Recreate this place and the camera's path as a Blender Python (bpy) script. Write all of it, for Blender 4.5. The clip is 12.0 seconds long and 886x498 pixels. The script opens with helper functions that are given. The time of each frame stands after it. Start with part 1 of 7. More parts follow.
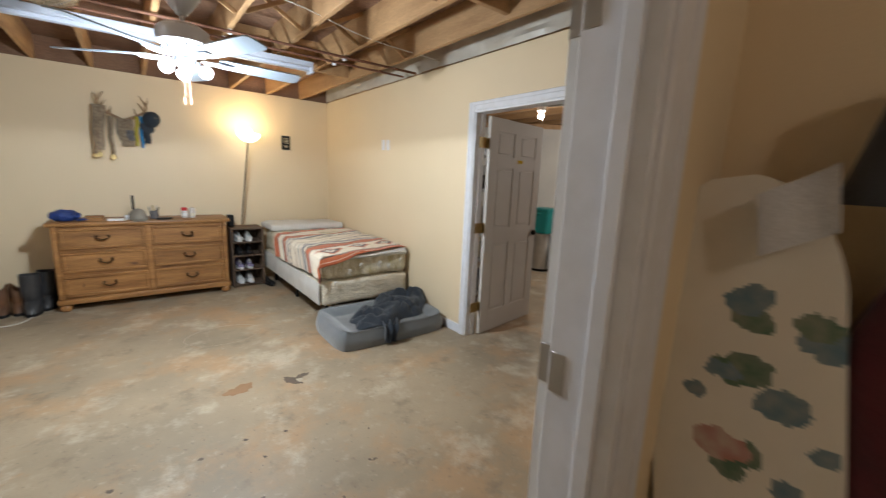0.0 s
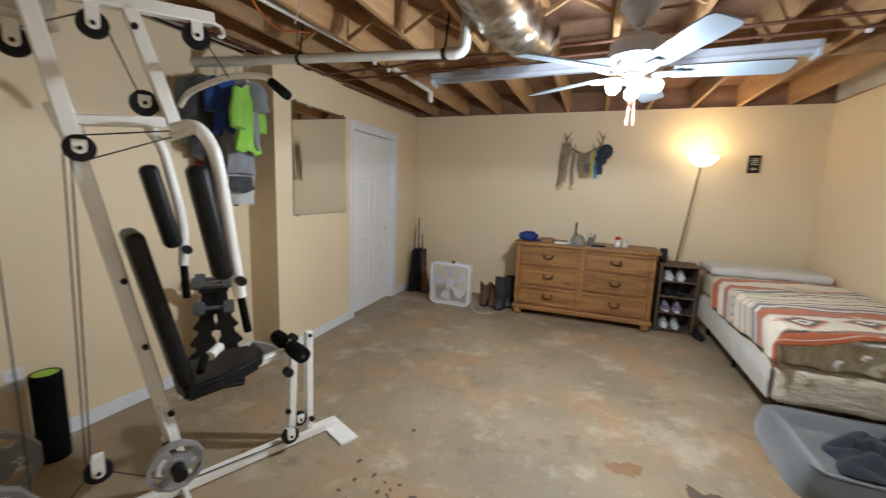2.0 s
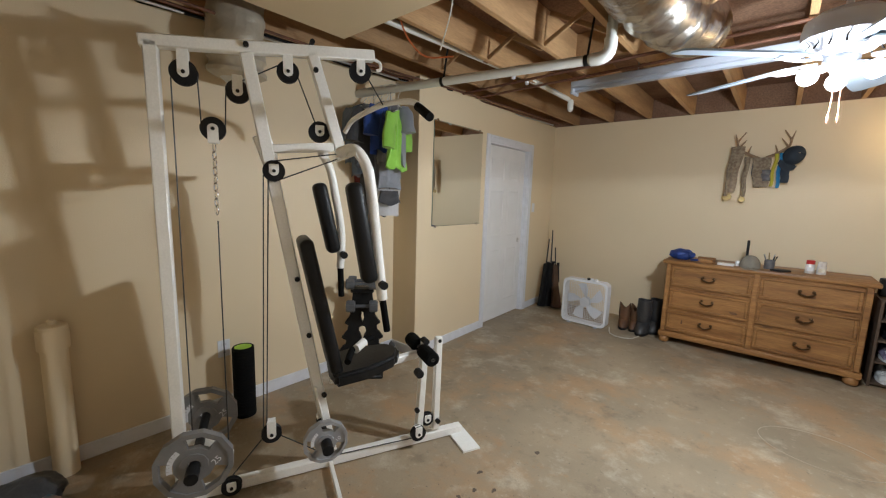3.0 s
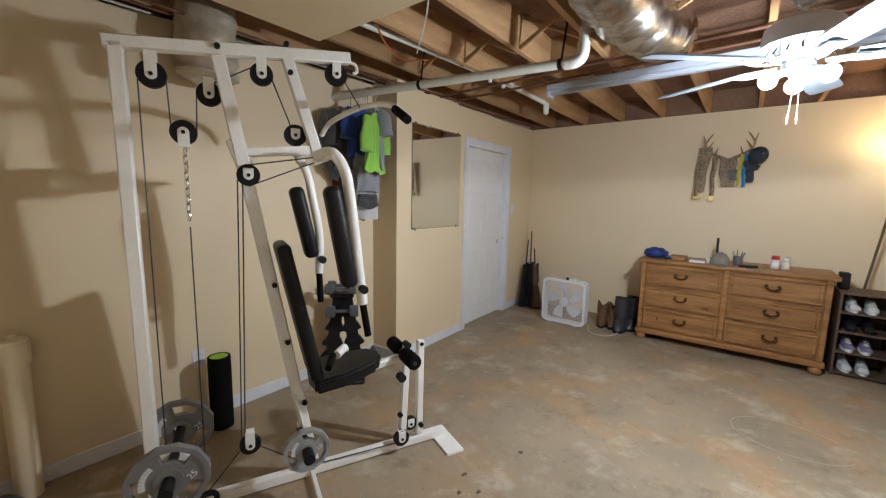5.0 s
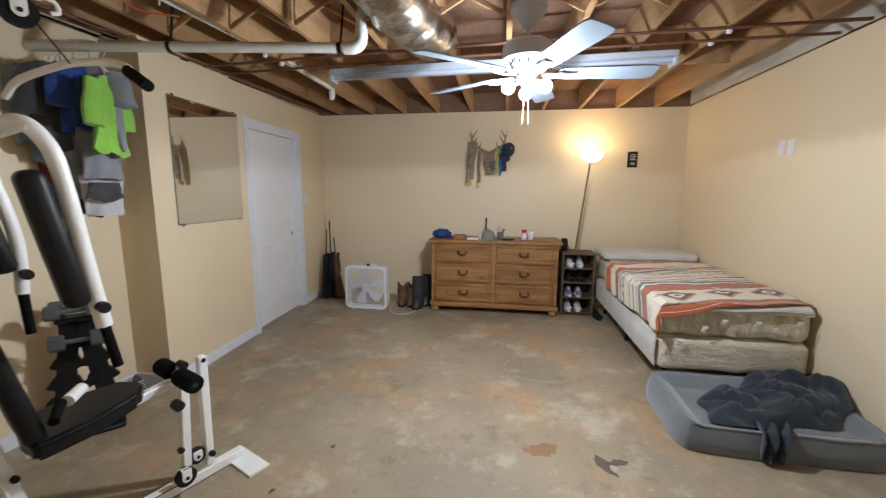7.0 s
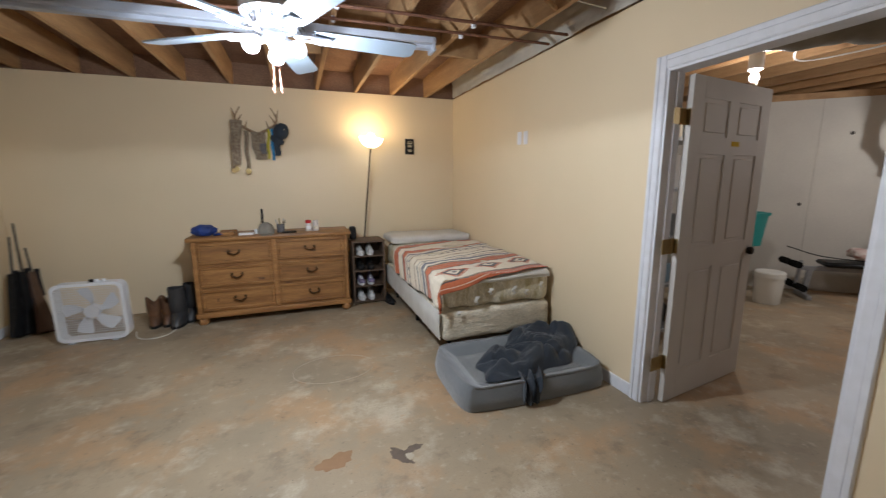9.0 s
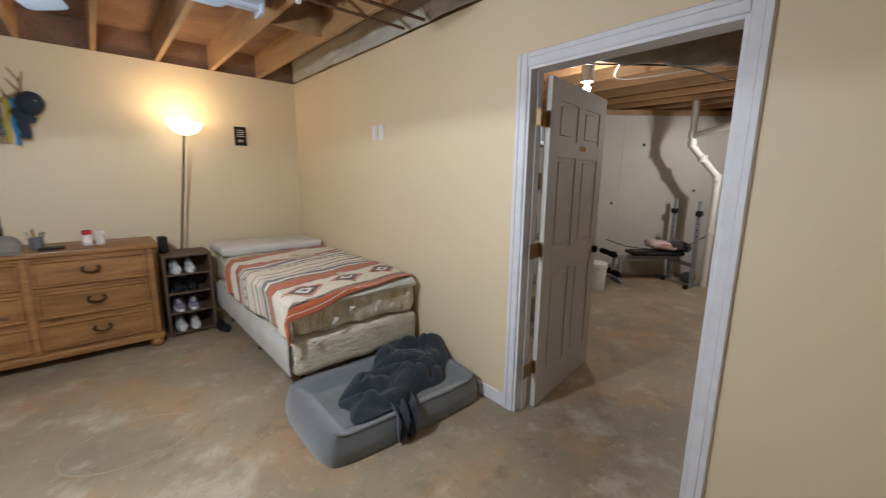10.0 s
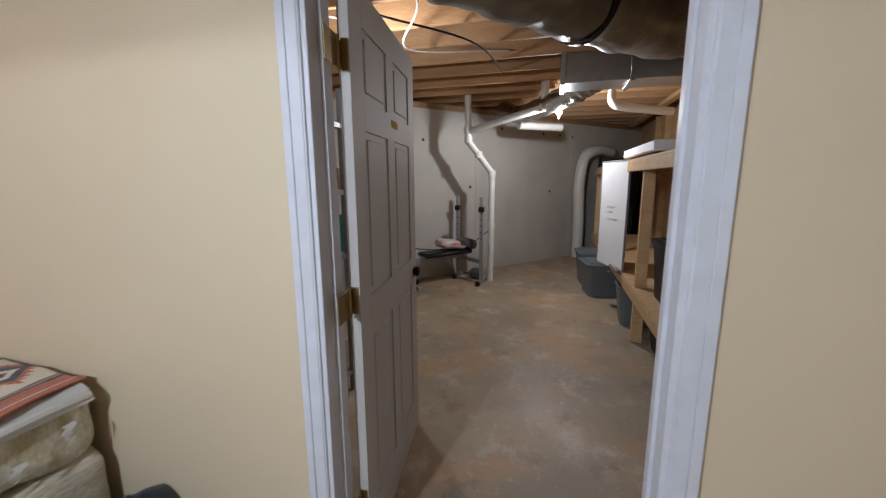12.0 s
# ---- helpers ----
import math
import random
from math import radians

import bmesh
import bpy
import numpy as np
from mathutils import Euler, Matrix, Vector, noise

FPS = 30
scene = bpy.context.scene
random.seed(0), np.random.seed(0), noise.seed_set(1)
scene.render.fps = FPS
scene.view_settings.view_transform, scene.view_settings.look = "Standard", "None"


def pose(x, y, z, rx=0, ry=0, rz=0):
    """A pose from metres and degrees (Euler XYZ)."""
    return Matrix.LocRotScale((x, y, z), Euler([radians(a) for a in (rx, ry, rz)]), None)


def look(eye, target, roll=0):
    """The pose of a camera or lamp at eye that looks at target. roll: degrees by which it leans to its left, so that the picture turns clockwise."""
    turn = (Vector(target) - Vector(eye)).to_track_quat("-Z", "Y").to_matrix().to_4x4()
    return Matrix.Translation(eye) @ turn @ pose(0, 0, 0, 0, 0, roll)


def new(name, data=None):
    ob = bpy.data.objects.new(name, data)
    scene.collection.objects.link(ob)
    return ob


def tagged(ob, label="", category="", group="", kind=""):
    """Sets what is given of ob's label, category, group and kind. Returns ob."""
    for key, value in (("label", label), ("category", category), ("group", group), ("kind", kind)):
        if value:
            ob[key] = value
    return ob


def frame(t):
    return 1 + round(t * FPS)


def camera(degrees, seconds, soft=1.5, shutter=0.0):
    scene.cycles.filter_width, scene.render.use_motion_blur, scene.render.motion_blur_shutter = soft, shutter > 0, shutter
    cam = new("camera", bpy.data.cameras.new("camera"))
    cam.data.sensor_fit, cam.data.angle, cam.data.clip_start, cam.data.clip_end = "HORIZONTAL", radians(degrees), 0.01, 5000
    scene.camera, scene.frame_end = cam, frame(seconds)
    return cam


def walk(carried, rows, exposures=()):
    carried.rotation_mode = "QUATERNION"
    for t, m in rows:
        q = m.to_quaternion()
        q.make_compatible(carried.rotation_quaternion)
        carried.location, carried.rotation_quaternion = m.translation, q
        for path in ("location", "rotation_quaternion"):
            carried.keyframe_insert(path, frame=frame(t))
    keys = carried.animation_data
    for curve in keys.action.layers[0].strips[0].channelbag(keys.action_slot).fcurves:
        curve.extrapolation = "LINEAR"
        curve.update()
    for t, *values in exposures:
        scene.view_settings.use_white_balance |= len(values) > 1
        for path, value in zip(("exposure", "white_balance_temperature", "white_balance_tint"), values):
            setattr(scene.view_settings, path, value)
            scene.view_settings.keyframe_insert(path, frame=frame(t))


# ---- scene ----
cam = camera(97.5, 12.0, soft=1.2, shutter=0.35)
PATH = [
    (0, (0.005, -0.119, 1.456), (1.237, 1.414, 1.096), 2.4),
    (0.5, (0.116, 0.09, 1.458), (0.934, 1.886, 1.135), 1.9),
    (1, (0.206, 0.243, 1.478), (0.459, 2.203, 1.174), 1.8),
    (1.5, (0.258, 0.347, 1.472), (-0.011, 2.305, 1.166), 2.2),
    (2, (0.19, 0.43, 1.462), (-0.52, 2.274, 1.156), 2.1),
    (2.5, (0.166, 0.442, 1.466), (-0.915, 2.099, 1.171), 1.5),
    (3, (0.195, 0.437, 1.474), (-1.093, 1.942, 1.201), 1.8),
    (5, (0.197, 0.439, 1.472), (-1.016, 2.009, 1.216), 1.1),
    (5.5, (0.19, 0.453, 1.469), (-0.816, 2.16, 1.195), 0.6),
    (6, (0.184, 0.472, 1.474), (-0.595, 2.29, 1.182), 0.4),
    (6.5, (0.198, 0.484, 1.466), (-0.341, 2.386, 1.169), 0.4),
    (7, (0.218, 0.49, 1.462), (-0.088, 2.443, 1.163), 0.3),
    (9, (0.375, 0.715, 1.422), (1.057, 2.563, 1.073), -0.3),
    (9.5, (0.48, 0.87, 1.429), (1.474, 2.569, 1.077), 0.2),
    (10, (0.542, 1.083, 1.434), (1.851, 2.552, 1.077), 0.7),
    (10.5, (0.648, 1.279, 1.435), (2.193, 2.495, 1.068), 0.6),
    (11, (0.905, 1.435, 1.421), (2.605, 2.421, 1.054), 0.3),
    (11.5, (1.159, 1.614, 1.411), (2.983, 2.35, 1.048), -0.2),
    (12, (1.392, 1.793, 1.409), (3.289, 2.319, 1.058), -0.3),
]
walk(cam, [(t, look(eye, target, roll)) for t, eye, target, roll in PATH],
     exposures=((0, 0.02, 6350, 10), (1.5, -0.16, 6350, 11), (3, -0.21, 6400, 11), (7, -0.18, 6200, 13), (9, -0.38, 6250, 13), (10.5, -0.40, 6300, 13), (12, -0.44, 5850, 14)))

# ---- light ----
world = bpy.data.worlds.new("dim_surroundings")
scene.world = world
world.use_nodes = True
world.node_tree.nodes["Background"].inputs["Color"].default_value = (0.05, 0.045, 0.04, 1)
world.node_tree.nodes["Background"].inputs["Strength"].default_value = 0.2


def bulb_light(name, place, watts, colour, radius):
    lamp = bpy.data.lights.new(name, "POINT")
    lamp.energy, lamp.color, lamp.shadow_soft_size = watts, colour, radius
    ob = new(name, lamp)
    ob.location = place
    return ob


FAN = Vector((0.32, 2.82, 0))          # ceiling fan axis
COOL, WARM = (0.85, 0.94, 1.0), (1.0, 0.76, 0.46)
bulb_light("fan_bulb_light", (FAN.x - 0.07, FAN.y - 0.04, 1.925), 66, COOL, 0.024)
down = bpy.data.lights.new("fan_added_down_light", "SPOT")          # added downward spot at the same bulb, so the blades catch less light
down.energy, down.color, down.shadow_soft_size, down.spot_size, down.spot_blend = 64, COOL, 0.024, math.radians(178), 0.08
new("fan_added_down_light", down).location = (FAN.x - 0.07, FAN.y - 0.04, 1.925)
bulb_light("fan_bulb_light", (FAN.x + 0.07, FAN.y - 0.04, 1.925), 21, COOL, 0.028)
bulb_light("fan_bulb_light", (FAN.x, FAN.y + 0.07, 1.925), 21, COOL, 0.028)
bulb_light("floor_lamp_light", (1.22, 5.43, 1.97), 5.2, WARM, 0.06)
# assumed lamp, never in view, added to brighten the hallway
bulb_light("assumed_hall_light", (0.1, -1.15, 2.22), 7.5, (1.0, 0.90, 0.80), 0.05)
bulb_light("storage_bulb_light", (3.89, 2.96, 2.20), 36, (1.0, 0.96, 0.90), 0.04)
bulb_light("storage_bulb_light", (6.03, 1.75, 2.10), 84, (1.0, 0.96, 0.90), 0.04)

# ---- materials ----


def material(name, colour, rough=0.6, metal=0.0, second=None, scale=8.0, amount=0.5, fine=0.0, fine_scale=120.0,
             bump=0.0, bump_scale=90.0, stretch=(1, 1, 1), glow=None, vary=0.0, sheen=0.0, coords="Object", gloss=0.5):
    m = bpy.data.materials.new(name)
    m.use_nodes = True
    t, bsdf = m.node_tree, m.node_tree.nodes["Principled BSDF"]
    bsdf.inputs["Roughness"].default_value = rough
    bsdf.inputs["Metallic"].default_value = metal
    bsdf.inputs["Specular IOR Level"].default_value = gloss
    base = (*colour, 1)
    bsdf.inputs["Base Color"].default_value = base
    co = t.nodes.new("ShaderNodeTexCoord")
    mp = t.nodes.new("ShaderNodeMapping")
    mp.inputs["Scale"].default_value = stretch
    t.links.new(co.outputs[coords], mp.inputs["Vector"])

    def noise_node(s, detail=5.0):
        n = t.nodes.new("ShaderNodeTexNoise")
        n.inputs["Scale"].default_value, n.inputs["Detail"].default_value = s, detail
        t.links.new(mp.outputs["Vector"], n.inputs["Vector"])
        return n

    def mix(a, b, f, kind="MIX"):
        x = t.nodes.new("ShaderNodeMix")
        x.data_type, x.blend_type = "RGBA", kind
        for sock, v in ((x.inputs["A"], a), (x.inputs["B"], b), (x.inputs["Factor"], f)):
            if isinstance(v, (tuple, float)):
                sock.default_value = v
            else:
                t.links.new(v, sock)
        return x.outputs["Result"]

    col = base
    if second:
        n = noise_node(scale)
        r = t.nodes.new("ShaderNodeMapRange")
        r.inputs["From Min"].default_value, r.inputs["From Max"].default_value = 0.35, 0.68
        r.inputs["To Max"].default_value = amount
        t.links.new(n.outputs["Fac"], r.inputs["Value"])
        col = mix(col, (*second, 1), r.outputs["Result"])
    if fine:
        n = noise_node(fine_scale, 3.0)
        r = t.nodes.new("ShaderNodeMapRange")
        r.inputs["From Min"].default_value, r.inputs["From Max"].default_value = 0.3, 0.7
        r.inputs["To Min"].default_value, r.inputs["To Max"].default_value = 1 - fine, 1 + fine
        t.links.new(n.outputs["Fac"], r.inputs["Value"])
        col = mix(col, r.outputs["Result"], 1.0, "MULTIPLY")
    if vary:
        info = t.nodes.new("ShaderNodeObjectInfo")
        r = t.nodes.new("ShaderNodeMapRange")
        r.inputs["To Min"].default_value, r.inputs["To Max"].default_value = 1 - vary, 1 + vary
        t.links.new(info.outputs["Random"], r.inputs["Value"])
        col = mix(col, r.outputs["Result"], 1.0, "MULTIPLY")
    if not isinstance(col, tuple):
        t.links.new(col, bsdf.inputs["Base Color"])
    if bump:
        n = noise_node(bump_scale, 4.0)
        b = t.nodes.new("ShaderNodeBump")
        b.inputs["Strength"].default_value, b.inputs["Distance"].default_value = bump, 0.01
        t.links.new(n.outputs["Fac"], b.inputs["Height"])
        t.links.new(b.outputs["Normal"], bsdf.inputs["Normal"])
    if sheen:
        bsdf.inputs["Sheen Weight"].default_value = sheen
    if glow:
        bsdf.inputs["Emission Color"].default_value = (*glow[0], 1)
        bsdf.inputs["Emission Strength"].default_value = glow[1]
    return m


def concrete_material():
    """Worn slab: grey-tan ground, rusty and pale blotches, dark spots."""
    m = bpy.data.materials.new("stained_concrete")
    m.use_nodes = True
    t, bsdf = m.node_tree, m.node_tree.nodes["Principled BSDF"]
    co = t.nodes.new("ShaderNodeTexCoord")

    def layer(col, tint, s, lo, hi, top, detail=6.0, rough=0.6, shift=0.0):
        mp = t.nodes.new("ShaderNodeMapping")
        mp.inputs["Location"].default_value = (shift, shift * 1.7, 0)
        n = t.nodes.new("ShaderNodeTexNoise")
        n.inputs["Scale"].default_value, n.inputs["Detail"].default_value, n.inputs["Roughness"].default_value = s, detail, rough
        r = t.nodes.new("ShaderNodeMapRange")
        r.inputs["From Min"].default_value, r.inputs["From Max"].default_value, r.inputs["To Max"].default_value = lo, hi, top
        x = t.nodes.new("ShaderNodeMix")
        x.data_type = "RGBA"
        x.inputs["B"].default_value = (*tint, 1)
        t.links.new(co.outputs["Object"], mp.inputs["Vector"])
        t.links.new(mp.outputs["Vector"], n.inputs["Vector"])
        t.links.new(n.outputs["Fac"], r.inputs["Value"])
        t.links.new(r.outputs["Result"], x.inputs["Factor"])
        if isinstance(col, tuple):
            x.inputs["A"].default_value = (*col, 1)
        else:
            t.links.new(col, x.inputs["A"])
        return x.outputs["Result"]

    col = layer((0.365, 0.286, 0.192), (0.235, 0.19, 0.132), 0.8, 0.40, 0.60, 0.8)
    col = layer(col, (0.46, 0.265, 0.125), 1.5, 0.49, 0.62, 0.58, detail=9.0, rough=0.68, shift=3.1)
    col = layer(col, (0.56, 0.49, 0.38), 2.4, 0.53, 0.65, 0.6, detail=9.0, rough=0.7, shift=7.7)
    col = layer(col, (0.17, 0.13, 0.09), 3.8, 0.55, 0.65, 0.55, detail=8.0, rough=0.7, shift=1.3)
    col = layer(col, (0.42, 0.22, 0.09), 6.5, 0.59, 0.68, 0.45, detail=8.0, rough=0.7, shift=4.4)
    col = layer(col, (0.53, 0.455, 0.345), 15.0, 0.58, 0.68, 0.5, detail=6.0, rough=0.7, shift=5.0)
    col = layer(col, (0.16, 0.12, 0.085), 28.0, 0.62, 0.70, 0.5, detail=5.0, shift=9.0)
    col = layer(col, (0.07, 0.055, 0.04), 55.0, 0.70, 0.74, 0.8, detail=2.0, shift=6.0)
    col = layer(col, (0.27, 0.21, 0.15), 110.0, 0.48, 0.70, 0.5, detail=4.0, rough=0.7, shift=2.0)
    t.links.new(col, bsdf.inputs["Base Color"])
    n = t.nodes.new("ShaderNodeTexNoise")
    n.inputs["Scale"].default_value, n.inputs["Detail"].default_value = 3.0, 8.0
    r = t.nodes.new("ShaderNodeMapRange")
    r.inputs["To Min"].default_value, r.inputs["To Max"].default_value = 0.34, 0.68
    t.links.new(co.outputs["Object"], n.inputs["Vector"])
    t.links.new(n.outputs["Fac"], r.inputs["Value"])
    t.links.new(r.outputs["Result"], bsdf.inputs["Roughness"])
    b = t.nodes.new("ShaderNodeBump")
    b.inputs["Strength"].default_value, b.inputs["Distance"].default_value = 0.12, 0.02
    t.links.new(n.outputs["Fac"], b.inputs["Height"])
    t.links.new(b.outputs["Normal"], bsdf.inputs["Normal"])
    return m


CONCRETE = concrete_material()
WALL = material("beige_wall_paint", (0.75, 0.615, 0.420), 0.55, second=(0.71, 0.58, 0.392), scale=1.3, amount=0.6, bump=0.12, bump_scale=160)
WALL_GREY = material("poured_concrete_wall", (0.52, 0.50, 0.45), 0.8, second=(0.42, 0.40, 0.37), scale=1.3, amount=0.8, fine=0.03, fine_scale=60, bump=0.08, bump_scale=60)
WHITE = material("white_trim_paint", (0.74, 0.75, 0.80), 0.4, second=(0.60, 0.60, 0.62), scale=14, amount=0.4)
DOOR_WHITE = material("white_door_paint", (0.78, 0.78, 0.79), 0.42, second=(0.70, 0.70, 0.70), scale=4, amount=0.5)
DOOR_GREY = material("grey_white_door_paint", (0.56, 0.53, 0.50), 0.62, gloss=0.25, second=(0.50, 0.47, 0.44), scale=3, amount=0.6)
PINE = material("pine_joist", (0.46, 0.275, 0.13), 0.65, second=(0.30, 0.16, 0.07), scale=5, amount=0.7, fine=0.12, fine_scale=60, stretch=(3, 0.35, 3), bump=0.1, bump_scale=50, vary=0.25)
PINE_LIGHT = material("pale_pine", (0.55, 0.36, 0.18), 0.6, second=(0.42, 0.25, 0.11), scale=5, amount=0.6, fine=0.1, fine_scale=60, stretch=(3, 0.5, 3), vary=0.15)
SUBFLOOR = material("dark_subfloor_board", (0.27, 0.155, 0.095), 0.85, second=(0.17, 0.085, 0.05), scale=3, amount=0.8, fine=0.25, fine_scale=70)
PIPE_WHITE = material("white_pvc", (0.72, 0.72, 0.68), 0.38, second=(0.62, 0.60, 0.54), scale=6, amount=0.5)
FOIL = material("silver_foil_wrap", (0.60, 0.56, 0.51), 0.27, 1.0, second=(0.40, 0.36, 0.31), scale=7, amount=0.8, bump=1.0, bump_scale=11, stretch=(1, 1.6, 1))
FOIL_CLOUDY = material("cloudy_duct_wrap", (0.52, 0.47, 0.38), 0.42, 0.25, second=(0.34, 0.29, 0.22), scale=6, amount=0.8, bump=0.8, bump_scale=18)
GALV = material("galvanised_sheet", (0.62, 0.64, 0.66), 0.32, 0.9, second=(0.48, 0.50, 0.52), scale=12, amount=0.6)
RUST = material("rusty_rod", (0.12, 0.055, 0.035), 0.7, 0.3, second=(0.20, 0.08, 0.04), scale=30, amount=0.7)
BRASS = material("worn_brass", (0.36, 0.27, 0.12), 0.45, 0.95, second=(0.30, 0.20, 0.08), scale=40, amount=0.6)
STEEL = material("brushed_steel", (0.42, 0.40, 0.38), 0.35, 0.95)
CHROME = material("chrome", (0.75, 0.75, 0.76), 0.12, 1.0)
BLACK = material("black_plastic", (0.010, 0.010, 0.011), 0.5, second=(0.02, 0.02, 0.02), scale=20, amount=0.6, gloss=0.2)
VINYL = material("black_vinyl", (0.008, 0.008, 0.009), 0.42, second=(0.016, 0.016, 0.016), scale=12, amount=0.5, bump=0.15, bump_scale=120, gloss=0.25)
FOAM = material("black_foam_grip", (0.006, 0.006, 0.006), 0.85, gloss=0.1, bump=0.3, bump_scale=300)
GYM_WHITE = material("white_powder_coat", (0.88, 0.87, 0.84), 0.32, second=(0.76, 0.73, 0.67), scale=7, amount=0.4, fine=0.04)
IRON = material("grey_iron_plate", (0.26, 0.26, 0.27), 0.5, 0.35, second=(0.19, 0.19, 0.20), scale=9, amount=0.6, bump=0.15, bump_scale=200)

# ---- building helpers ----


def box(bm, lo, hi, bev=0.0, m=None, seg=1):
    made = bmesh.ops.create_cube(bm, size=1.0)["verts"]
    mid = [(a + b) / 2 for a, b in zip(lo, hi)]
    size = [abs(b - a) for a, b in zip(lo, hi)]
    for v in made:
        v.co = Vector([c * s + d for c, s, d in zip(v.co, size, mid)])
    if bev:
        edges = list({e for v in made for e in v.link_edges})
        out = bmesh.ops.bevel(bm, geom=edges, offset=bev, segments=seg, affect="EDGES", profile=0.5)
        made = list({v for f in out["faces"] for v in f.verts} | {v for v in made if v.is_valid})
    if m is not None:
        for v in made:
            v.co = m @ v.co
    return made


def rod(bm, p, q, r, r2=None, seg=14, caps=True):
    p, q = Vector(p), Vector(q)
    turn = (q - p).to_track_quat("Z", "Y").to_matrix().to_4x4()
    m = Matrix.Translation((p + q) / 2) @ turn
    return bmesh.ops.create_cone(bm, cap_ends=caps, segments=seg, radius1=r, radius2=r if r2 is None else r2, depth=(q - p).length, matrix=m)["verts"]


def beam(bm, p, q, w, h, bev=0.004, up=(0, 0, 1)):
    """A rectangular tube from p to q: w across, h along up."""
    p, q = Vector(p), Vector(q)
    z = (q - p).normalized()
    x = Vector(up).cross(z)
    x = x.normalized() if x.length > 1e-4 else Vector((1, 0, 0))
    y = z.cross(x)
    m = Matrix.Translation((p + q) / 2) @ Matrix((x, y, z)).transposed().to_4x4()
    n = (q - p).length / 2
    return box(bm, (-w / 2, -h / 2, -n), (w / 2, h / 2, n), bev, m)


def curve_points(points, steps=6):
    pts = [Vector(p) for p in points]
    ext = [pts[0] * 2 - pts[1], *pts, pts[-1] * 2 - pts[-2]]
    out = []
    for i in range(1, len(ext) - 2):
        a, b, c, d = ext[i - 1:i + 3]
        for k in range(steps):
            s = k / steps
            out.append(0.5 * (2 * b + (c - a) * s + (2 * a - 5 * b + 4 * c - d) * s * s + (3 * b - a - 3 * c + d) * s ** 3))
    return out + [pts[-1]]


def tube(bm, points, r, seg=8, smooth=6, radii=None):
    pts = curve_points(points, smooth) if smooth > 1 else [Vector(p) for p in points]
    side = None
    rings = []
    for i, p in enumerate(pts):
        along = (pts[min(i + 1, len(pts) - 1)] - pts[max(i - 1, 0)]).normalized()
        if side is None:
            side = along.orthogonal().normalized()
        side = (side - along * side.dot(along)).normalized()
        other = along.cross(side)
        rr = radii(i / (len(pts) - 1)) if radii else r
        rings.append([bm.verts.new(p + (side * math.cos(a) + other * math.sin(a)) * rr)
                      for a in (2 * math.pi * k / seg for k in range(seg))])
    for a, b in zip(rings, rings[1:]):
        for k in range(seg):
            bm.faces.new((a[k], a[(k + 1) % seg], b[(k + 1) % seg], b[k]))
    bm.faces.new(rings[0][::-1])
    bm.faces.new(rings[-1])


def lathe(bm, profile, seg=24, m=None):
    m = m if m is not None else Matrix()
    rings = []
    for r, z in profile:
        rings.append([bm.verts.new(m @ Vector((max(r, 1e-4) * math.cos(a), max(r, 1e-4) * math.sin(a), z)))
                      for a in (2 * math.pi * k / seg for k in range(seg))])
    for a, b in zip(rings, rings[1:]):
        for k in range(seg):
            bm.faces.new((a[k], a[(k + 1) % seg], b[(k + 1) % seg], b[k]))
    bm.faces.new(rings[0][::-1])
    bm.faces.new(rings[-1])


def prism(bm, outline, lo, hi, m=None):
    """A flat outline in x, y, pushed from z = lo to hi."""
    m = m if m is not None else Matrix()
    a = [bm.verts.new(m @ Vector((x, y, lo))) for x, y in outline]
    b = [bm.verts.new(m @ Vector((x, y, hi))) for x, y in outline]
    bm.faces.new(a[::-1])
    bm.faces.new(b)
    n = len(a)
    for k in range(n):
        bm.faces.new((a[k], a[(k + 1) % n], b[(k + 1) % n], b[k]))


def shell(bm, nu, nv, place, thick=0.0):
    """A sheet of nu x nv cells, place(u, v) giving each corner, with a back side when thick."""
    grid = [[bm.verts.new(place(i / nu, j / nv)) for j in range(nv + 1)] for i in range(nu + 1)]
    faces = [bm.faces.new((grid[i][j], grid[i + 1][j], grid[i + 1][j + 1], grid[i][j + 1])) for i in range(nu) for j in range(nv)]
    if thick:
        bmesh.ops.recalc_face_normals(bm, faces=faces)
        bmesh.ops.solidify(bm, geom=faces, thickness=thick)
    return grid


def mesh_of(name, bm, mat, smooth=True, sharp=38):
    bmesh.ops.recalc_face_normals(bm, faces=bm.faces[:])
    me = bpy.data.meshes.new(name)
    bm.to_mesh(me)
    bm.free()
    for m in (mat if isinstance(mat, (list, tuple)) else [mat]):
        me.materials.append(m)
    if smooth:
        me.shade_smooth()
        me.set_sharp_from_angle(angle=radians(sharp))
    return me


def part(name, bm, mat, parent=None, label="", smooth=True):
    ob = new(name, mesh_of(name, bm, mat, smooth))
    if parent is not None:
        ob.parent = parent
    return tagged(ob, label)


def thing(name, label, category, at=(0, 0, 0), turn=0.0, group=""):
    ob = new(name)
    ob.empty_display_size = 0.1
    ob.matrix_basis = pose(*at, 0, 0, turn)
    return tagged(ob, label, category, group)


def structure(name, bm, mat, label="", category="", smooth=False):
    return tagged(part(name, bm, mat, None, label, smooth), label, category, kind="structure")


# ---- the large structure ----
XE, XW, XA, YN, YS, TOP = 2.36, -2.20, -2.50, 5.69, 0.34, 2.46
WT, YR = 0.11, 2.87                      # wall thickness, alcove return
SKEW = pose(XW, YR, 0, 0, 0, 2.0) @ pose(-XW, -YR, 0)   # the west wall stands two degrees off square

bm = bmesh.new()
box(bm, (-3.2, -2.2, -0.12), (11.5, 6.2, 0.0))
structure("floor", bm, CONCRETE, "worn tan concrete slab floor with rusty stains", "floor")

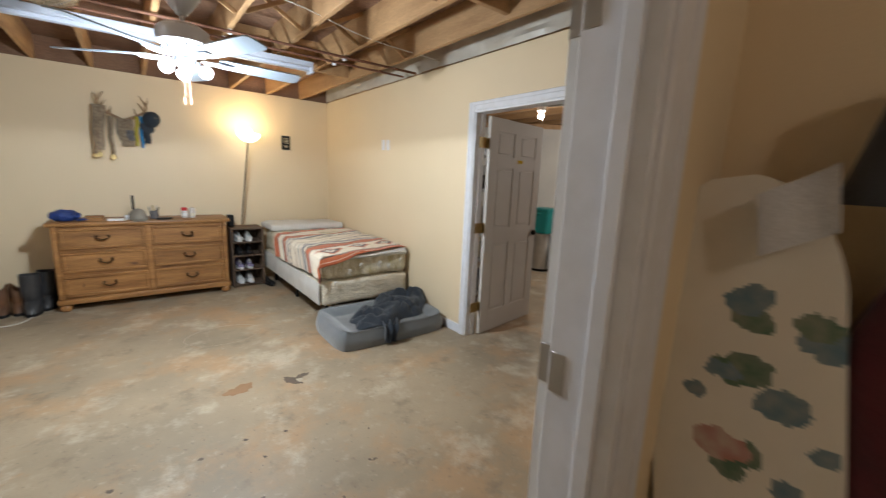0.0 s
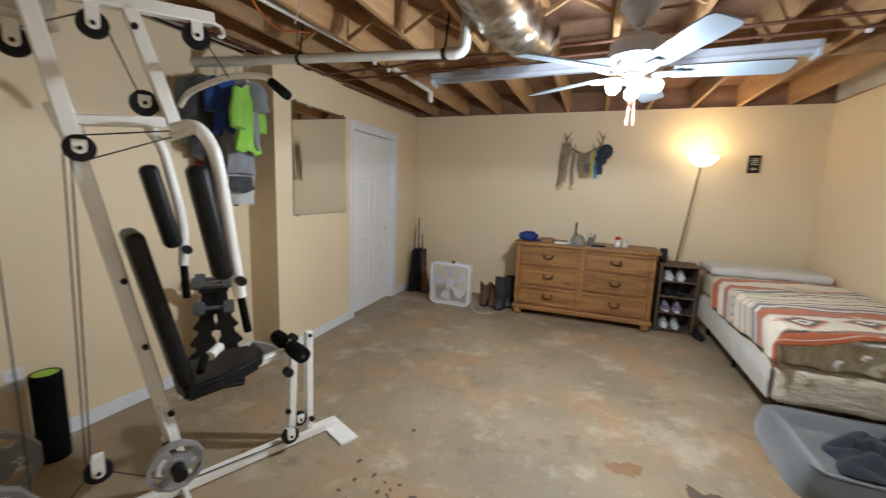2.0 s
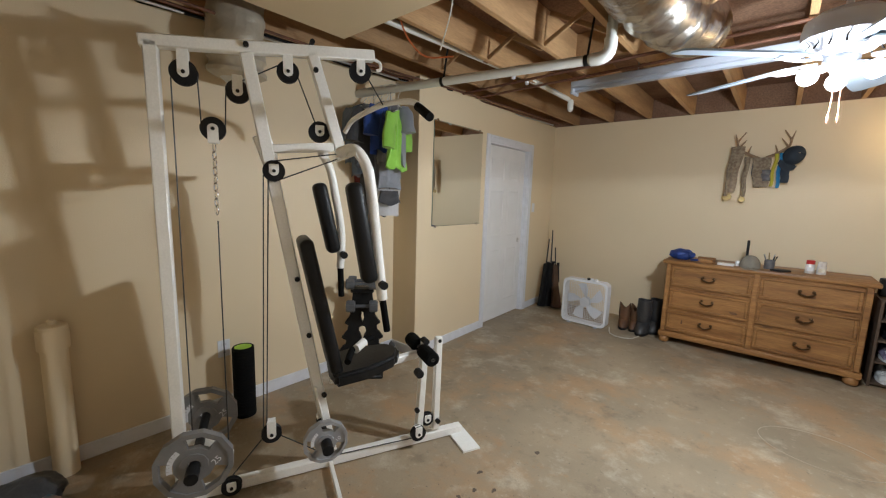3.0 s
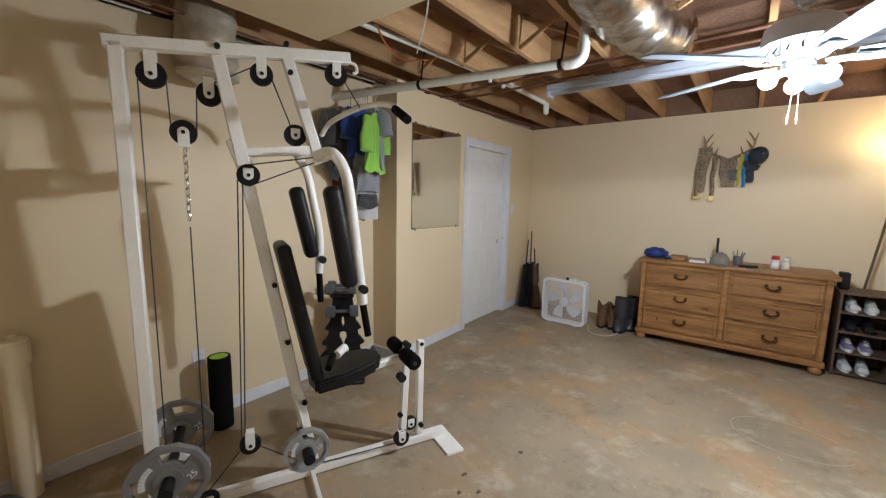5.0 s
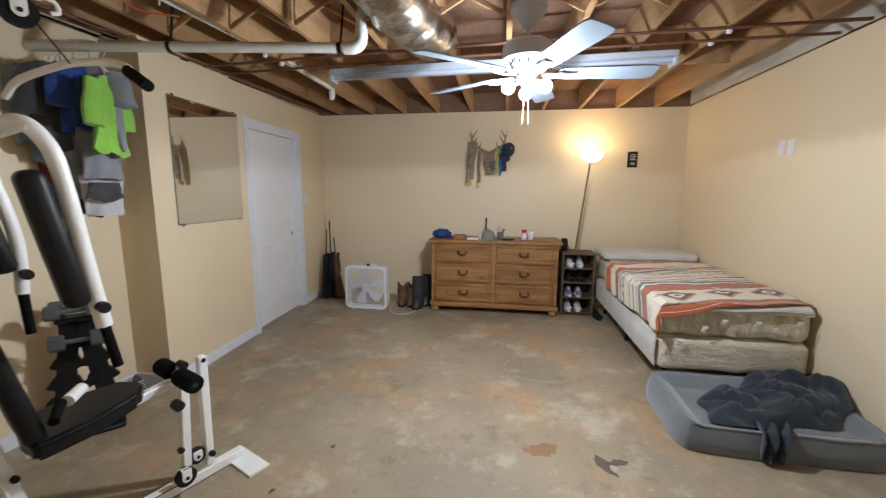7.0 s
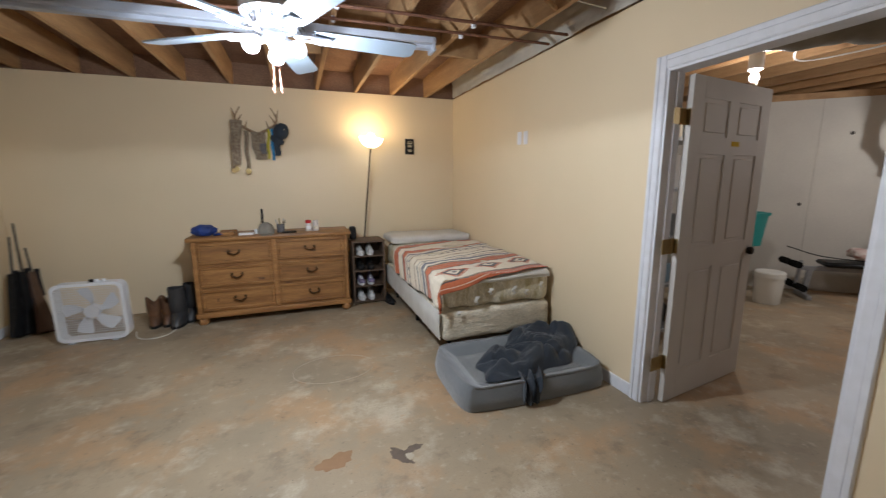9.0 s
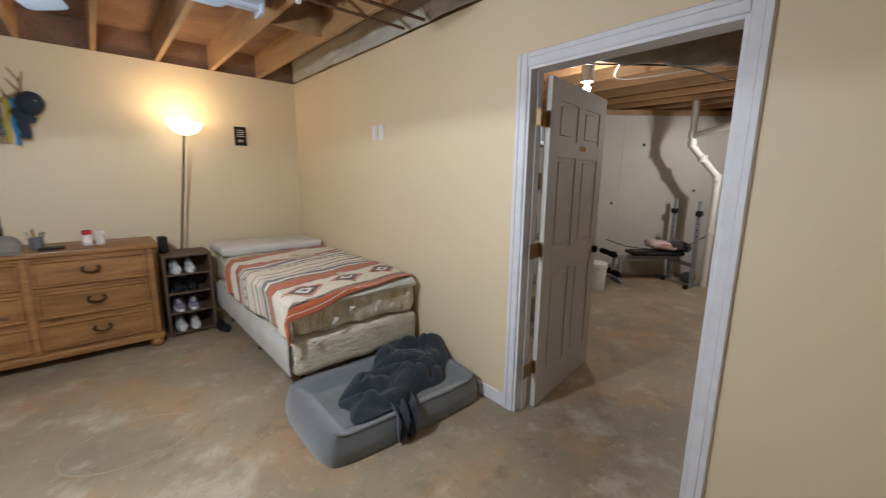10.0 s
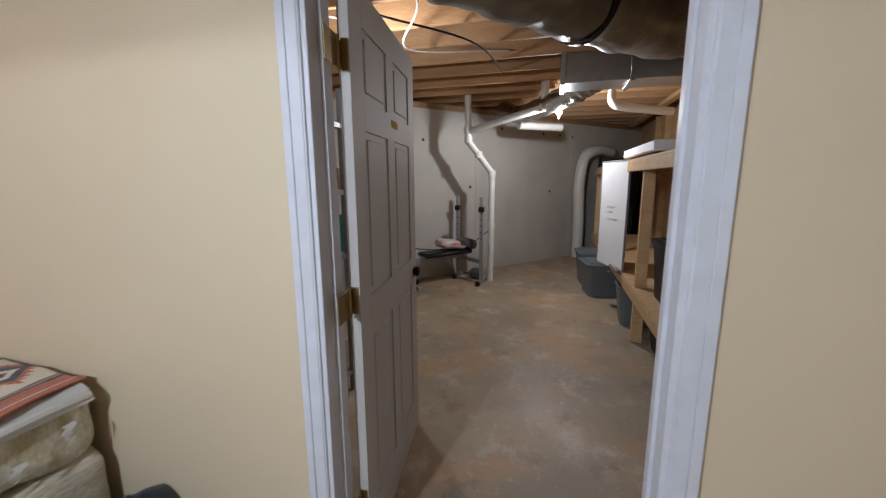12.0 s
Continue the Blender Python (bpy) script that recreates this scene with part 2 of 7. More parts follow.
bm = bmesh.new()
box(bm, (XW - 1.2, YN, 0), (XE + WT, YN + WT, TOP))
structure("wall_north", bm, WALL, "beige painted bedroom wall behind the dresser", "wall")

SD0, SD1, SDH = 1.487, 2.446, 2.030      # storage doorway
bm = bmesh.new()
box(bm, (XE, YS - 0.15, 0), (XE + WT, SD0, TOP))
box(bm, (XE, SD1, 0), (XE + WT, YN, TOP))
box(bm, (XE, SD0, SDH), (XE + WT, SD1, TOP))
structure("wall_east", bm, WALL, "beige painted wall with the doorway to the storage room", "wall")

CD0, CD1, CDH = 4.005, 4.962, 2.070      # closet doorway
bm = bmesh.new()
box(bm, (XW - WT, YR + 0.001, 0), (XW, CD0, TOP))
box(bm, (XW - WT, CD1, 0), (XW, YN + 0.02, TOP))
box(bm, (XW - WT, CD0, CDH), (XW, CD1, TOP))
structure("wall_west", bm, WALL, "beige painted wall with mirror and closet door", "wall").matrix_basis = SKEW
bm = bmesh.new()
box(bm, (XA - 0.1, YR, 0), (XW - WT + 0.004, YR + WT, TOP))
structure("wall_return", bm, WALL, "short beige return wall at the alcove's end", "wall")
bm = bmesh.new()
box(bm, (XA - 0.1, YS - 0.15, 0), (XA, YR, TOP))
structure("wall_alcove", bm, WALL, "beige painted alcove wall behind the exercise machine", "wall")
bm = bmesh.new()
box(bm, (XW - 0.98, YR + WT, 0), (XW - 0.88, YN, TOP))
structure("wall_closet", bm, WALL, "plain beige closet wall", "wall")

ED0, ED1 = -0.24, 0.700                  # entrance doorway
bm = bmesh.new()
box(bm, (XA - 0.1, YS - 0.15, 0), (ED0, YS, TOP))
box(bm, (ED1, YS - 0.15, 0), (XE, YS, TOP))
box(bm, (ED0, YS - 0.15, SDH), (ED1, YS, TOP))
structure("wall_south", bm, WALL, "beige painted wall with the entrance doorway", "wall")
bm = bmesh.new()
box(bm, (1.04, -1.7, 0), (1.24, YS - 0.15, TOP))
structure("wall_hall_east", bm, WALL, "dim beige hallway wall behind the ironing board", "wall")
bm = bmesh.new()
box(bm, (-1.0, -1.7, 0), (-0.88, YS - 0.15, TOP))
structure("wall_hall_west", bm, WALL, "unlit beige hallway wall", "wall")
bm = bmesh.new()
box(bm, (-1.0, -1.82, 0), (1.24, -1.7, TOP))
structure("wall_hall_south", bm, WALL, "unlit beige hallway end wall", "wall")

# joists run north to south over every room
bm = bmesh.new()
box(bm, (-3.4, -2.2, TOP + 0.235), (11.5, 6.2, TOP + 0.26))
box(bm, (-3.4, YN + 0.04, TOP), (11.5, YN + WT, TOP + 0.235))
structure("ceiling", bm, SUBFLOOR, "dark subfloor boards above open joists", "ceiling")
STEP = 0.4422
jm = bmesh.new()
box(jm, (-0.019, -2.15, 0), (0.019, YN + 0.04, 0.235), 0.003)
jmesh = mesh_of("joist", jm, PINE)
joists = thing("joist_row", "exposed rough pine floor joists overhead", "joists")
tagged(joists, kind="structure")
for k in range(-3, 30):
    j = new("joist", jmesh)
    j.parent = joists
    j.location = (-1.994 + STEP * k, 0, TOP + 0.001)

# storage room shell
bm = bmesh.new()
a, b = Vector((3.94, 5.935, 0)), Vector((10.84, -0.345, 0))
n = Vector((0.67, 0.74, 0)).normalized() * 0.2
vs = [bm.verts.new(p) for p in (a, b, b + n, a + n)]
up = [bm.verts.new(v.co + Vector((0, 0, 2.36))) for v in vs]
bm.faces.new(vs[::-1]), bm.faces.new(up)
for k in range(4):
    bm.faces.new((vs[k], vs[(k + 1) % 4], up[(k + 1) % 4], up[k]))
structure("wall_storage_north", bm, WALL_GREY, "bare poured concrete basement wall", "wall")
bm = bmesh.new()
box(bm, (2.48, 0.0, 0), (11.4, 0.06, 2.45))
structure("wall_storage_south", bm, PINE_LIGHT, "unfinished wood-framed wall behind the shelving", "wall")
bm = bmesh.new()
box(bm, (2.48, 5.95, 0), (4.6, 6.1, 2.36))
structure("wall_storage_west", bm, WALL_GREY, "bare poured concrete wall end", "wall")

# ---- doors, frames and trim ----
H = pose


def casing(name, label, along, face, out, a, b, top, depth, wall_in, w=0.070):
    """A moulded frame round an opening from a to b. along: 'x' or 'y'; face: where the wall's room side is; out: which way it looks."""
    ob = thing(name, label, "door frame")
    tagged(ob, kind="structure")

    def at(s, d, z):
        return (s, face + out * d, z) if along == "x" else (face + out * d, s, z)

    def piece(nm, s0, s1, z0, z1):
        bm = bmesh.new()
        upright = z1 - z0 > s1 - s0
        rows = ((0.0, 1.0, 0.0, 0.012), (0.05, 0.40, 0.011, 0.0170), (0.40, 0.93, 0.011, 0.0142))
        for f0, f1, d0, d1 in rows:
            if upright:
                flip = s0 > (a + b) / 2
                g0, g1 = (1 - f1, 1 - f0) if flip else (f0, f1)
                lo, hi = at(s0 + (s1 - s0) * g0, d0 - 0.001, z0), at(s0 + (s1 - s0) * g1, d1, z1)
            else:
                lo, hi = at(s0, d0 - 0.001, z0 + (z1 - z0) * (1 - f1)), at(s1, d1, z0 + (z1 - z0) * (1 - f0))
            lo, hi = [min(p) for p in zip(lo, hi)], [max(p) for p in zip(lo, hi)]
            box(bm, lo, hi, 0.002)
        part(nm, bm, WHITE, ob)
    piece("casing_side", a - w, a + 0.002, 0, top + w)
    piece("casing_side", b - 0.002, b + w, 0, top + w)
    piece("casing_head", a + 0.002, b - 0.002, top - 0.002, top + w)
    if depth:
        for lo, hi in ((at(a, 0.004, 0), at(a + 0.018, -depth - 0.004, top)), (at(b - 0.018, 0.004, 0), at(b, -depth - 0.004, top)),
                       (at(a + 0.018, 0.004, top - 0.018), at(b - 0.018, -depth - 0.004, top))):
            bm = bmesh.new()
            box(bm, [min(p) for p in zip(lo, hi)], [max(p) for p in zip(lo, hi)], 0.002)
            part("jamb", bm, WHITE, ob)
        for s0, s1 in ((a + 0.018, a + 0.030), (b - 0.030, b - 0.018)):
            bm = bmesh.new()
            lo, hi = at(s0, -wall_in, 0), at(s1, -wall_in - 0.035, top - 0.018)
            box(bm, [min(p) for p in zip(lo, hi)], [max(p) for p in zip(lo, hi)], 0.002)
            part("door_stop", bm, WHITE, ob)
    return ob


def panel_door(name, label, mat, width, height, m):
    """A six-panel slab in its own x (hinge at 0) and z, 35 mm thick round y = 0, panels sunk on both faces."""
    ob = new(name)
    ob.empty_display_size = 0.1
    ob.matrix_basis = m
    tagged(ob, label, "door", kind="structure")
    t = 0.0175
    st, mid = 0.115, 0.10
    x = [0, st, (width - mid) / 2, (width + mid) / 2, width - st, width]
    z = [0, 0.20, 0.86, 1.00, 1.56, 1.66, height - 0.115, height]
    bm = bmesh.new()
    box(bm, (x[0], -t, 0), (x[1], t, height), 0.001)
    box(bm, (x[4], -t, 0), (x[5], t, height), 0.001)
    for z0, z1 in ((z[0], z[1]), (z[2], z[3]), (z[4], z[5]), (z[6], z[7])):
        box(bm, (x[1], -t, z0), (x[4], t, z1))
    for z0, z1 in ((z[1], z[2]), (z[3], z[4]), (z[5], z[6])):
        box(bm, (x[2], -t, z0), (x[3], t, z1))
    part("door_frame_slab", bm, mat, ob)
    for z0, z1 in ((z[1], z[2]), (z[3], z[4]), (z[5], z[6])):
        for x0, x1 in ((x[1], x[2]), (x[3], x[4])):
            bm = bmesh.new()
            box(bm, (x0, -t + 0.006, z0), (x1, t - 0.006, z1))
            box(bm, (x0 + 0.024, -t + 0.0015, z0 + 0.024), (x1 - 0.024, t - 0.0015, z1 - 0.024), 0.0044)
            part("door_panel", bm, mat, ob)
    return ob


def door_knob(parent, at, side, mat):
    bm = bmesh.new()
    m = Matrix.Translation(at) @ pose(0, 0, 0, -90 * side, 0, 0)
    lathe(bm, ((0.031, 0.0), (0.031, 0.008), (0.012, 0.012), (0.011, 0.032), (0.024, 0.040), (0.028, 0.052), (0.024, 0.064), (0.010, 0.069)), 18, m)
    return part("door_handle", bm, mat, parent, "round door knob")


casing("door_frame_storage", "white moulded door casing of the storage doorway, scuffed", "y", XE, -1, SD0, SD1, SDH, WT, 0.05)
casing("door_frame_closet", "white moulded door casing round the closet door", "y", XW, 1, CD0, CD1, CDH, WT, 0.02, 0.070).matrix_basis = SKEW
casing("door_frame_entrance", "white moulded casing of the entrance doorway", "x", YS - 0.15, -1, ED0, ED1, SDH, 0.15, 0.03, 0.095)

DARK_KNOB = material("dark_bronze_knob", (0.03, 0.025, 0.02), 0.3, 0.8)
TAPE = material("yellow_tape", (0.62, 0.40, 0.02), 0.8, gloss=0.1)
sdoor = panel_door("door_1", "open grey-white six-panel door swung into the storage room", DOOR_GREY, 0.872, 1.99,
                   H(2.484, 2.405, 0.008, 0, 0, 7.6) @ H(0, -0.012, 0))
door_knob(sdoor, (0.82, -0.0175, 0.92), 1, DARK_KNOB)
door_knob(sdoor, (0.82, 0.0175, 0.92), -1, DARK_KNOB)
for z in (0.27, 1.016, 1.762):
    bm = bmesh.new()
    box(bm, (-0.118, 0.006, z - 0.045), (-0.030, 0.0095, z + 0.045), 0.001)
    rod(bm, (-0.026, 0.008, z - 0.047), (-0.026, 0.008, z + 0.047), 0.0065, seg=10)
    hg = part("hinge", bm, BRASS, sdoor, "worn brass butt hinge")
    bm = bmesh.new()
    box(bm, (-0.003, -0.013, z - 0.045), (0.0, 0.016, z + 0.045), 0.001)
    box(bm, (-0.026, 0.010, z - 0.040), (0.0, 0.013, z + 0.040), 0.001)
    part("hinge_leaf", bm, BRASS, hg, "brass hinge leaf on the door edge")
bm = bmesh.new()
box(bm, (0.445, -0.0195, 1.612), (0.535, -0.0172, 1.642))
part("tape_strip", bm, TAPE, sdoor, "strip of yellow tape")

cdoor = panel_door("door_2", "closed white six-panel closet door with round knob", DOOR_WHITE, CD1 - CD0 - 0.042, CDH - 0.030,
                   SKEW @ H(XW - 0.072, CD0 + 0.021, 0.008, 0, 0, 90))
door_knob(cdoor, (CD1 - CD0 - 0.13, -0.0175, 0.93), 1, STEEL)

edoor = panel_door("door_3", "white entrance door folded back flat against the wall", DOOR_WHITE, 0.90, 2.02,
                   H(ED1 + 0.004, YS + 0.024, 0.008, 0, 0, 1.5))
for z in (0.27, 1.05, 1.77):
    bm = bmesh.new()
    box(bm, (-0.004, -0.017, z - 0.045), (0.0, 0.017, z + 0.045), 0.001)
    rod(bm, (-0.007, -0.022, z - 0.046), (-0.007, -0.022, z + 0.046), 0.006, seg=10)
    box(bm, (-0.026, -0.062, z - 0.045), (-0.023, -0.026, z + 0.045), 0.001)
    part("hinge", bm, STEEL, edoor, "dull steel hinge")

bm = bmesh.new()
for lo, hi in (((XA, YS, 0), (XA + 0.012, YR, 0.088)), ((XA + 0.012, YR - 0.012, 0), (XW, YR, 0.088)),
               ((XE - 0.012, SD1 + 0.071, 0), (XE, YN, 0.088)), ((XE - 0.012, YS, 0), (XE, SD0 - 0.071, 0.088))):
    box(bm, lo, hi, 0.003)
structure("baseboard", bm, WHITE, "narrow white painted baseboard", "baseboard")
bm = bmesh.new()
for lo, hi in (((XW, YR - 0.012, 0), (XW + 0.012, CD0 - 0.071, 0.088)), ((XW, CD1 + 0.071, 0), (XW + 0.012, YN, 0.088))):
    box(bm, lo, hi, 0.003)
structure("baseboard", bm, WHITE, "narrow white painted baseboard", "baseboard").matrix_basis = SKEW

# ---- overhead: pipes, duct, bracing, rods ----
pipe = thing("drain_pipe", "white plastic drain pipe hung below the joists", "pipe")
PA, PB = Vector((-2.50, 2.46, 2.265)), Vector((-0.70, 2.79, 2.28))
bm = bmesh.new()
rod(bm, PA, PB, 0.029, seg=18)
part("pipe_run", bm, PIPE_WHITE, pipe)
bm = bmesh.new()
tube(bm, (PB - (PB - PA).normalized() * 0.03, PB + Vector((0.03, 0, 0.0)), PB + Vector((0.065, 0.008, 0.03)), PB + Vector((0.07, 0.01, 0.10))), 0.036, 14, 4)
part("elbow", bm, PIPE_WHITE, pipe)
bm = bmesh.new()
rod(bm, PB + Vector((0.07, 0.01, 0.09)), PB + Vector((0.07, 0.01, 0.42)), 0.029, seg=16)
part("riser", bm, PIPE_WHITE, pipe)
for s in (0.44, 0.97):
    p = PA.lerp(PB, s)
    bm = bmesh.new()
    rod(bm, p - Vector((0.012, 0, 0)), p + Vector((0.012, 0, 0)), 0.032, seg=16)
    rod(bm, p, p + Vector((0.02, 0.02, 0.25)), 0.007, seg=6)
    part("strap", bm, BLACK, pipe, "black plastic hanger strap")

duct = thing("flexible_duct", "silver foil flexible air duct slung under the joists", "duct")
bm = bmesh.new()
tube(bm, ((-0.45, 0.7, 2.47), (-0.42, 1.4, 2.44), (-0.38, 2.2, 2.42), (-0.34, 2.75, 2.42), (-0.29, 3.15, 2.47), (-0.27, 3.35, 2.56)), 0.15, 28, 12,
     lambda s: 0.150 + 0.010 * math.sin(s * 61) + 0.006 * math.sin(s * 143) - (0.03 if s > 0.9 else 0))
for v in bm.verts:
    k = noise.noise(v.co * 9.0)
    v.co += Vector((0.010 * k, 0.006 * k, 0.012 * noise.noise(v.co * 14.0)))
part("sleeve", bm, FOIL, duct)
bm = bmesh.new()
rod(bm, (-0.28, 3.22, 2.37), (-0.28, 3.24, 2.64), 0.05, seg=18)
part("takeoff", bm, FOIL_CLOUDY, duct)

riser = thing("vertical_duct", "plastic-wrapped round duct drop behind the exercise machine", "duct")
bm = bmesh.new()
tube(bm, ((-2.42, 1.47, 2.62), (-2.40, 1.46, 2.3), (-2.41, 1.46, 2.12)), 0.16, 24, 8, lambda s: 0.155 + 0.008 * math.sin(s * 30) - (0.03 if s > 0.97 else 0))
for v in bm.verts:
    v.co += Vector((0.012, 0.012, 0)) * noise.noise(v.co * 11.0)
part("sleeve", bm, FOIL_CLOUDY, riser)
bm = bmesh.new()
rod(bm, (-2.41, 1.46, 2.13), (-2.41, 1.46, 2.095), 0.10, 0.06, seg=20)
part("collar", bm, GALV, riser)
riser.location = (0.08, 0, 0)

bm = bmesh.new()
box(bm, (-2.0, 0.9, 2.428), (-0.95, 1.98, 2.458), 0.003)
tagged(part("ceiling_panel", bm, WALL), "loose beige board fixed under the joists", "board")

for y, z, r in ((3.30, 2.437, 0.011), (3.52, 2.442, 0.010)):
    rd = thing("water_line", "thin rust-brown pipe strapped across the joists", "pipe")
    bm = bmesh.new()
    tube(bm, ((-2.2, y + 0.16, z), (-0.8, y + 0.06, z), (0.8, y - 0.04, z), (2.25, y - 0.09, z)), r, 8, 6)
    part("pipe_run", bm, RUST, rd)
    for x in (-1.55, 0.66, 1.55):
        bm = bmesh.new()
        box(bm, (x - 0.012, y - 0.03, z - 0.014), (x + 0.012, y + 0.0, z + 0.022), 0.003)
        part("clip", bm, WHITE, rd, "white pipe clip")
cond = thing("conduit", "grey conduit running beside the joists", "pipe")
bm = bmesh.new()
tube(bm, ((-1.75, 1.6, 2.50), (-1.66, 2.6, 2.50), (-1.55, 3.6, 2.48), (-1.50, 4.25, 2.45)), 0.022, 10, 6)
part("pipe_run", bm, PIPE_WHITE, cond)
bm = bmesh.new()
lathe(bm, ((0.02, 0.0), (0.028, -0.01), (0.03, -0.05), (0.026, -0.10), (0.01, -0.115)), 16, H(-1.49, 4.28, 2.45))
part("cap", bm, PIPE_WHITE, cond, "white pull-chain socket")

brace = thing("cross_bridging", "crossed wooden bridging between joists", "bracing")
tagged(brace, kind="structure")
bm0 = bmesh.new()
beam(bm0, (0.02, -0.03, 0.01), (STEP - 0.02, -0.03, 0.225), 0.016, 0.03)
m1 = mesh_of("strut", bm0, PINE)
bm0 = bmesh.new()
beam(bm0, (0.02, 0.03, 0.225), (STEP - 0.02, 0.03, 0.01), 0.016, 0.03)
m2 = mesh_of("strut", bm0, PINE)
for k in range(0, 9):
    for me in (m1, m2):
        s = new("strut", me)
        s.parent = brace
        s.location = (-1.994 + STEP * k, 2.92, TOP)
for x0, y0, d in ((0.66, 3.85, 0.0), (1.10, 3.85, 0.02), (1.55, 4.1, 0.0), (0.22, 4.4, 0.0), (-1.12, 3.4, 0.0), (1.10, 1.9, 0.0), (1.55, 1.75, 0)):
    bm = bmesh.new()
    box(bm, (x0 + 0.02, y0, TOP + 0.03), (x0 + STEP - 0.02, y0 + 0.038, TOP + 0.234), 0.003)
    part("blocking", bm, PINE, brace)

SHEET = material("cloudy_plastic_film", (0.55, 0.52, 0.46), 0.35, second=(0.40, 0.36, 0.30), scale=5, amount=0.7, bump=0.8, bump_scale=14)
bm = bmesh.new()
shell(bm, 60, 6, lambda u, v: Vector((2.345 - 0.03 * abs(noise.noise(Vector((u * 20, v * 3, 0)))) - 0.04 * (1 - v) * max(0, noise.noise(Vector((u * 9, 2, 0)))), 0.4 + u * 5.25, TOP + 0.004 + 0.225 * v)), 0.003)
tagged(part("plastic_sheet", bm, SHEET), "wrinkled translucent plastic sheet stapled along the rim joist", "sheet")

CABLE_W = material("white_cable", (0.62, 0.60, 0.55), 0.5)
CABLE_O = material("orange_cable", (0.55, 0.14, 0.04), 0.5)
for nm, mat, lb, pts, r in (
        ("cable", CABLE_W, "white cable looped under the joists", ((0.40, 2.75, 2.58), (0.9, 2.6, 2.50), (1.5, 2.75, 2.47), (2.30, 2.9, 2.50)), 0.004),
        ("cable", CABLE_O, "orange cord hanging between joists", ((-1.55, 2.05, 2.66), (-1.60, 2.10, 2.46), (-1.52, 2.2, 2.30), (-1.35, 2.28, 2.28)), 0.005),
        ("cable", CABLE_W, "white cable dropping from the joists", ((-1.05, 1.9, 2.60), (-1.15, 2.02, 2.42), (-1.38, 2.2, 2.30)), 0.004),
        ("cable", BLACK, "black cables bunched along the alcove ceiling", ((-2.55, 0.9, 2.45), (-2.3, 1.7, 2.41), (-2.45, 2.4, 2.44), (-2.2, 3.3, 2.43)), 0.008)):
    bm = bmesh.new()
    tube(bm, pts, r, 6, 8)
    tagged(part(nm, bm, mat), lb, "cable")
for k in range(3):
    bm = bmesh.new()
    tube(bm, ((-2.45 + 0.09 * k, 0.7, 2.43), (-2.40 + 0.08 * k, 2.0, 2.435 - 0.01 * k), (-2.33 + 0.08 * k, 3.6, 2.44), (-2.2 + 0.06 * k, 5.4, 2.44)), 0.009, 8, 6)
    tagged(part("water_line", bm, RUST if k else GALV), "thin pipe running along the alcove ceiling", "pipe")

# shop light
# white housing given a darker grey-blue to counter the fan lamp's brightness
STRIP = material("glare_muted_fixture_white", (0.40, 0.43, 0.50), 0.4, second=(0.34, 0.36, 0.42), scale=5, amount=0.5)
strip = thing("fluorescent_fixture", "long unlit white fluorescent strip fixture under the joists", "light fixture")
SA, SB = Vector((-1.19, 3.66, 2.36)), Vector((1.35, 3.57, 2.36))
bm = bmesh.new()
beam(bm, SA + Vector((0, 0, 0.035)), SB + Vector((0, 0, 0.035)), 0.13, 0.05, 0.006)
beam(bm, SA, SB, 0.05, 0.03, 0.004)
part("housing", bm, STRIP, strip)
for s in (SA, SB):
    bm = bmesh.new()
    box(bm, s - Vector((0.012, 0.06, 0.035)), s + Vector((0.012, 0.06, 0.06)), 0.004)
    part("end_cap", bm, STRIP, strip)
for x in (-0.7, 1.05):
    bm = bmesh.new()
    rod(bm, (x, SA.y - 0.05, 2.42), (x, SA.y - 0.05, 2.50), 0.004, seg=6)
    part("hanger", bm, STEEL, strip)

# ceiling fan
fan = thing("ceiling_fan", "white five-blade ceiling fan with lit globe lamps", "ceiling fan", (FAN.x, FAN.y, 0))
# white enamel and blades coloured darker to offset the close bulbs' glare
FAN_MUTED = material("glare_muted_white_enamel", (0.46, 0.48, 0.53), 0.3, second=(0.40, 0.42, 0.47), scale=10, amount=0.4)
BLADE = material("glare_muted_blade_white", (0.28, 0.34, 0.41), 0.35, second=(0.24, 0.29, 0.35), scale=5, amount=0.5)
GLOBE = material("lit_frosted_globe", (0.9, 0.92, 1.0), 0.3, glow=((0.86, 0.92, 1.0), 7.0))
bm = bmesh.new()
lathe(bm, ((0.03, 2.475), (0.098, 2.47), (0.100, 2.43), (0.092, 2.425), (0.086, 2.415), (0.050, 2.362), (0.040, 2.355), (0.030, 2.335), (0.014, 2.33)), 28)
part("canopy", bm, FAN_MUTED, fan)
bm = bmesh.new()
rod(bm, (0, 0, 2.36), (0, 0, 2.27), 0.013, seg=14)
part("downrod", bm, FAN_MUTED, fan)
bm = bmesh.new()
lathe(bm, ((0.03, 2.285), (0.10, 2.275), (0.135, 2.25), (0.142, 2.21), (0.14, 2.175), (0.12, 2.16), (0.10, 2.12), (0.06, 2.105)), 32)
part("motor_housing", bm, FAN_MUTED, fan)
for k in range(16):
    a = 2 * math.pi * k / 16
    bm = bmesh.new()
    box(bm, (-0.004, -0.02, -0.002), (0.004, 0.02, 0.002), 0.001, pose(0.122 * math.cos(a), 0.122 * math.sin(a), 2.141, 0, 0, math.degrees(a) + 90) @ pose(0, 0, 0, 55, 0, 0))
    part("vent_slot", bm, BLACK, fan)
outline = [(0.18, -0.052), (0.22, -0.060), (0.58, -0.070), (0.66, -0.068), (0.685, -0.055), (0.69, -0.03), (0.69, 0.03), (0.685, 0.055), (0.66, 0.068), (0.58, 0.070), (0.22, 0.060), (0.18, 0.052)]
bmb = bmesh.new()
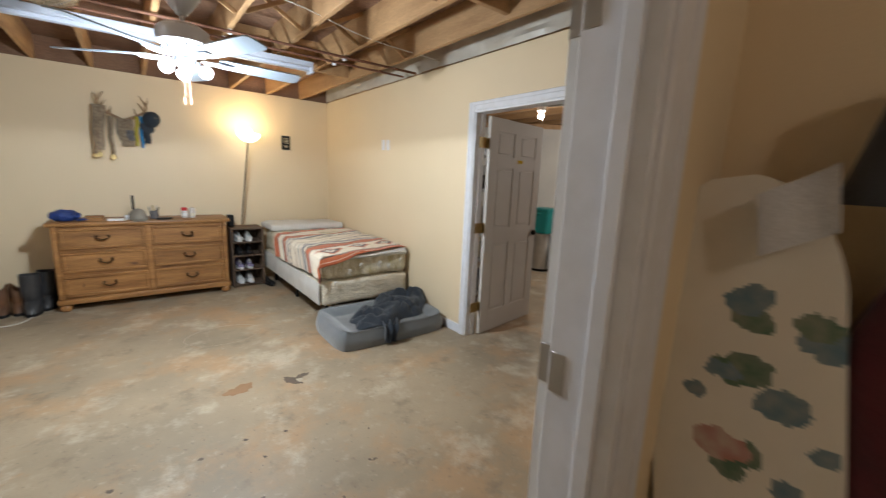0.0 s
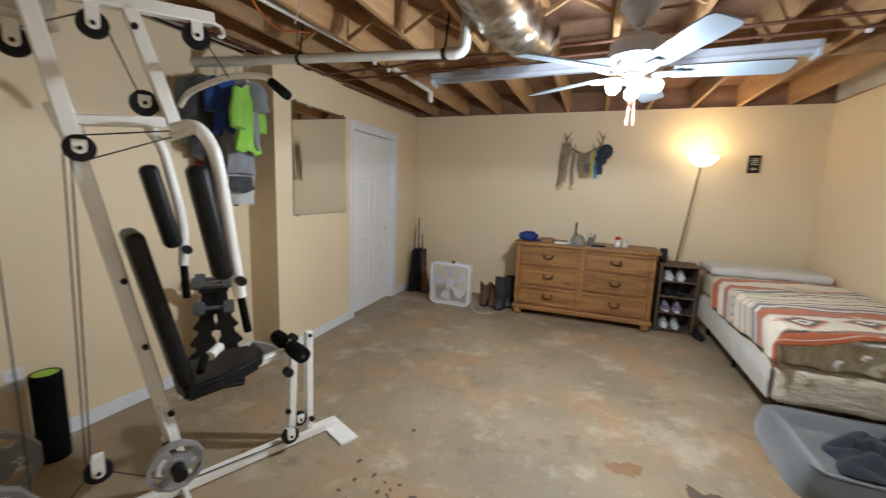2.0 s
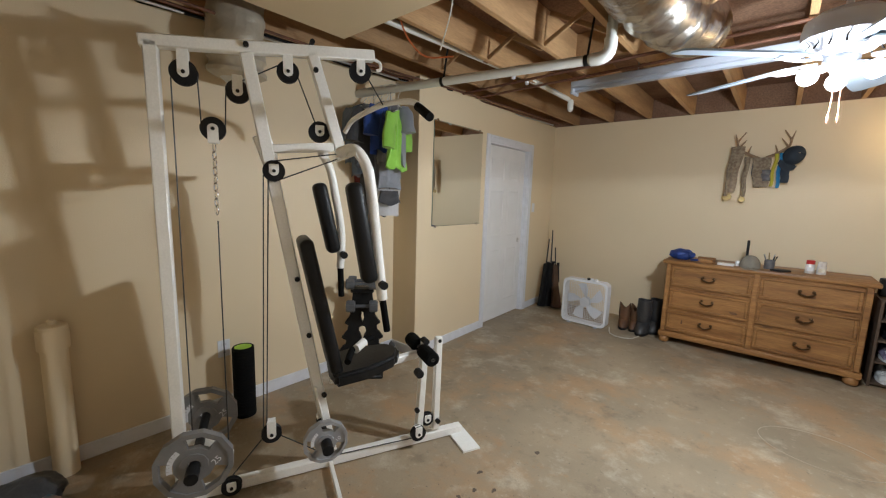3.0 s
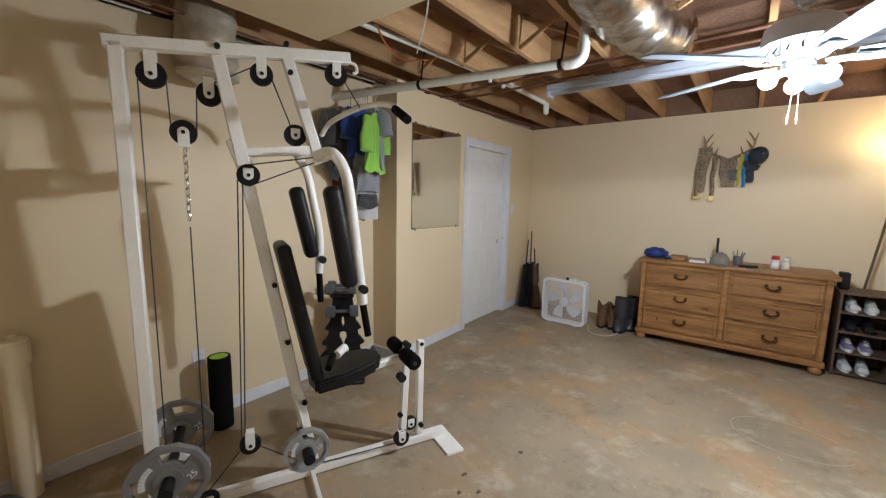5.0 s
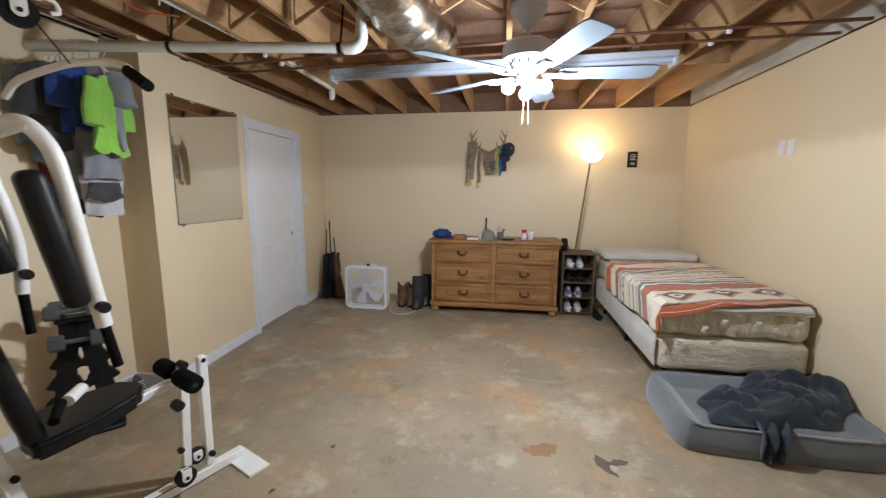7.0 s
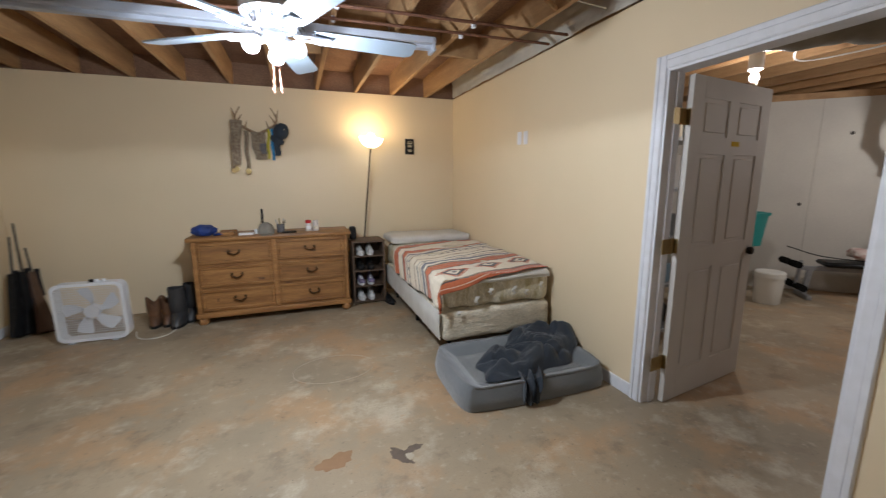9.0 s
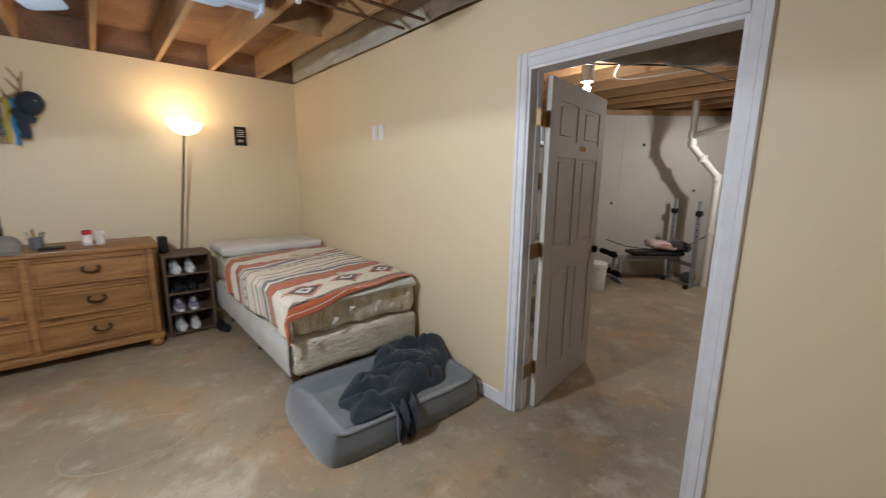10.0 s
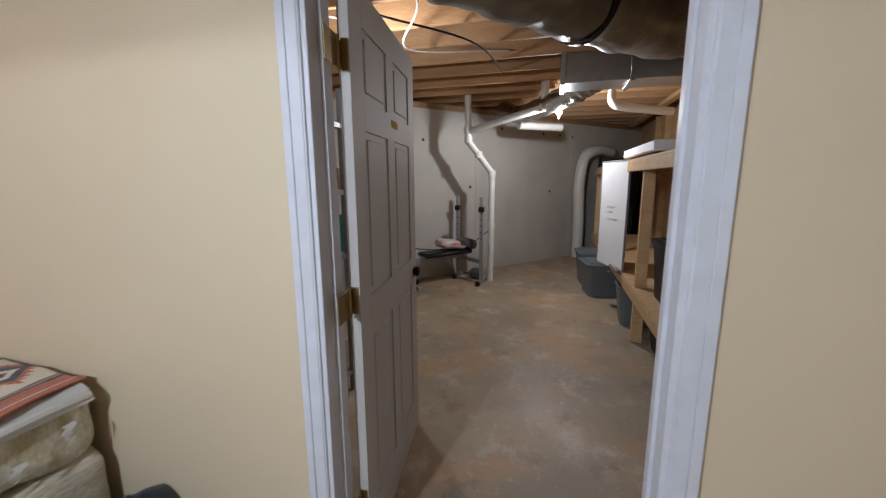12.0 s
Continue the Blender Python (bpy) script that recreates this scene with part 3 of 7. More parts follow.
prism(bmb, outline, -0.004, 0.004, pose(0, 0, 0, -12, 0, 0))
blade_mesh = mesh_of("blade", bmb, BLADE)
bmb = bmesh.new()
tube(bmb, ((0.09, 0, -0.01), (0.13, 0.03, -0.012), (0.20, 0.03, -0.008), (0.25, 0.0, -0.008)), 0.007, 6, 5)
tube(bmb, ((0.09, 0, -0.01), (0.13, -0.03, -0.012), (0.20, -0.03, -0.012), (0.25, 0.0, -0.012)), 0.007, 6, 5)
box(bmb, (0.17, -0.03, -0.014), (0.26, 0.03, -0.006), 0.003)
iron_mesh = mesh_of("blade_arm", bmb, FAN_MUTED)
for k in range(5):
    for nm, me in (("blade", blade_mesh), ("blade_arm", iron_mesh)):
        o = new(nm, me)
        o.parent = fan
        o.matrix_basis = pose(0, 0, 2.105, 0, 0, 4 + 72 * k)
bm = bmesh.new()
lathe(bm, ((0.055, 2.11), (0.06, 2.09), (0.05, 2.06), (0.03, 2.045), (0.012, 2.00), (0.016, 1.98), (0.004, 1.965)), 20)
part("light_kit", bm, FAN_MUTED, fan)
for k, (x, y) in enumerate(((-0.10, -0.05), (0.10, -0.05), (0.0, 0.11))):
    bm = bmesh.new()
    rod(bm, (x * 0.35, y * 0.35, 2.065), (x * 0.8, y * 0.8, 2.045), 0.016, seg=10)
    arm = part("lamp_arm", bm, FAN_MUTED, fan)
    bm = bmesh.new()
    bmesh.ops.create_uvsphere(bm, u_segments=18, v_segments=12, radius=0.037, matrix=Matrix.Translation((x, y, 2.025)))
    g = part("globe", bm, GLOBE, fan, "glowing frosted globe")
    g.visible_shadow = False
for x in (-0.012, 0.012):
    bm = bmesh.new()
    tube(bm, ((x, -0.02, 2.0), (x, -0.022, 1.93), (x * 1.3, -0.022, 1.86)), 0.0013, 6, 3)
    lathe(bm, ((0.0015, 1.87), (0.004, 1.86), (0.004, 1.84), (0.0015, 1.83)), 8, pose(x * 1.3, -0.022, 0))
    # not rusty: the dark metal only holds down flare beside the bulb
    part("pull_chain", bm, RUST, fan)

# painted cleanout stub in the alcove
pp = thing("painted_pipe", "beige painted cleanout pipe stub standing by the alcove wall", "pipe")
bm = bmesh.new()
tube(bm, ((-2.435, 0.585, 0.74), (-2.435, 0.585, 0.0)), 0.052, 20, 1)
part("lower_drop", bm, WALL, pp)
bm = bmesh.new()
rod(bm, (-2.435, 0.585, 0.67), (-2.435, 0.585, 0.77), 0.062, seg=20)
part("coupling", bm, WALL, pp)
bm = bmesh.new()
lathe(bm, ((0.058, 0.769), (0.058, 0.785), (0.046, 0.792), (0.018, 0.793), (0.018, 0.81), (0.004, 0.811)), 20, pose(-2.435, 0.585, 0))
part("cap", bm, WALL, pp)

# ---- bedroom things ----
WOOD = material("honey_pine_dresser", (0.36, 0.175, 0.057), 0.45, second=(0.17, 0.07, 0.02), scale=3.2, amount=0.9, fine=0.22, fine_scale=26, stretch=(0.55, 4, 6), bump=0.06, bump_scale=40, vary=0.12)
WOOD_DARK = material("worn_dark_wood_stain", (0.10, 0.045, 0.018), 0.6, second=(0.16, 0.07, 0.03), scale=20, amount=0.6)
HANDLE = material("antique_bronze_pull", (0.10, 0.055, 0.025), 0.4, 0.8)
dresser = thing("dresser", "honey-coloured knotty pine dresser with six drawers", "dresser", (0.108, 5.24, 0))
bm = bmesh.new()
box(bm, (-0.74, -0.225, 0.10), (0.74, 0.235, 0.845), 0.004)
part("body", bm, WOOD, dresser)
bm = bmesh.new()
box(bm, (-0.775, -0.255, 0.845), (0.775, 0.245, 0.885), 0.010, seg=2)
part("top", bm, WOOD, dresser)
bm = bmesh.new()
box(bm, (-0.755, -0.242, 0.07), (0.755, 0.24, 0.125), 0.012, seg=2)
part("plinth", bm, WOOD, dresser)
for x in (-0.70, 0.70):
    for y in (-0.19, 0.19):
        bm = bmesh.new()
        lathe(bm, ((0.03, 0.0), (0.046, 0.012), (0.05, 0.035), (0.044, 0.06), (0.034, 0.072)), 18, pose(x, y, 0))
        part("foot", bm, WOOD, dresser)
for x in (-0.735, -0.02, 0.695):
    bm = bmesh.new()
    box(bm, (x, -0.243, 0.13), (x + 0.04, -0.222, 0.845), 0.004)
    part("stile", bm, WOOD, dresser)
for r, (z0, z1) in enumerate(((0.62, 0.825), (0.385, 0.59), (0.145, 0.355))):
    for x0, x1 in ((-0.685, -0.03), (0.03, 0.685)):
        bm = bmesh.new()
        box(bm, (x0, -0.232, z0), (x1, -0.2, z1), 0.004)
        for lo, hi in (((x0, z0), (x1, z0 + 0.026)), ((x0, z1 - 0.026), (x1, z1)), ((x0, z0 + 0.026), (x0 + 0.026, z1 - 0.026)), ((x1 - 0.026, z0 + 0.026), (x1, z1 - 0.026))):
            box(bm, (lo[0], -0.247, lo[1]), (hi[0], -0.229, hi[1]), 0.005)
        drawer = part("drawer", bm, WOOD, dresser)
        cx, cz = (x0 + x1) / 2 + 0.01 * (r - 1), (z0 + z1) / 2 + 0.02
        bm = bmesh.new()
        tube(bm, ((cx - 0.045, -0.248, cz), (cx - 0.05, -0.266, cz - 0.012), (cx, -0.268, cz - 0.034), (cx + 0.05, -0.266, cz - 0.012), (cx + 0.045, -0.248, cz)), 0.0075, 8, 5)
        for s in (-0.045, 0.045):
            lathe(bm, ((0.014, 0), (0.012, 0.006), (0.005, 0.010)), 12, pose(cx + s, -0.231, cz, 90, 0, 0))
        part("handle", bm, HANDLE, drawer, "dark bronze drop handle")
rng = random.Random(4)
for x, z, w, h in ((-0.42, 0.738, 0.10, 0.012), (0.38, 0.70, 0.07, 0.03), (0.33, 0.47, 0.06, 0.035), (-0.14, 0.44, 0.08, 0.03), (-0.55, 0.25, 0.02, 0.05), (0.12, 0.37, 0.10, 0.015), (0.40, 0.62, 0.04, 0.02)):
    bm = bmesh.new()
    pts = [(x + w / 2 * math.cos(a) * rng.uniform(0.6, 1.1), z + h / 2 * math.sin(a) * rng.uniform(0.6, 1.1)) for a in (k * math.pi / 5 for k in range(10))]
    prism(bm, pts, 0.2305, 0.2335, pose(0, 0, 0, 90, 0, 0))
    part("knot", bm, WOOD_DARK, dresser, "dark knot in the pine")

# bed
TICKING = material("old_mattress_ticking", (0.44, 0.37, 0.22), 0.8, second=(0.72, 0.68, 0.58), scale=8, amount=0.9, fine=0.2, fine_scale=50, bump=0.9, bump_scale=16, stretch=(2.2, 2.2, 0.8))
BOXCLOTH = material("cream_box_spring_cloth", (0.66, 0.60, 0.49), 0.85, second=(0.50, 0.44, 0.33), scale=7, amount=0.8, fine=0.14, fine_scale=40, bump=0.9, bump_scale=18, stretch=(1, 1, 2.5))
SIDECLOTH = material("pale_grey_quilted_cloth", (0.62, 0.61, 0.58), 0.85, second=(0.52, 0.50, 0.46), scale=6, amount=0.6, bump=0.3, bump_scale=30)
bed = thing("bed", "twin bed with worn mattress on a cream box spring", "bed")
BX0, BX1, BY0, BY1 = 1.35, 2.325, 3.37, 5.40


def cushion(bm, lo, hi, bev, puff=0.0, rough=0.0, cuts=14, seed=0.0):
    made = box(bm, lo, hi)
    bmesh.ops.subdivide_edges(bm, edges=list({e for v in made for e in v.link_edges}), cuts=cuts, use_grid_fill=True)
    mid = Vector([(a + b) / 2 for a, b in zip(lo, hi)])
    half = Vector([(b - a) / 2 for a, b in zip(lo, hi)])
    for v in bm.verts:
        d = v.co - mid
        inner = Vector([max(-h + bev, min(h - bev, c)) for c, h in zip(d, half)])
        off = d - inner
        if off.length > 1e-6:
            d = inner + off.normalized() * bev
        f = (1 - (d.x / half.x) ** 2) * (1 - (d.y / half.y) ** 2)
        if d.z > 0:
            d.z += puff * f
        d += Vector((1, 1, 1)) * rough * noise.noise(v.co * 7.0 + Vector((seed, 0, 0)))
        v.co = mid + d


for x, y in ((1.45, 3.5), (2.22, 3.5), (1.45, 5.25), (2.22, 5.25), (1.45, 4.4), (2.22, 4.4)):
    bm = bmesh.new()
    rod(bm, (x, y, 0), (x, y, 0.205), 0.018, seg=10)
    part("leg", bm, BLACK, bed, "black steel bed-frame leg")
bm = bmesh.new()
cushion(bm, (BX0, BY0, 0.175), (BX1, BY1, 0.43), 0.05, 0.0, 0.012, 24)
part("box_spring", bm, BOXCLOTH, bed)
bm = bmesh.new()
cushion(bm, (BX0 + 0.01, BY0 + 0.005, 0.43), (BX1, BY1, 0.682), 0.075, 0.01, 0.02, 26, 3.0)
part("mattress", bm, TICKING, bed)
bm = bmesh.new()
shell(bm, 40, 8, lambda u, v: Vector((BX0 - 0.012 - 0.01 * math.sin(v * 3.1), BY0 + 0.02 + u * (BY1 - BY0 - 0.04), 0.20 + 0.22 * v)) + Vector((0.006, 0, 0)) * noise.noise(Vector((u * 30, v * 4, 1))), 0.006)
part("side_cover", bm, SIDECLOTH, bed, "pale grey cloth side of the box spring")
bm = bmesh.new()
tube(bm, ((BX0 + 0.03, BY0 - 0.002, 0.645), (1.6, BY0 - 0.012, 0.657), (1.8, BY0 - 0.016, 0.651), (2.1, BY0 - 0.012, 0.663), (BX1 - 0.03, BY0 + 0.005, 0.649)), 0.017, 8, 8)
part("piping", bm, SIDECLOTH, bed)
for x, z, h in ((1.62, 0.50, 0.07), (1.74, 0.56, 0.05), (1.95, 0.55, 0.07), (2.06, 0.52, 0.05), (2.20, 0.57, 0.05), (1.47, 0.415, 0.03)):
    bm = bmesh.new()
    shell(bm, 6, 6, lambda u, v: Vector((x + (u - 0.5) * (0.016 + 0.02 * v) + 0.012 * math.sin(9 * v), BY0 - 0.018 - 0.01 * v * (1 - v) * 4 - 0.004, z + h * (v - 0.5))), 0.003)
    part("torn_flap", bm, SIDECLOTH, bed, "torn white flap of ticking")
bm = bmesh.new()
shell(bm, 40, 10, lambda u, v: Vector((1.40 + 0.90 * u, BY0 - 0.012 + 0.34 * v - 0.014 * math.sin(min(1.0, v * 6) * math.pi / 2), 0.688 - 0.055 * max(0.0, 1 - v * 5) ** 2 + 0.006 * noise.noise(Vector((u * 14, v * 5, 4))))), 0.004)
tagged(part("bed_sheet", bm, SIDECLOTH), "pale grey-white sheet showing along the mattress foot", "sheet")
bm = bmesh.new()
cushion(bm, (1.34, 5.02, 0.69), (2.32, 5.52, 0.785), 0.042, 0.012, 0.012, 14)
tagged(part("pillow", bm, SIDECLOTH), "flat grey-white foam pillow at the head of the bed", "pillow")

# striped blanket
def weave(name, c, c2):
    return material(name, c, 0.95, second=c2, scale=30, amount=0.5, fine=0.15, fine_scale=400, bump=0.4, bump_scale=350, sheen=0.2)


BLK = [weave("cream_wool", (0.74, 0.66, 0.53), (0.66, 0.57, 0.44)), weave("rust_orange_wool", (0.50, 0.13, 0.05), (0.40, 0.10, 0.04)),
       weave("charcoal_wool", (0.045, 0.04, 0.045), (0.08, 0.07, 0.07)), weave("tan_wool", (0.36, 0.25, 0.15), (0.30, 0.20, 0.12)), weave("slate_wool", (0.16, 0.16, 0.18), (0.12, 0.12, 0.13))]
BANDS = ((0.035, 1), (0.008, 0), (0.05, 1), (0.012, 2), (0.012, 3), (0.008, 2), (0.29, 0), (0.012, 2), (0.085, 1), (0.012, 3), (0.014, 2), (0.03, 0), (0.05, 4), (0.03, 0), (0.02, 3), (0.05, 0), (0.018, 2),
         (0.07, 0), (0.016, 3), (0.10, 0), (0.02, 3), (0.04, 0), (0.016, 2), (0.05, 0), (0.04, 4), (0.03, 0), (0.012, 3), (0.07, 1), (0.014, 2), (0.17, 0), (0.012, 2), (0.08, 1), (0.03, 0), (0.03, 1))
TOTAL = sum(w for w, c in BANDS)


def band(s):
    for w, c in BANDS:
        if s < w:
            return c
        s -= w
    return 1


def blanket_point(u, v):
    """u across from the hanging side to the wall, v from the foot hem to the head."""
    s = v * TOTAL
    lap = -0.05 + 0.27 * (1 - u) ** 1.25
    across = u * 1.26 - 0.29 + 0.03 * v
    x = BX0 + across
    top = 0.702 + 0.022 * noise.noise(Vector((u * 4, v * 6, 0))) + 0.009 * abs(noise.noise(Vector((u * 9 + 4 * v, v * 22, 3)))) + 0.004 * math.sin(v * 33 + 4 * u)
    y = BY0 - 0.012 + (s - lap) * 1.09
    z = top
    skew = 0.06 * (u - 0.5)
    if s < lap:
        fall = lap - s
        z -= max(0.0, fall - 0.02) * (1 - 0.35 * u) + 0.006 * (1 - u)
        y = BY0 - 0.020 - min(fall, 0.05) * 0.35 - 0.012 * (1 + math.sin(u * 23 + 1.5 * math.sin(u * 9))) * min(1, fall * 9)
    y += skew * (s > lap) * min(1.0, (s - lap) * 3)
    if across < 0.03:
        drop = 0.03 - across
        x = BX0 + 0.02 - min(drop, 0.055) * 0.8 - (0.016 * math.sin(v * 26 + 3 * math.sin(v * 7)) + 0.01) * min(1, drop * 8)
        side = max(0, drop - 0.008) * (0.95 - 0.25 * (1 - v))
        z = top - max(math.hypot(side, top - z), 0.9 * (side + top - z) - 0.06)
    x = min(x, BX1 + 0.008)
    return Vector((x, y, max(z, 0.435 + 0.03 * u + 0.008 * math.sin(40 * u)) + 0.001))


bm = bmesh.new()
nu, nv = 150, 260
rows = [[bm.verts.new(blanket_point(i / nu, j / nv)) for j in range(nv + 1)] for i in range(nu + 1)]
quads = []
for i in range(nu):
    for j in range(nv):
        f = bm.faces.new((rows[i][j], rows[i + 1][j], rows[i + 1][j + 1], rows[i][j + 1]))
        s, a = (j + 0.5) / nv * TOTAL, (i + 0.5) / nu * 1.26
        c = band(s)
        for s0, size in ((0.272, 1.75), (1.50, 1.0)):
            for a0 in (0.44, 0.80, 1.16):
                d = abs(s - s0) / 0.062 / size + abs(a - a0) / 0.085 / size
                if d < 0.22:
                    c = 2
                elif d < 0.48:
                    c = 0
                elif d < 0.80:
                    c = 2
                elif d < 1.12 and int((s + a) * 60) % 2:
                    c = 1
                elif d < 1.12 and c == 0 and d < 0.95:
                    c = 1
        if 0.93 < s < 0.96 and int(a * 40) % 3 == 0:
            c = 4
        f.material_index = c
        quads.append(f)
bmesh.ops.recalc_face_normals(bm, faces=quads)
blk = new("blanket", mesh_of("blanket", bm, BLK))
thick = blk.modifiers.new("thickness", "SOLIDIFY")
thick.thickness = 0.006
tagged(blk, "cream and rust striped woven blanket with diamonds spread on the bed", "blanket")

# dog bed and heap
DOGBED = material("grey_plush_dog_bed", (0.14, 0.152, 0.165), 0.95, second=(0.185, 0.197, 0.207), scale=6, amount=0.7, fine=0.12, fine_scale=220, bump=0.5, bump_scale=160, sheen=0.5)
DOGBED_TOP = material("light_grey_plush_top", (0.175, 0.18, 0.182), 0.95, second=(0.115, 0.12, 0.125), scale=7, amount=0.7, fine=0.12, fine_scale=220, bump=0.5, bump_scale=160, sheen=0.5)
HEAP = material("dark_slate_fleece", (0.016, 0.022, 0.032), 0.95, second=(0.028, 0.036, 0.048), scale=8, amount=0.7, fine=0.15, fine_scale=200, bump=0.5, bump_scale=120, sheen=0.2)
dog = thing("dog_bed", "grey plush bolster dog bed on the floor by the bed", "dog bed", (1.79, 3.025, 0), -1.5)
DW, DD = 0.545, 0.355


def dog_top(x, y):
    ex = max(abs(x) / DW, 0)
    side = max(0.0, min(1.0, (abs(x) - DW + 0.17) / 0.12))
    back = max(0.0, min(1.0, (y - DD + 0.17) / 0.12))
    front = max(0.0, min(1.0, (-y - DD + 0.13) / 0.10)) * 0.55
    rim = max(side, back, front)
    return 0.115 + 0.062 * math.sin(rim * math.pi / 2) ** 1.5 + 0.006 * noise.noise(Vector((x * 7, y * 7, 2)))


bm = bmesh.new()
nx, ny = 46, 34
def dog_place(u, v):
    x, y = (u * 2 - 1), (v * 2 - 1)
    k = 1 - 0.085 * (x * y) ** 4
    px, py = x * DW * k, y * DD * k
    edge = max(abs(x), abs(y))
    z = dog_top(px, py)
    if edge > 0.9:
        z -= 0.075 * ((edge - 0.9) / 0.1) ** 2
    return Vector((px, py, z))
shell(bm, nx, ny, dog_place)
edges = [e for e in bm.edges if e.is_boundary]
ret = bmesh.ops.extrude_edge_only(bm, edges=edges)
for v in ret["geom"]:
    if isinstance(v, bmesh.types.BMVert):
        v.co = Vector((v.co.x * 1.012, v.co.y * 1.015, 0.05))
edges = [e for e in ret["geom"] if isinstance(e, bmesh.types.BMEdge)]
ret = bmesh.ops.extrude_edge_only(bm, edges=edges)
for v in ret["geom"]:
    if isinstance(v, bmesh.types.BMVert):
        v.co = Vector((v.co.x * 0.985, v.co.y * 0.98, 0.002))
part("bolster", bm, DOGBED, dog)
bm = bmesh.new()
shell(bm, 30, 20, lambda u, v: Vector(((u * 2 - 1) * (DW - 0.15), (v * 2 - 1) * (DD - 0.14) - 0.015, 0.002 + dog_top((u * 2 - 1) * (DW - 0.15), (v * 2 - 1) * (DD - 0.14) - 0.015) + 0.016 * (1 - (u * 2 - 1) ** 4) * (1 - (v * 2 - 1) ** 4))), 0.004)
part("cushion", bm, DOGBED_TOP, dog)
bm = bmesh.new()
ring = [dog_place(0.5 + 0.5 * max(-1, min(1, 1.42 * math.cos(a))) * 0.93, 0.5 + 0.5 * max(-1, min(1, 1.42 * math.sin(a))) * 0.93) + Vector((0, 0, 0.003)) for a in (k * math.pi / 30 for k in range(61))]
tube(bm, ring, 0.005, 6, 1)
part("piping", bm, DOGBED_TOP, dog)

bm = bmesh.new()


def billow(x, y, k):
    """Rounded folds with narrow creases between them."""
    return 1 - (1 - min(1.0, 2.2 * abs(noise.noise(Vector((x, y, k)))))) ** 1.6


def heap_point(u, v):
    a = u * 2 * math.pi
    out = 0.285 + 0.04 * math.sin(2 * a + 0.6) + 0.022 * math.sin(5 * a + 1.0) + 0.012 * math.sin(9 * a) + 0.03 * noise.noise(Vector((2.2 * math.cos(a), 2.2 * math.sin(a), 5)))
    r = out * v
    x, y = r * math.cos(a) * 1.62, r * math.sin(a) * 1.02
    qx = x + 0.07 * noise.noise(Vector((x * 6, y * 6, 0.3)))
    qy = y + 0.07 * noise.noise(Vector((x * 6, y * 6, 7.3)))
    wx = x / 0.42
    edge = 1 - v ** 6
    folds = 0.062 * billow((qx + 0.7 * qy) * 4.2, (qy - 0.7 * qx) * 1.8, 1.0) + 0.026 * billow((qx - 0.9 * qy) * 6.5, (qy + 0.9 * qx) * 2.6, 4.0) + 0.006 * billow((qy + 0.3 * qx) * 15, (qx - 0.3 * qy) * 5, 9.0) + 0.002 * noise.noise(Vector((x * 40, y * 40, 2)))
    h = 0.075 * (1 - v ** 2.6) * (0.75 + 0.55 * wx) + folds * edge
    px, py = x + 0.155, y * (1.0 + 0.1 * wx) + 0.045 + 0.085 * wx
    return Vector((px, py, dog_top(px, min(py, 0.33)) + 0.012 + max(h, 0.002)))


shell(bm, 190, 64, heap_point)
bmesh.ops.remove_doubles(bm, verts=bm.verts[:], dist=0.0004)


def tongue_point(u, v):
    """A corner of the blanket hanging over the front edge."""
    run = 0.46 * v
    y = -0.06 - min(run, 0.27) - 0.055 * math.sin(min(1.0, max(0.0, run - 0.27) / 0.08) * math.pi / 2) - 0.03 * max(0.0, v - 0.8)
    z = dog_top(-0.05, max(y, -0.31)) + 0.022 - max(0.0, run - 0.29) * 0.86
    w = 0.17 * (1 - 0.15 * v) + 0.03 * math.sin(5 * v)
    fold = 0.022 * math.cos(15 * (u - 0.5) + 2.0 * v) + 0.012 * math.cos(31 * (u - 0.4) - 3 * v)
    f = min(1.0, max(0.0, run - 0.25) / 0.08)
    x = 0.0 + w * (u - 0.5) - 0.09 * v + 0.02 * math.sin(6 * v)
    return Vector((x, y - fold * f, max(0.012, z + fold * (1 - f) + 0.02 * (u - 0.5) ** 2 * f)))


shell(bm, 26, 50, tongue_point, 0.007)
heap = new("blanket", mesh_of("blanket", bm, HEAP, True, 80))
heap.matrix_basis = pose(1.79, 3.025, 0, 0, 0, -1.5)
tagged(heap, "crumpled dark slate fleece blanket heaped on the dog bed", "blanket")

# ---- exercise machine ----
G0 = Vector((-1.315, 1.961, 0))
GU, GN = Vector((-0.410, -0.912, 0)), Vector((0.912, -0.410, 0))


def g(u, z, w=0.0):
    """A point of the machine: u back along its rail, z up, w out to the room side."""
    return G0 + GU * u + GN * w + Vector((0, 0, z + 0.06 * min(1.0, max(0.0, z - 0.055) / 0.15)))


gym = thing("home_gym", "white steel home gym with black vinyl pads and weight plates", "exercise machine")


def gbeam(name, p, q, w=0.05, h=0.05, label=""):
    bm = bmesh.new()
    beam(bm, p, q, w, h, 0.005, GN)
    return part(name, bm, GYM_WHITE, gym, label)


gbeam("base_rail", g(-0.33, 0.03), g(1.20, 0.03), 0.05, 0.05)
gbeam("rear_upright", g(1.14, 0.05), g(1.151, 1.99))
gbeam("top_beam", g(1.19, 1.985), g(0.24, 2.085))
gbeam("mast", g(0.455, 0.05), g(0.807, 2.0), 0.055, 0.055)
gbeam("front_strut", g(0.534, 2.05), g(0.40, 1.60))
gbeam("cross_bar", g(0.735, 1.60), g(0.44, 1.63), 0.04, 0.05)
gbeam("pivot_bar", g(0.39, 1.585, -0.24), g(0.39, 1.585, 0.24), 0.045, 0.045)
gbeam("leg_post", g(-0.045, 0.03), g(-0.075, 0.57), 0.04, 0.045)
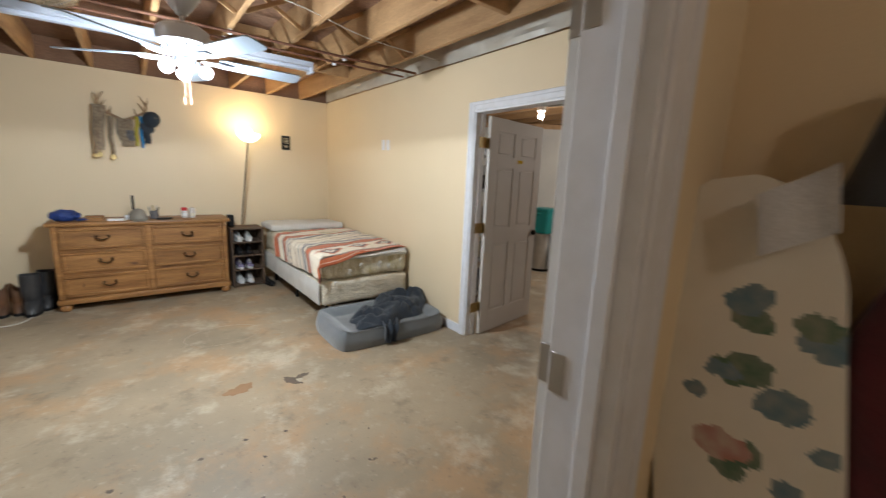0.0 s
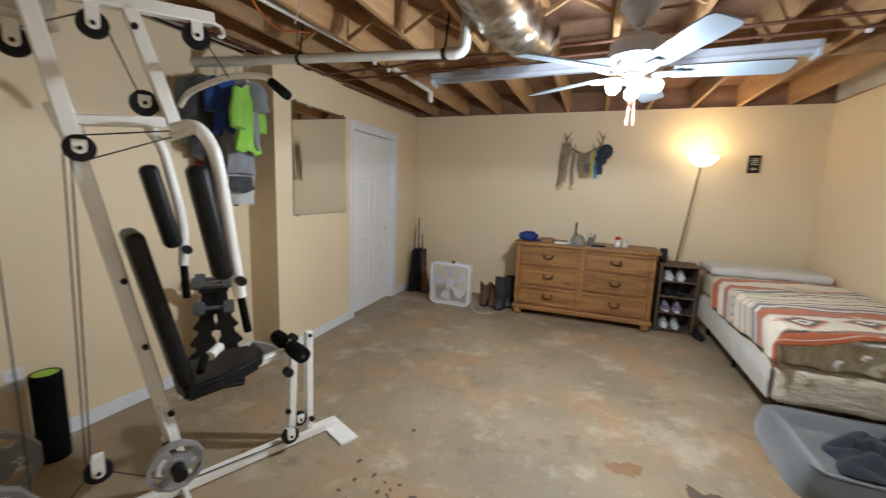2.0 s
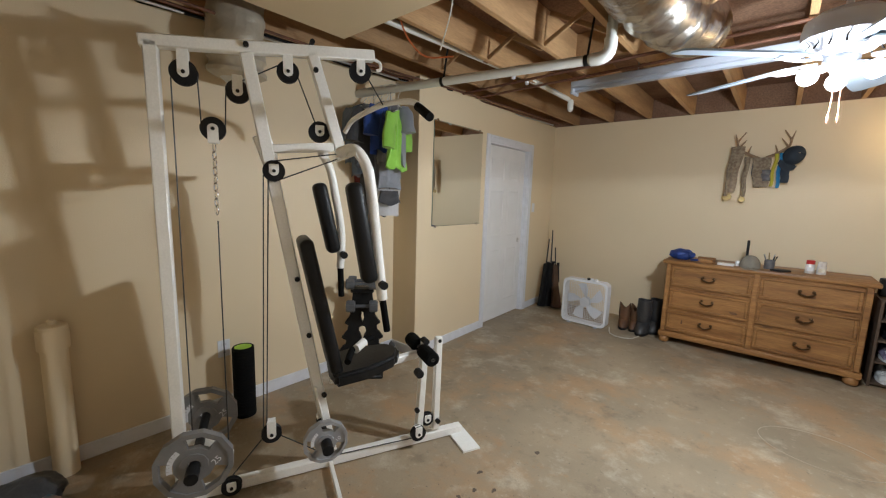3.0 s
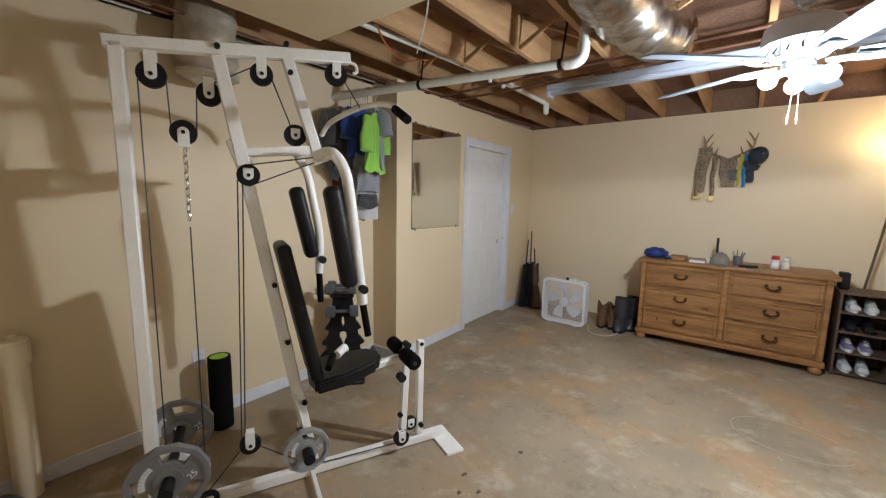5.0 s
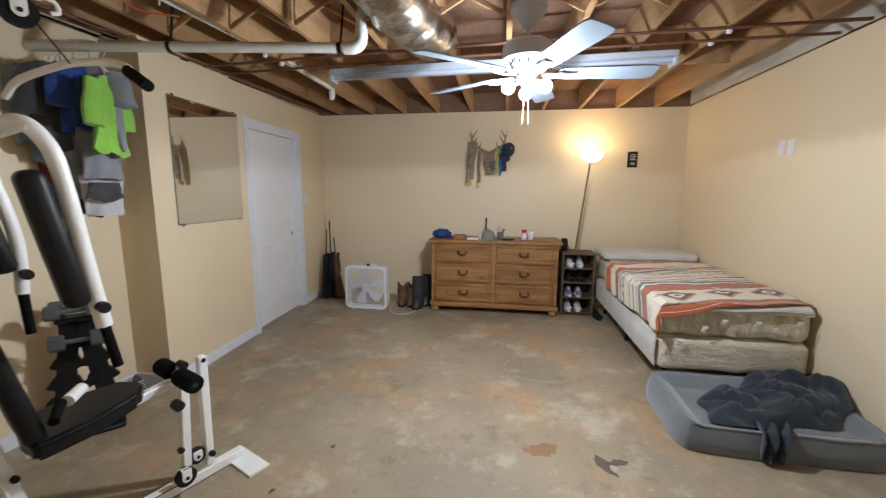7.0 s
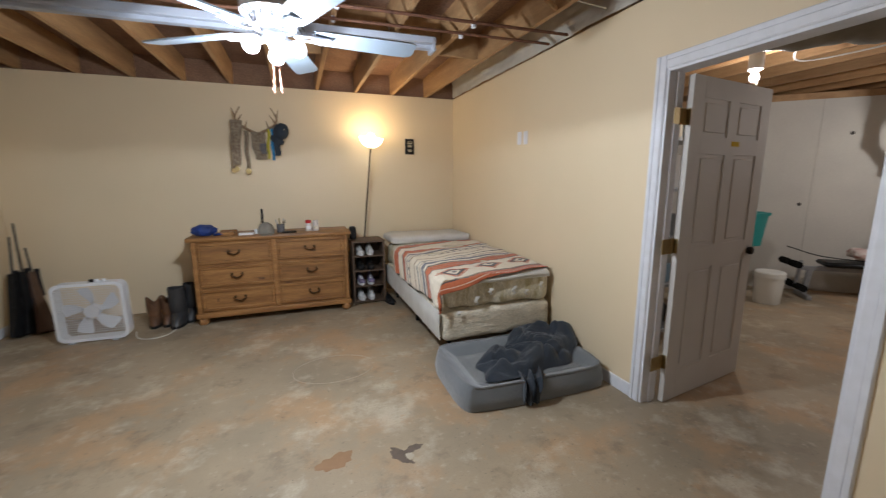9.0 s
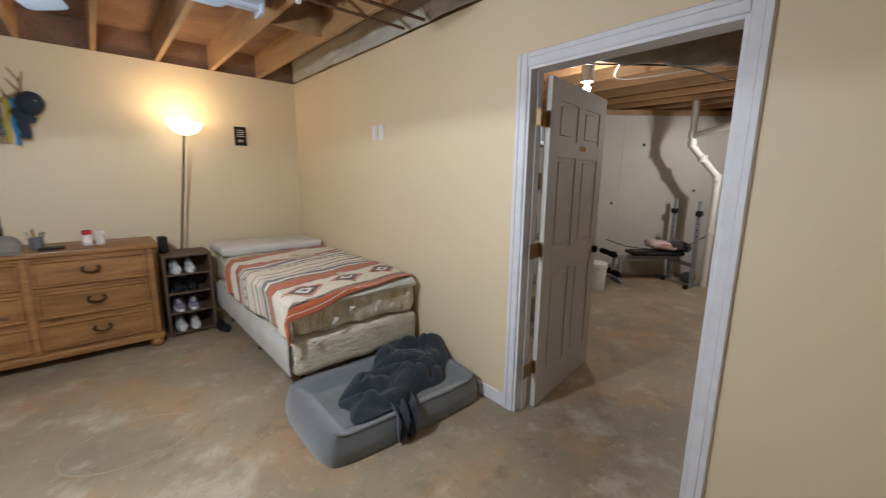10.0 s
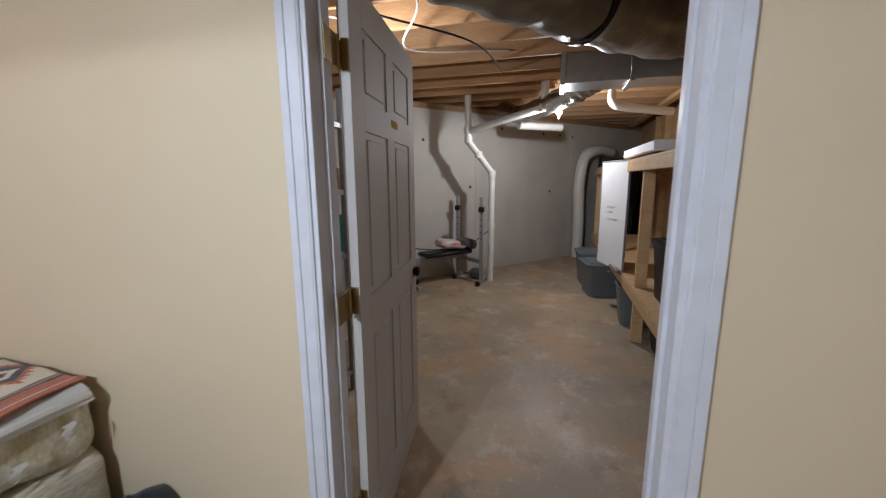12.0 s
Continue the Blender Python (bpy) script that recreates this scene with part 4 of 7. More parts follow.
gbeam("leg_post", g(-0.155, 0.06), g(-0.162, 0.585), 0.04, 0.04)
gbeam("rear_foot", g(0.47, 0.03, -0.35), g(0.47, 0.03, 0.36), 0.05, 0.05)
bm = bmesh.new()
for quad in (((-0.25, -0.06), (-0.36, -0.06), (-0.36, 0.20), (-0.25, 0.20)),):
    lo = [bm.verts.new(g(u, 0.0, w)) for u, w in quad]
    hi = [bm.verts.new(g(u, 0.012, w)) for u, w in quad]
    bm.faces.new(lo[::-1]), bm.faces.new(hi)
    for k in range(4):
        bm.faces.new((lo[k], lo[(k + 1) % 4], hi[(k + 1) % 4], hi[k]))
part("front_foot", bm, GYM_WHITE, gym, "flat white front foot plate")
gbeam("back_foot", g(1.16, 0.03, -0.3), g(1.16, 0.03, 0.3))
gbeam("yoke", g(0.76, 1.66), g(0.70, 1.48), 0.075, 0.03)
gbeam("seat_support", g(0.47, 0.43), g(-0.03, 0.50), 0.04, 0.04)
for u0, z0 in ((0.807, 2.03), (0.534, 2.09), (0.52, 1.97)):
    bm = bmesh.new()
    rod(bm, g(u0, z0, -0.04), g(u0, z0, 0.04), 0.012, seg=8)
    part("bolt", bm, BLACK, gym)
PULLEY = material("black_nylon_pulley", (0.010, 0.010, 0.012), 0.45, gloss=0.25)
for u0, z0, r, w, up in ((1.043, 1.885, 0.052, 0.0, 0.09), (0.848, 1.846, 0.050, -0.05, 0.07), (0.639, 1.949, 0.048, 0.0, 0.08), (0.308, 2.0, 0.052, 0.0, 0.07), (0.947, 1.668, 0.050, 0.0, -0.06),
                     (0.711, 1.50, 0.048, 0.04, 0.03), (0.754, 0.209, 0.047, 0.02, 0.07), (0.937, 0.05, 0.045, 0.04, 0.02), (-0.02, 0.088, 0.045, 0.06, 0.03), (0.50, 1.70, 0.05, -0.03, 0.03), (-0.10, 0.115, 0.04, 0.0, 0.02)):
    bm = bmesh.new()
    m = Matrix.Translation(g(u0, z0, w)) @ GN.to_track_quat("Z", "Y").to_matrix().to_4x4()
    lathe(bm, ((r * 0.25, -0.013), (r, -0.013), (r, -0.009), (r * 0.84, 0.0), (r, 0.009), (r, 0.013), (r * 0.25, 0.013)), 24, m)
    pu = part("pulley", bm, PULLEY, gym, "black nylon cable pulley")
    bm = bmesh.new()
    for s in (-0.018, 0.018):
        beam(bm, g(u0, z0, w + s), g(u0, z0 + up, w + s), 0.004, 0.042, 0.001, GU)
        rod(bm, g(u0, z0, w + s - 0.0021), g(u0, z0, w + s + 0.0021), 0.021, seg=20)
    beam(bm, g(u0, z0 + up * 0.95, w - 0.018), g(u0, z0 + up * 0.95, w + 0.018), 0.036, 0.005, 0.001)
    part("bracket", bm, GYM_WHITE, pu)
    bm = bmesh.new()
    rod(bm, g(u0, z0, w - 0.026), g(u0, z0, w + 0.026), 0.008, seg=8)
    part("bolt", bm, BLACK, pu)
CABLE = material("black_gym_cable", (0.03, 0.03, 0.032), 0.45)
for pts in ((g(1.09, 1.86), g(1.09, 0.22)), (g(0.996, 1.87), g(0.99, 1.67)), (g(0.90, 1.67), g(0.895, 1.84, -0.04)), (g(0.84, 1.89, -0.05), g(0.65, 1.99)), (g(0.595, 1.93), g(0.52, 1.74, -0.02)),
            (g(0.945, 1.27), g(0.945, 0.14)), (g(0.755, 1.48, 0.03), g(0.79, 0.24, 0.02)), (g(0.735, 1.47, 0.03), g(0.775, 0.24, 0.02)), (g(0.711, 1.545, 0.04), g(0.42, 1.60)), (g(0.711, 1.452, 0.04), g(0.42, 1.575)),
            (g(0.80, 0.19, 0.02), g(0.93, 0.09, 0.04)), (g(0.71, 0.19, 0.02), g(0.47, 0.06, 0.02)), (g(0.47, 0.06, 0.02), g(0.0, 0.06, 0.04)), (g(0.27, 1.98), g(0.19, 1.86, 0.0))):
    bm = bmesh.new()
    tube(bm, pts, 0.003, 6, 1)
    part("cable", bm, CABLE, gym)
bm = bmesh.new()
for k in range(9):
    m = Matrix.Translation(g(0.947, 1.59 - 0.034 * k)) @ pose(0, 0, 0, 90, 0, 24 + 90 * (k % 2))
    pts = [m @ Vector((0.009 * math.cos(a), 0.021 * math.sin(a), 0)) for a in (i * math.pi / 6 for i in range(13))]
    tube(bm, pts, 0.0032, 5, 1)
part("chain", bm, CHROME, gym, "short steel chain")


def pad(name, p, q, width, thick, side, lab):
    """A rounded vinyl pad from p to q."""
    p, q = Vector(p), Vector(q)
    z = (q - p).normalized()
    x = Vector(side).normalized()
    y = z.cross(x)
    m = Matrix.Translation((p + q) / 2) @ Matrix((x, y, z)).transposed().to_4x4()
    n = (q - p).length / 2
    bm = bmesh.new()
    vs = box(bm, (-width / 2, -thick / 2, -n), (width / 2, thick / 2, n), min(thick * 0.42, width * 0.3), m, 4)
    part(name, bm, VINYL, gym, lab)


pad("backrest", g(0.585, 1.19), g(0.44, 0.50), 0.25, 0.065, GN, "black vinyl backrest pad")
bm = bmesh.new()
seat_out = [(0.46, -0.15), (0.47, 0.0), (0.46, 0.15), (0.30, 0.155), (0.13, 0.10), (0.08, 0.0), (0.13, -0.10), (0.30, -0.155)]
lo = [bm.verts.new(g(u, 0.445 + (0.46 - u) * 0.12, w)) for u, w in seat_out]
hi = [bm.verts.new(g(u, 0.515 + (0.46 - u) * 0.12, w)) for u, w in seat_out]
bm.faces.new(lo[::-1]), bm.faces.new(hi)
for k in range(8):
    bm.faces.new((lo[k], lo[(k + 1) % 8], hi[(k + 1) % 8], hi[k]))
bmesh.ops.bevel(bm, geom=bm.edges[:], offset=0.018, segments=3, affect="EDGES")
part("seat", bm, VINYL, gym, "black vinyl seat")
for side in (1, -1):
    w = 0.20 * side
    off = 0.0 if side > 0 else 0.10
    hi = 0.0 if side > 0 else 0.09
    bm = bmesh.new()
    tube(bm, (g(0.42 + off * 0.5, 1.60, w * 0.4), g(0.37 + off, 1.61, w * 0.8), g(0.325 + off, 1.54, w), g(0.30 + off, 1.42, w), g(0.265 + off, 1.10 + hi, w), g(0.242 + off * 1.3, 0.90 + hi, w)), 0.026 if side > 0 else 0.022, 12, 6)
    arm = part("press_arm", bm, GYM_WHITE, gym, "curved white press arm")
    bm = bmesh.new()
    rod(bm, g(0.241 + off * 1.3, 0.90 + hi, w), g(0.216 + off * 1.5, 0.735 + hi, w), 0.017, seg=14)
    part("grip", bm, FOAM, arm, "black foam grip")
    bm = bmesh.new()
    rod(bm, g(0.25 + off * 1.1, 0.98 + hi, w), g(0.25 + off * 1.1, 0.98 + hi, w + 0.06), 0.020, seg=10)
    part("knob", bm, BLACK, arm)
    pad("arm_pad", g(0.385 + off, 1.46, w), g(0.305 + off, 0.99 + hi, w), 0.10, 0.075, GN, "black vinyl arm pad")
for u0, z0 in ((-0.05, 0.53),):
    bm = bmesh.new()
    rod(bm, g(u0, z0, -0.18), g(u0, z0, 0.18), 0.012, seg=10)
    part("roller_bar", bm, STEEL, gym)
    for w0, w1 in ((-0.17, -0.03), (0.03, 0.18)):
        bm = bmesh.new()
        rod(bm, g(u0, z0, w0), g(u0, z0, w1), 0.042, seg=18)
        bmesh.ops.bevel(bm, geom=bm.edges[:], offset=0.008, segments=2, affect="EDGES")
        part("foam_roller", bm, FOAM, gym, "black foam leg roller")
for a, b, r, mat, nm in ((g(-0.02, 0.405, 0.03), g(-0.02, 0.405, 0.075), 0.024, BLACK, "knob"), (g(-0.02, 0.18, 0.03), g(-0.02, 0.18, 0.05), 0.014, BLACK, "bolt"), (g(-0.155, 0.11, 0.03), g(-0.155, 0.11, 0.05), 0.014, BLACK, "bolt"),
                     (g(-0.075, 0.57, -0.022), g(-0.075, 0.57, 0.024), 0.02, BLACK, "bolt"), (g(-0.162, 0.565, -0.022), g(-0.162, 0.565, 0.024), 0.011, BLACK, "bolt"), (g(0.57, 0.70, 0.03), g(0.57, 0.70, 0.045), 0.012, BLACK, "bolt"),
                     (g(0.62, 0.99, 0.03), g(0.62, 0.99, 0.045), 0.012, BLACK, "bolt"), (g(0.50, 0.37, 0.03), g(0.50, 0.37, 0.045), 0.013, BLACK, "bolt")):
    bm = bmesh.new()
    rod(bm, a, b, r, seg=12)
    part(nm, bm, mat, gym)
# curl bar lying on the seat, lat bar
bm = bmesh.new()
tube(bm, (g(0.40, 0.575, 0.14), g(0.34, 0.60, 0.02), g(0.22, 0.61, -0.06)), 0.017, 10, 4)
part("curl_bar", bm, FOAM, gym, "black grip of a short cable bar")
bm = bmesh.new()
rod(bm, g(0.34, 0.598, 0.05), g(0.28, 0.605, -0.02), 0.023, seg=12)
part("bar_sleeve", bm, GYM_WHITE, gym)
bm = bmesh.new()
tube(bm, (g(0.30, 1.77, -0.42), g(0.27, 1.83, -0.33), g(0.20, 1.865, -0.1), g(0.16, 1.865, 0.05), g(0.13, 1.83, 0.27), g(0.12, 1.765, 0.40)), 0.014, 10, 6)
lat = part("lat_bar", bm, GYM_WHITE, gym, "curved white pull-down bar")
bm = bmesh.new()
rod(bm, g(0.128, 1.80, 0.33), g(0.12, 1.735, 0.455), 0.019, seg=12)
part("grip", bm, FOAM, lat, "black grip")
bm = bmesh.new()
tube(bm, (g(0.24, 2.07), g(0.21, 2.06), g(0.205, 2.03), g(0.225, 2.02)), 0.008, 8, 4)
part("hook", bm, GYM_WHITE, gym)


PALE_IRON = material("pale_grey_iron_plate", (0.40, 0.41, 0.43), 0.5, 0.35, second=(0.31, 0.32, 0.34), scale=9, amount=0.6, bump=0.15, bump_scale=200)


def plate(u, z, w, r, text):
    c = g(u, z, w)
    m = Matrix.Translation(c) @ GN.to_track_quat("Z", "Y").to_matrix().to_4x4()
    t = 0.016
    bm = bmesh.new()
    n = 12
    outer = [(r * math.cos(2 * math.pi * k / n + 0.26), r * math.sin(2 * math.pi * k / n + 0.26)) for k in range(n)]
    for lo, hi, r0, r1 in ((-t, t, 1.0, 0.86), (-t, t * 0.6, 0.86, 0.36), (-t, t, 0.36, 0.17)):
        for k in range(n):
            if 0.5 < r0 < 0.9 and k % 4 in (1, 2):
                continue
            a, b = outer[k], outer[(k + 1) % n]
            ring4 = [(a[0] * r1, a[1] * r1), (a[0] * r0, a[1] * r0), (b[0] * r0, b[1] * r0), (b[0] * r1, b[1] * r1)]
            prism(bm, ring4, lo, hi, m)
    for k in range(n):
        if k % 4 in (1, 2):
            a, b = outer[k], outer[(k + 1) % n]
            prism(bm, [(a[0] * 0.36, a[1] * 0.36), (a[0] * 0.52, a[1] * 0.52), (b[0] * 0.52, b[1] * 0.52), (b[0] * 0.36, b[1] * 0.36)], -t, t * 0.6, m)
    bmesh.ops.remove_doubles(bm, verts=bm.verts[:], dist=0.0006)
    pl = part("weight_plate", bm, IRON if r > 0.12 else PALE_IRON, gym, "grey twelve-sided iron weight plate")
    for k, word in enumerate((text, "")):
        if word:
            cu = bpy.data.curves.new("marking", "FONT")
            cu.body, cu.size, cu.extrude, cu.align_x = word, r * 0.26, 0.0008, "CENTER"
            o = new("marking", cu)
            o.parent = pl
            o.matrix_basis = m @ pose(r * 0.60, -r * 0.05, t * 0.6 + 0.001, 0, 0, 40)
            cu.materials.append(WHITE)
    bm = bmesh.new()
    for k in range(7):
        a = 2.3 + 0.16 * k
        box(bm, (-0.006 * r / 0.14, -0.010 * r / 0.14, 0), (0.006 * r / 0.14, 0.010 * r / 0.14, 0.0012), 0, m @ pose(r * 0.60 * math.cos(a), r * 0.60 * math.sin(a), t * 0.6, 0, 0, math.degrees(a) - 90))
    part("cast_letters", bm, WHITE, pl, "pale cast lettering")
    return pl


plate(1.057, 0.25, 0.20, 0.150, "25")
plate(1.06, 0.25, -0.20, 0.150, "25")
plate(0.518, 0.218, 0.20, 0.105, "10")
for u0, z0, w0, w1 in ((1.057, 0.25, -0.25, 0.30), (0.518, 0.218, 0.0, 0.28)):
    bm = bmesh.new()
    rod(bm, g(u0, z0, w0), g(u0, z0, w1), 0.02, seg=14)
    rod(bm, g(u0, z0, w1 - 0.06), g(u0, z0, w1 + 0.005), 0.026, seg=14)
    part("plate_peg", bm, BLACK, gym)
gbeam("carriage", g(1.06, 0.25), g(0.945, 0.14), 0.06, 0.05)
gbeam("carriage", g(1.06, 0.25), g(1.12, 0.26), 0.05, 0.05)
gbeam("peg_mount", g(0.518, 0.218, 0.0), g(0.49, 0.26, 0.0), 0.05, 0.05)
gbeam("lever_plate", g(0.545, 0.42, 0.05), g(0.51, 0.24, 0.05), 0.012, 0.05)

# ---- on the bedroom walls ----
MIRROR = material("mirror_silver", (0.86, 0.88, 0.86), 0.02, 1.0)
GLASS_EDGE = material("mirror_edge", (0.12, 0.16, 0.14), 0.2)
mir = thing("wall_mirror", "frameless rectangular mirror clipped to the beige wall", "mirror")
mir.matrix_basis = SKEW
bm = bmesh.new()
box(bm, (XW + 0.002, 3.065, 1.188), (XW + 0.0065, 3.848, 2.140))
part("backing", bm, GLASS_EDGE, mir)
bm = bmesh.new()
box(bm, (XW + 0.0065, 3.069, 1.192), (XW + 0.009, 3.844, 2.136))
part("glass", bm, MIRROR, mir)
for y, z in ((3.11, 1.188), (3.79, 1.188), (3.11, 2.140), (3.79, 2.140)):
    bm = bmesh.new()
    box(bm, (XW + 0.001, y - 0.012, z - 0.012), (XW + 0.014, y + 0.012, z + 0.012), 0.002)
    part("clip", bm, CHROME, mir)


def wall_plate(at, normal, toggles, label):
    """A cover plate with rocker pieces; normal is +x, -x."""
    ob = thing("switch_plate", label, "switch")
    x, y, z = at
    s = normal
    bm = bmesh.new()
    w = 0.036 * toggles
    box(bm, (min(x, x + s * 0.006), y - w, z - 0.058), (max(x, x + s * 0.006), y + w, z + 0.058), 0.002)
    part("cover", bm, WHITE, ob)
    for k in range(toggles):
        c = y + (k - (toggles - 1) / 2) * 0.07
        bm = bmesh.new()
        box(bm, (min(x + s * 0.005, x + s * 0.010), c - 0.016, z - 0.032), (max(x + s * 0.005, x + s * 0.010), c + 0.016, z + 0.032), 0.002)
        part("rocker", bm, WHITE, ob)
    return ob


wall_plate((XE, 4.0, 1.805), -1, 1, "white light switch plate on the beige wall")
wall_plate((XE, 3.895, 1.80), -1, 1, "white light switch plate on the beige wall")
wall_plate((XW, 5.13, 1.35), 1, 1, "white light switch by the closet door").matrix_basis = SKEW
sock = thing("wall_outlet", "white duplex outlet low on the alcove wall", "outlet")
bm = bmesh.new()
box(bm, (XA, 1.338, 0.365), (XA + 0.006, 1.413, 0.48), 0.002)
part("cover", bm, WHITE, sock)
for z in (0.395, 0.45):
    bm = bmesh.new()
    box(bm, (XA + 0.005, 1.360, z - 0.014), (XA + 0.009, 1.391, z + 0.014), 0.003)
    part("socket", bm, WHITE, sock)
    for dy in (-0.006, 0.006):
        bm = bmesh.new()
        box(bm, (XA + 0.0085, 1.3755 + dy - 0.001, z - 0.005), (XA + 0.0095, 1.3755 + dy + 0.001, z + 0.005))
        part("slot", bm, BLACK, sock)

plq = thing("wall_plaque", "small black plaque with pale lettering on the wall", "plaque")
bm = bmesh.new()
box(bm, (1.70, YN - 0.02, 1.752), (1.812, YN, 1.942), 0.003)
part("board", bm, BLACK, plq)
for k, (z, w) in enumerate(((1.905, 0.06), (1.885, 0.07), (1.865, 0.055), (1.845, 0.065), (1.805, 0.05), (1.79, 0.05))):
    bm = bmesh.new()
    box(bm, (1.756 - w / 2, YN - 0.022, z - 0.005), (1.756 + w / 2, YN - 0.0195, z + 0.004))
    part("lettering", bm, TICKING, plq)

BONE = material("weathered_antler", (0.33, 0.22, 0.13), 0.6, second=(0.20, 0.12, 0.07), scale=25, amount=0.7)
CAMO = material("brown_camouflage_cloth", (0.17, 0.12, 0.08), 0.9, second=(0.33, 0.27, 0.19), scale=40, amount=0.9)
NAVY = material("dark_navy_cloth", (0.02, 0.03, 0.045), 0.9, second=(0.035, 0.05, 0.07), scale=20, amount=0.6)
TEAL = material("blue_lanyard", (0.02, 0.22, 0.50), 0.7)
YELLOW = material("yellow_lanyard", (0.55, 0.48, 0.05), 0.7)
PEWTER = material("pewter_grey", (0.10, 0.10, 0.115), 0.6, 0.2, second=(0.20, 0.19, 0.18), scale=30, amount=0.7)
ant = thing("antler_mount", "deer antler wall mount hung with straps and trinkets", "antlers")
bm = bmesh.new()
prism(bm, [(-0.07, 1.94), (0.07, 1.94), (0.075, 1.80), (0.04, 1.69), (0.0, 1.655), (-0.04, 1.69), (-0.075, 1.80)], -YN + 0.004, -YN + 0.03, pose(0, 0, 0, 90, 0, 0))
part("plaque", bm, PEWTER, ant, "dark grey shield plaque")
for sx in (-1, 1):
    bm = bmesh.new()
    tube(bm, ((0.03 * sx, YN - 0.04, 1.95), (0.10 * sx, YN - 0.07, 1.985), (0.185 * sx, YN - 0.12, 2.04), (0.205 * sx, YN - 0.14, 2.11), (0.15 * sx, YN - 0.13, 2.21)), 0.014, 10, 6, lambda s: 0.019 - 0.014 * s)
    for a, b in (((0.19, 0.13, 2.05), (0.135, 0.15, 2.13)), ((0.205, 0.14, 2.10), (0.23, 0.17, 2.19)), ((0.12, 0.08, 1.99), (0.095, 0.12, 2.07))):
        tube(bm, ((a[0] * sx, YN - a[1], a[2]), ((a[0] + b[0]) / 2 * sx, YN - (a[1] + b[1]) / 2 - 0.01, (a[2] + b[2]) / 2), (b[0] * sx, YN - b[1], b[2])), 0.008, 8, 4, lambda s: 0.010 - 0.007 * s)
    part("antler", bm, BONE, ant)


def hanging(name, x0, z0, x1, z1, w, y, mat, label, cat):
    bm = bmesh.new()
    shell(bm, 4, 16, lambda u, v: Vector((x0 + (x1 - x0) * v + (u - 0.5) * w * (1 - 0.25 * v) + 0.006 * math.sin(9 * v), YN - y - 0.012 * math.sin(u * 3.1) - 0.004 * math.sin(13 * v), z0 + (z1 - z0) * v)), 0.005)
    return tagged(part(name, bm, mat), label, cat)


hanging("strap", -0.20, 2.07, -0.235, 1.60, 0.115, 0.13, CAMO, "brown camouflage strap hanging from the antler", "strap")
hanging("strap", -0.225, 1.9, -0.265, 1.56, 0.035, 0.145, CAMO, "brown camouflage strap hanging from the antler", "strap")
hanging("strap", -0.115, 1.965, -0.12, 1.56, 0.04, 0.09, CAMO, "beaded strap hanging from the antler", "strap")
hanging("face_mask", 0.0, 1.955, 0.015, 1.66, 0.15, 0.075, CAMO, "grey-brown camouflage face mask hung between the antlers", "mask")
hanging("glove", 0.205, 1.93, 0.19, 1.70, 0.075, 0.14, NAVY, "dark glove hanging under the cap", "glove")
hanging("tag", 0.05, 1.83, 0.055, 1.72, 0.075, 0.115, PEWTER, "pale grey printed tag on the mount", "tag")
hanging("lanyard", 0.115, 1.985, 0.095, 1.665, 0.022, 0.12, YELLOW, "yellow lanyard hanging from the antler", "lanyard")
hanging("lanyard", 0.15, 1.99, 0.145, 1.65, 0.026, 0.125, TEAL, "bright blue lanyard hanging from the antler", "lanyard")
for x, z in ((-0.262, 1.545), (-0.235, 1.555), (-0.12, 1.53)):
    bm = bmesh.new()
    lathe(bm, ((0.004, -0.006), (0.028, -0.005), (0.03, 0.0), (0.028, 0.005), (0.004, 0.006)), 16, pose(x, YN - 0.11, z, 90, 0, 0))
    tube(bm, ((x, YN - 0.11, z + 0.03), (x, YN - 0.115, z + 0.08)), 0.002, 5, 1)
    tagged(part("medallion", bm, BRASS), "round brass trinket hanging from a strap", "trinket")


def cap(name, m, mat, label):
    ob = new(name)
    ob.matrix_basis = m
    ob.empty_display_size = 0.1
    tagged(ob, label, "cap")
    bm = bmesh.new()
    shell(bm, 24, 8, lambda u, v: Vector((0.082 * math.cos(2 * math.pi * u) * math.cos(v * 1.5), 0.095 * math.sin(2 * math.pi * u) * math.cos(v * 1.5), 0.115 * math.sin(v * 1.5) ** 0.85)), 0.003)
    bmesh.ops.remove_doubles(bm, verts=bm.verts[:], dist=0.0005)
    part("crown", bm, mat, ob)
    bm = bmesh.new()
    shell(bm, 12, 6, lambda u, v: Vector(((u - 0.5) * 0.15, -0.075 - 0.085 * v * math.cos((u - 0.5) * 2.2), 0.012 - 0.012 * v - 0.05 * (u - 0.5) ** 2 * 4 * 0.3)), 0.004)
    part("brim", bm, mat, ob)
    return ob


cap("baseball_cap", pose(0.235, YN - 0.13, 1.96, 80, 25, 20), NAVY, "dark navy cap hung on the antler")

# ---- on and round the dresser ----
DT = 0.885
BLUE = material("royal_blue_nylon", (0.012, 0.045, 0.22), 0.55, second=(0.006, 0.02, 0.10), scale=18, amount=0.8, bump=0.5, bump_scale=30)
KHAKI = material("grey_canvas", (0.20, 0.18, 0.15), 0.9, second=(0.26, 0.24, 0.2), scale=30, amount=0.5)
PAPER = material("white_paper", (0.72, 0.72, 0.72), 0.7)
RED = material("red_plastic", (0.45, 0.02, 0.02), 0.4)
CLEAR = material("milky_plastic", (0.62, 0.58, 0.55), 0.25)
bm = bmesh.new()
bmesh.ops.create_icosphere(bm, subdivisions=4, radius=1.0)
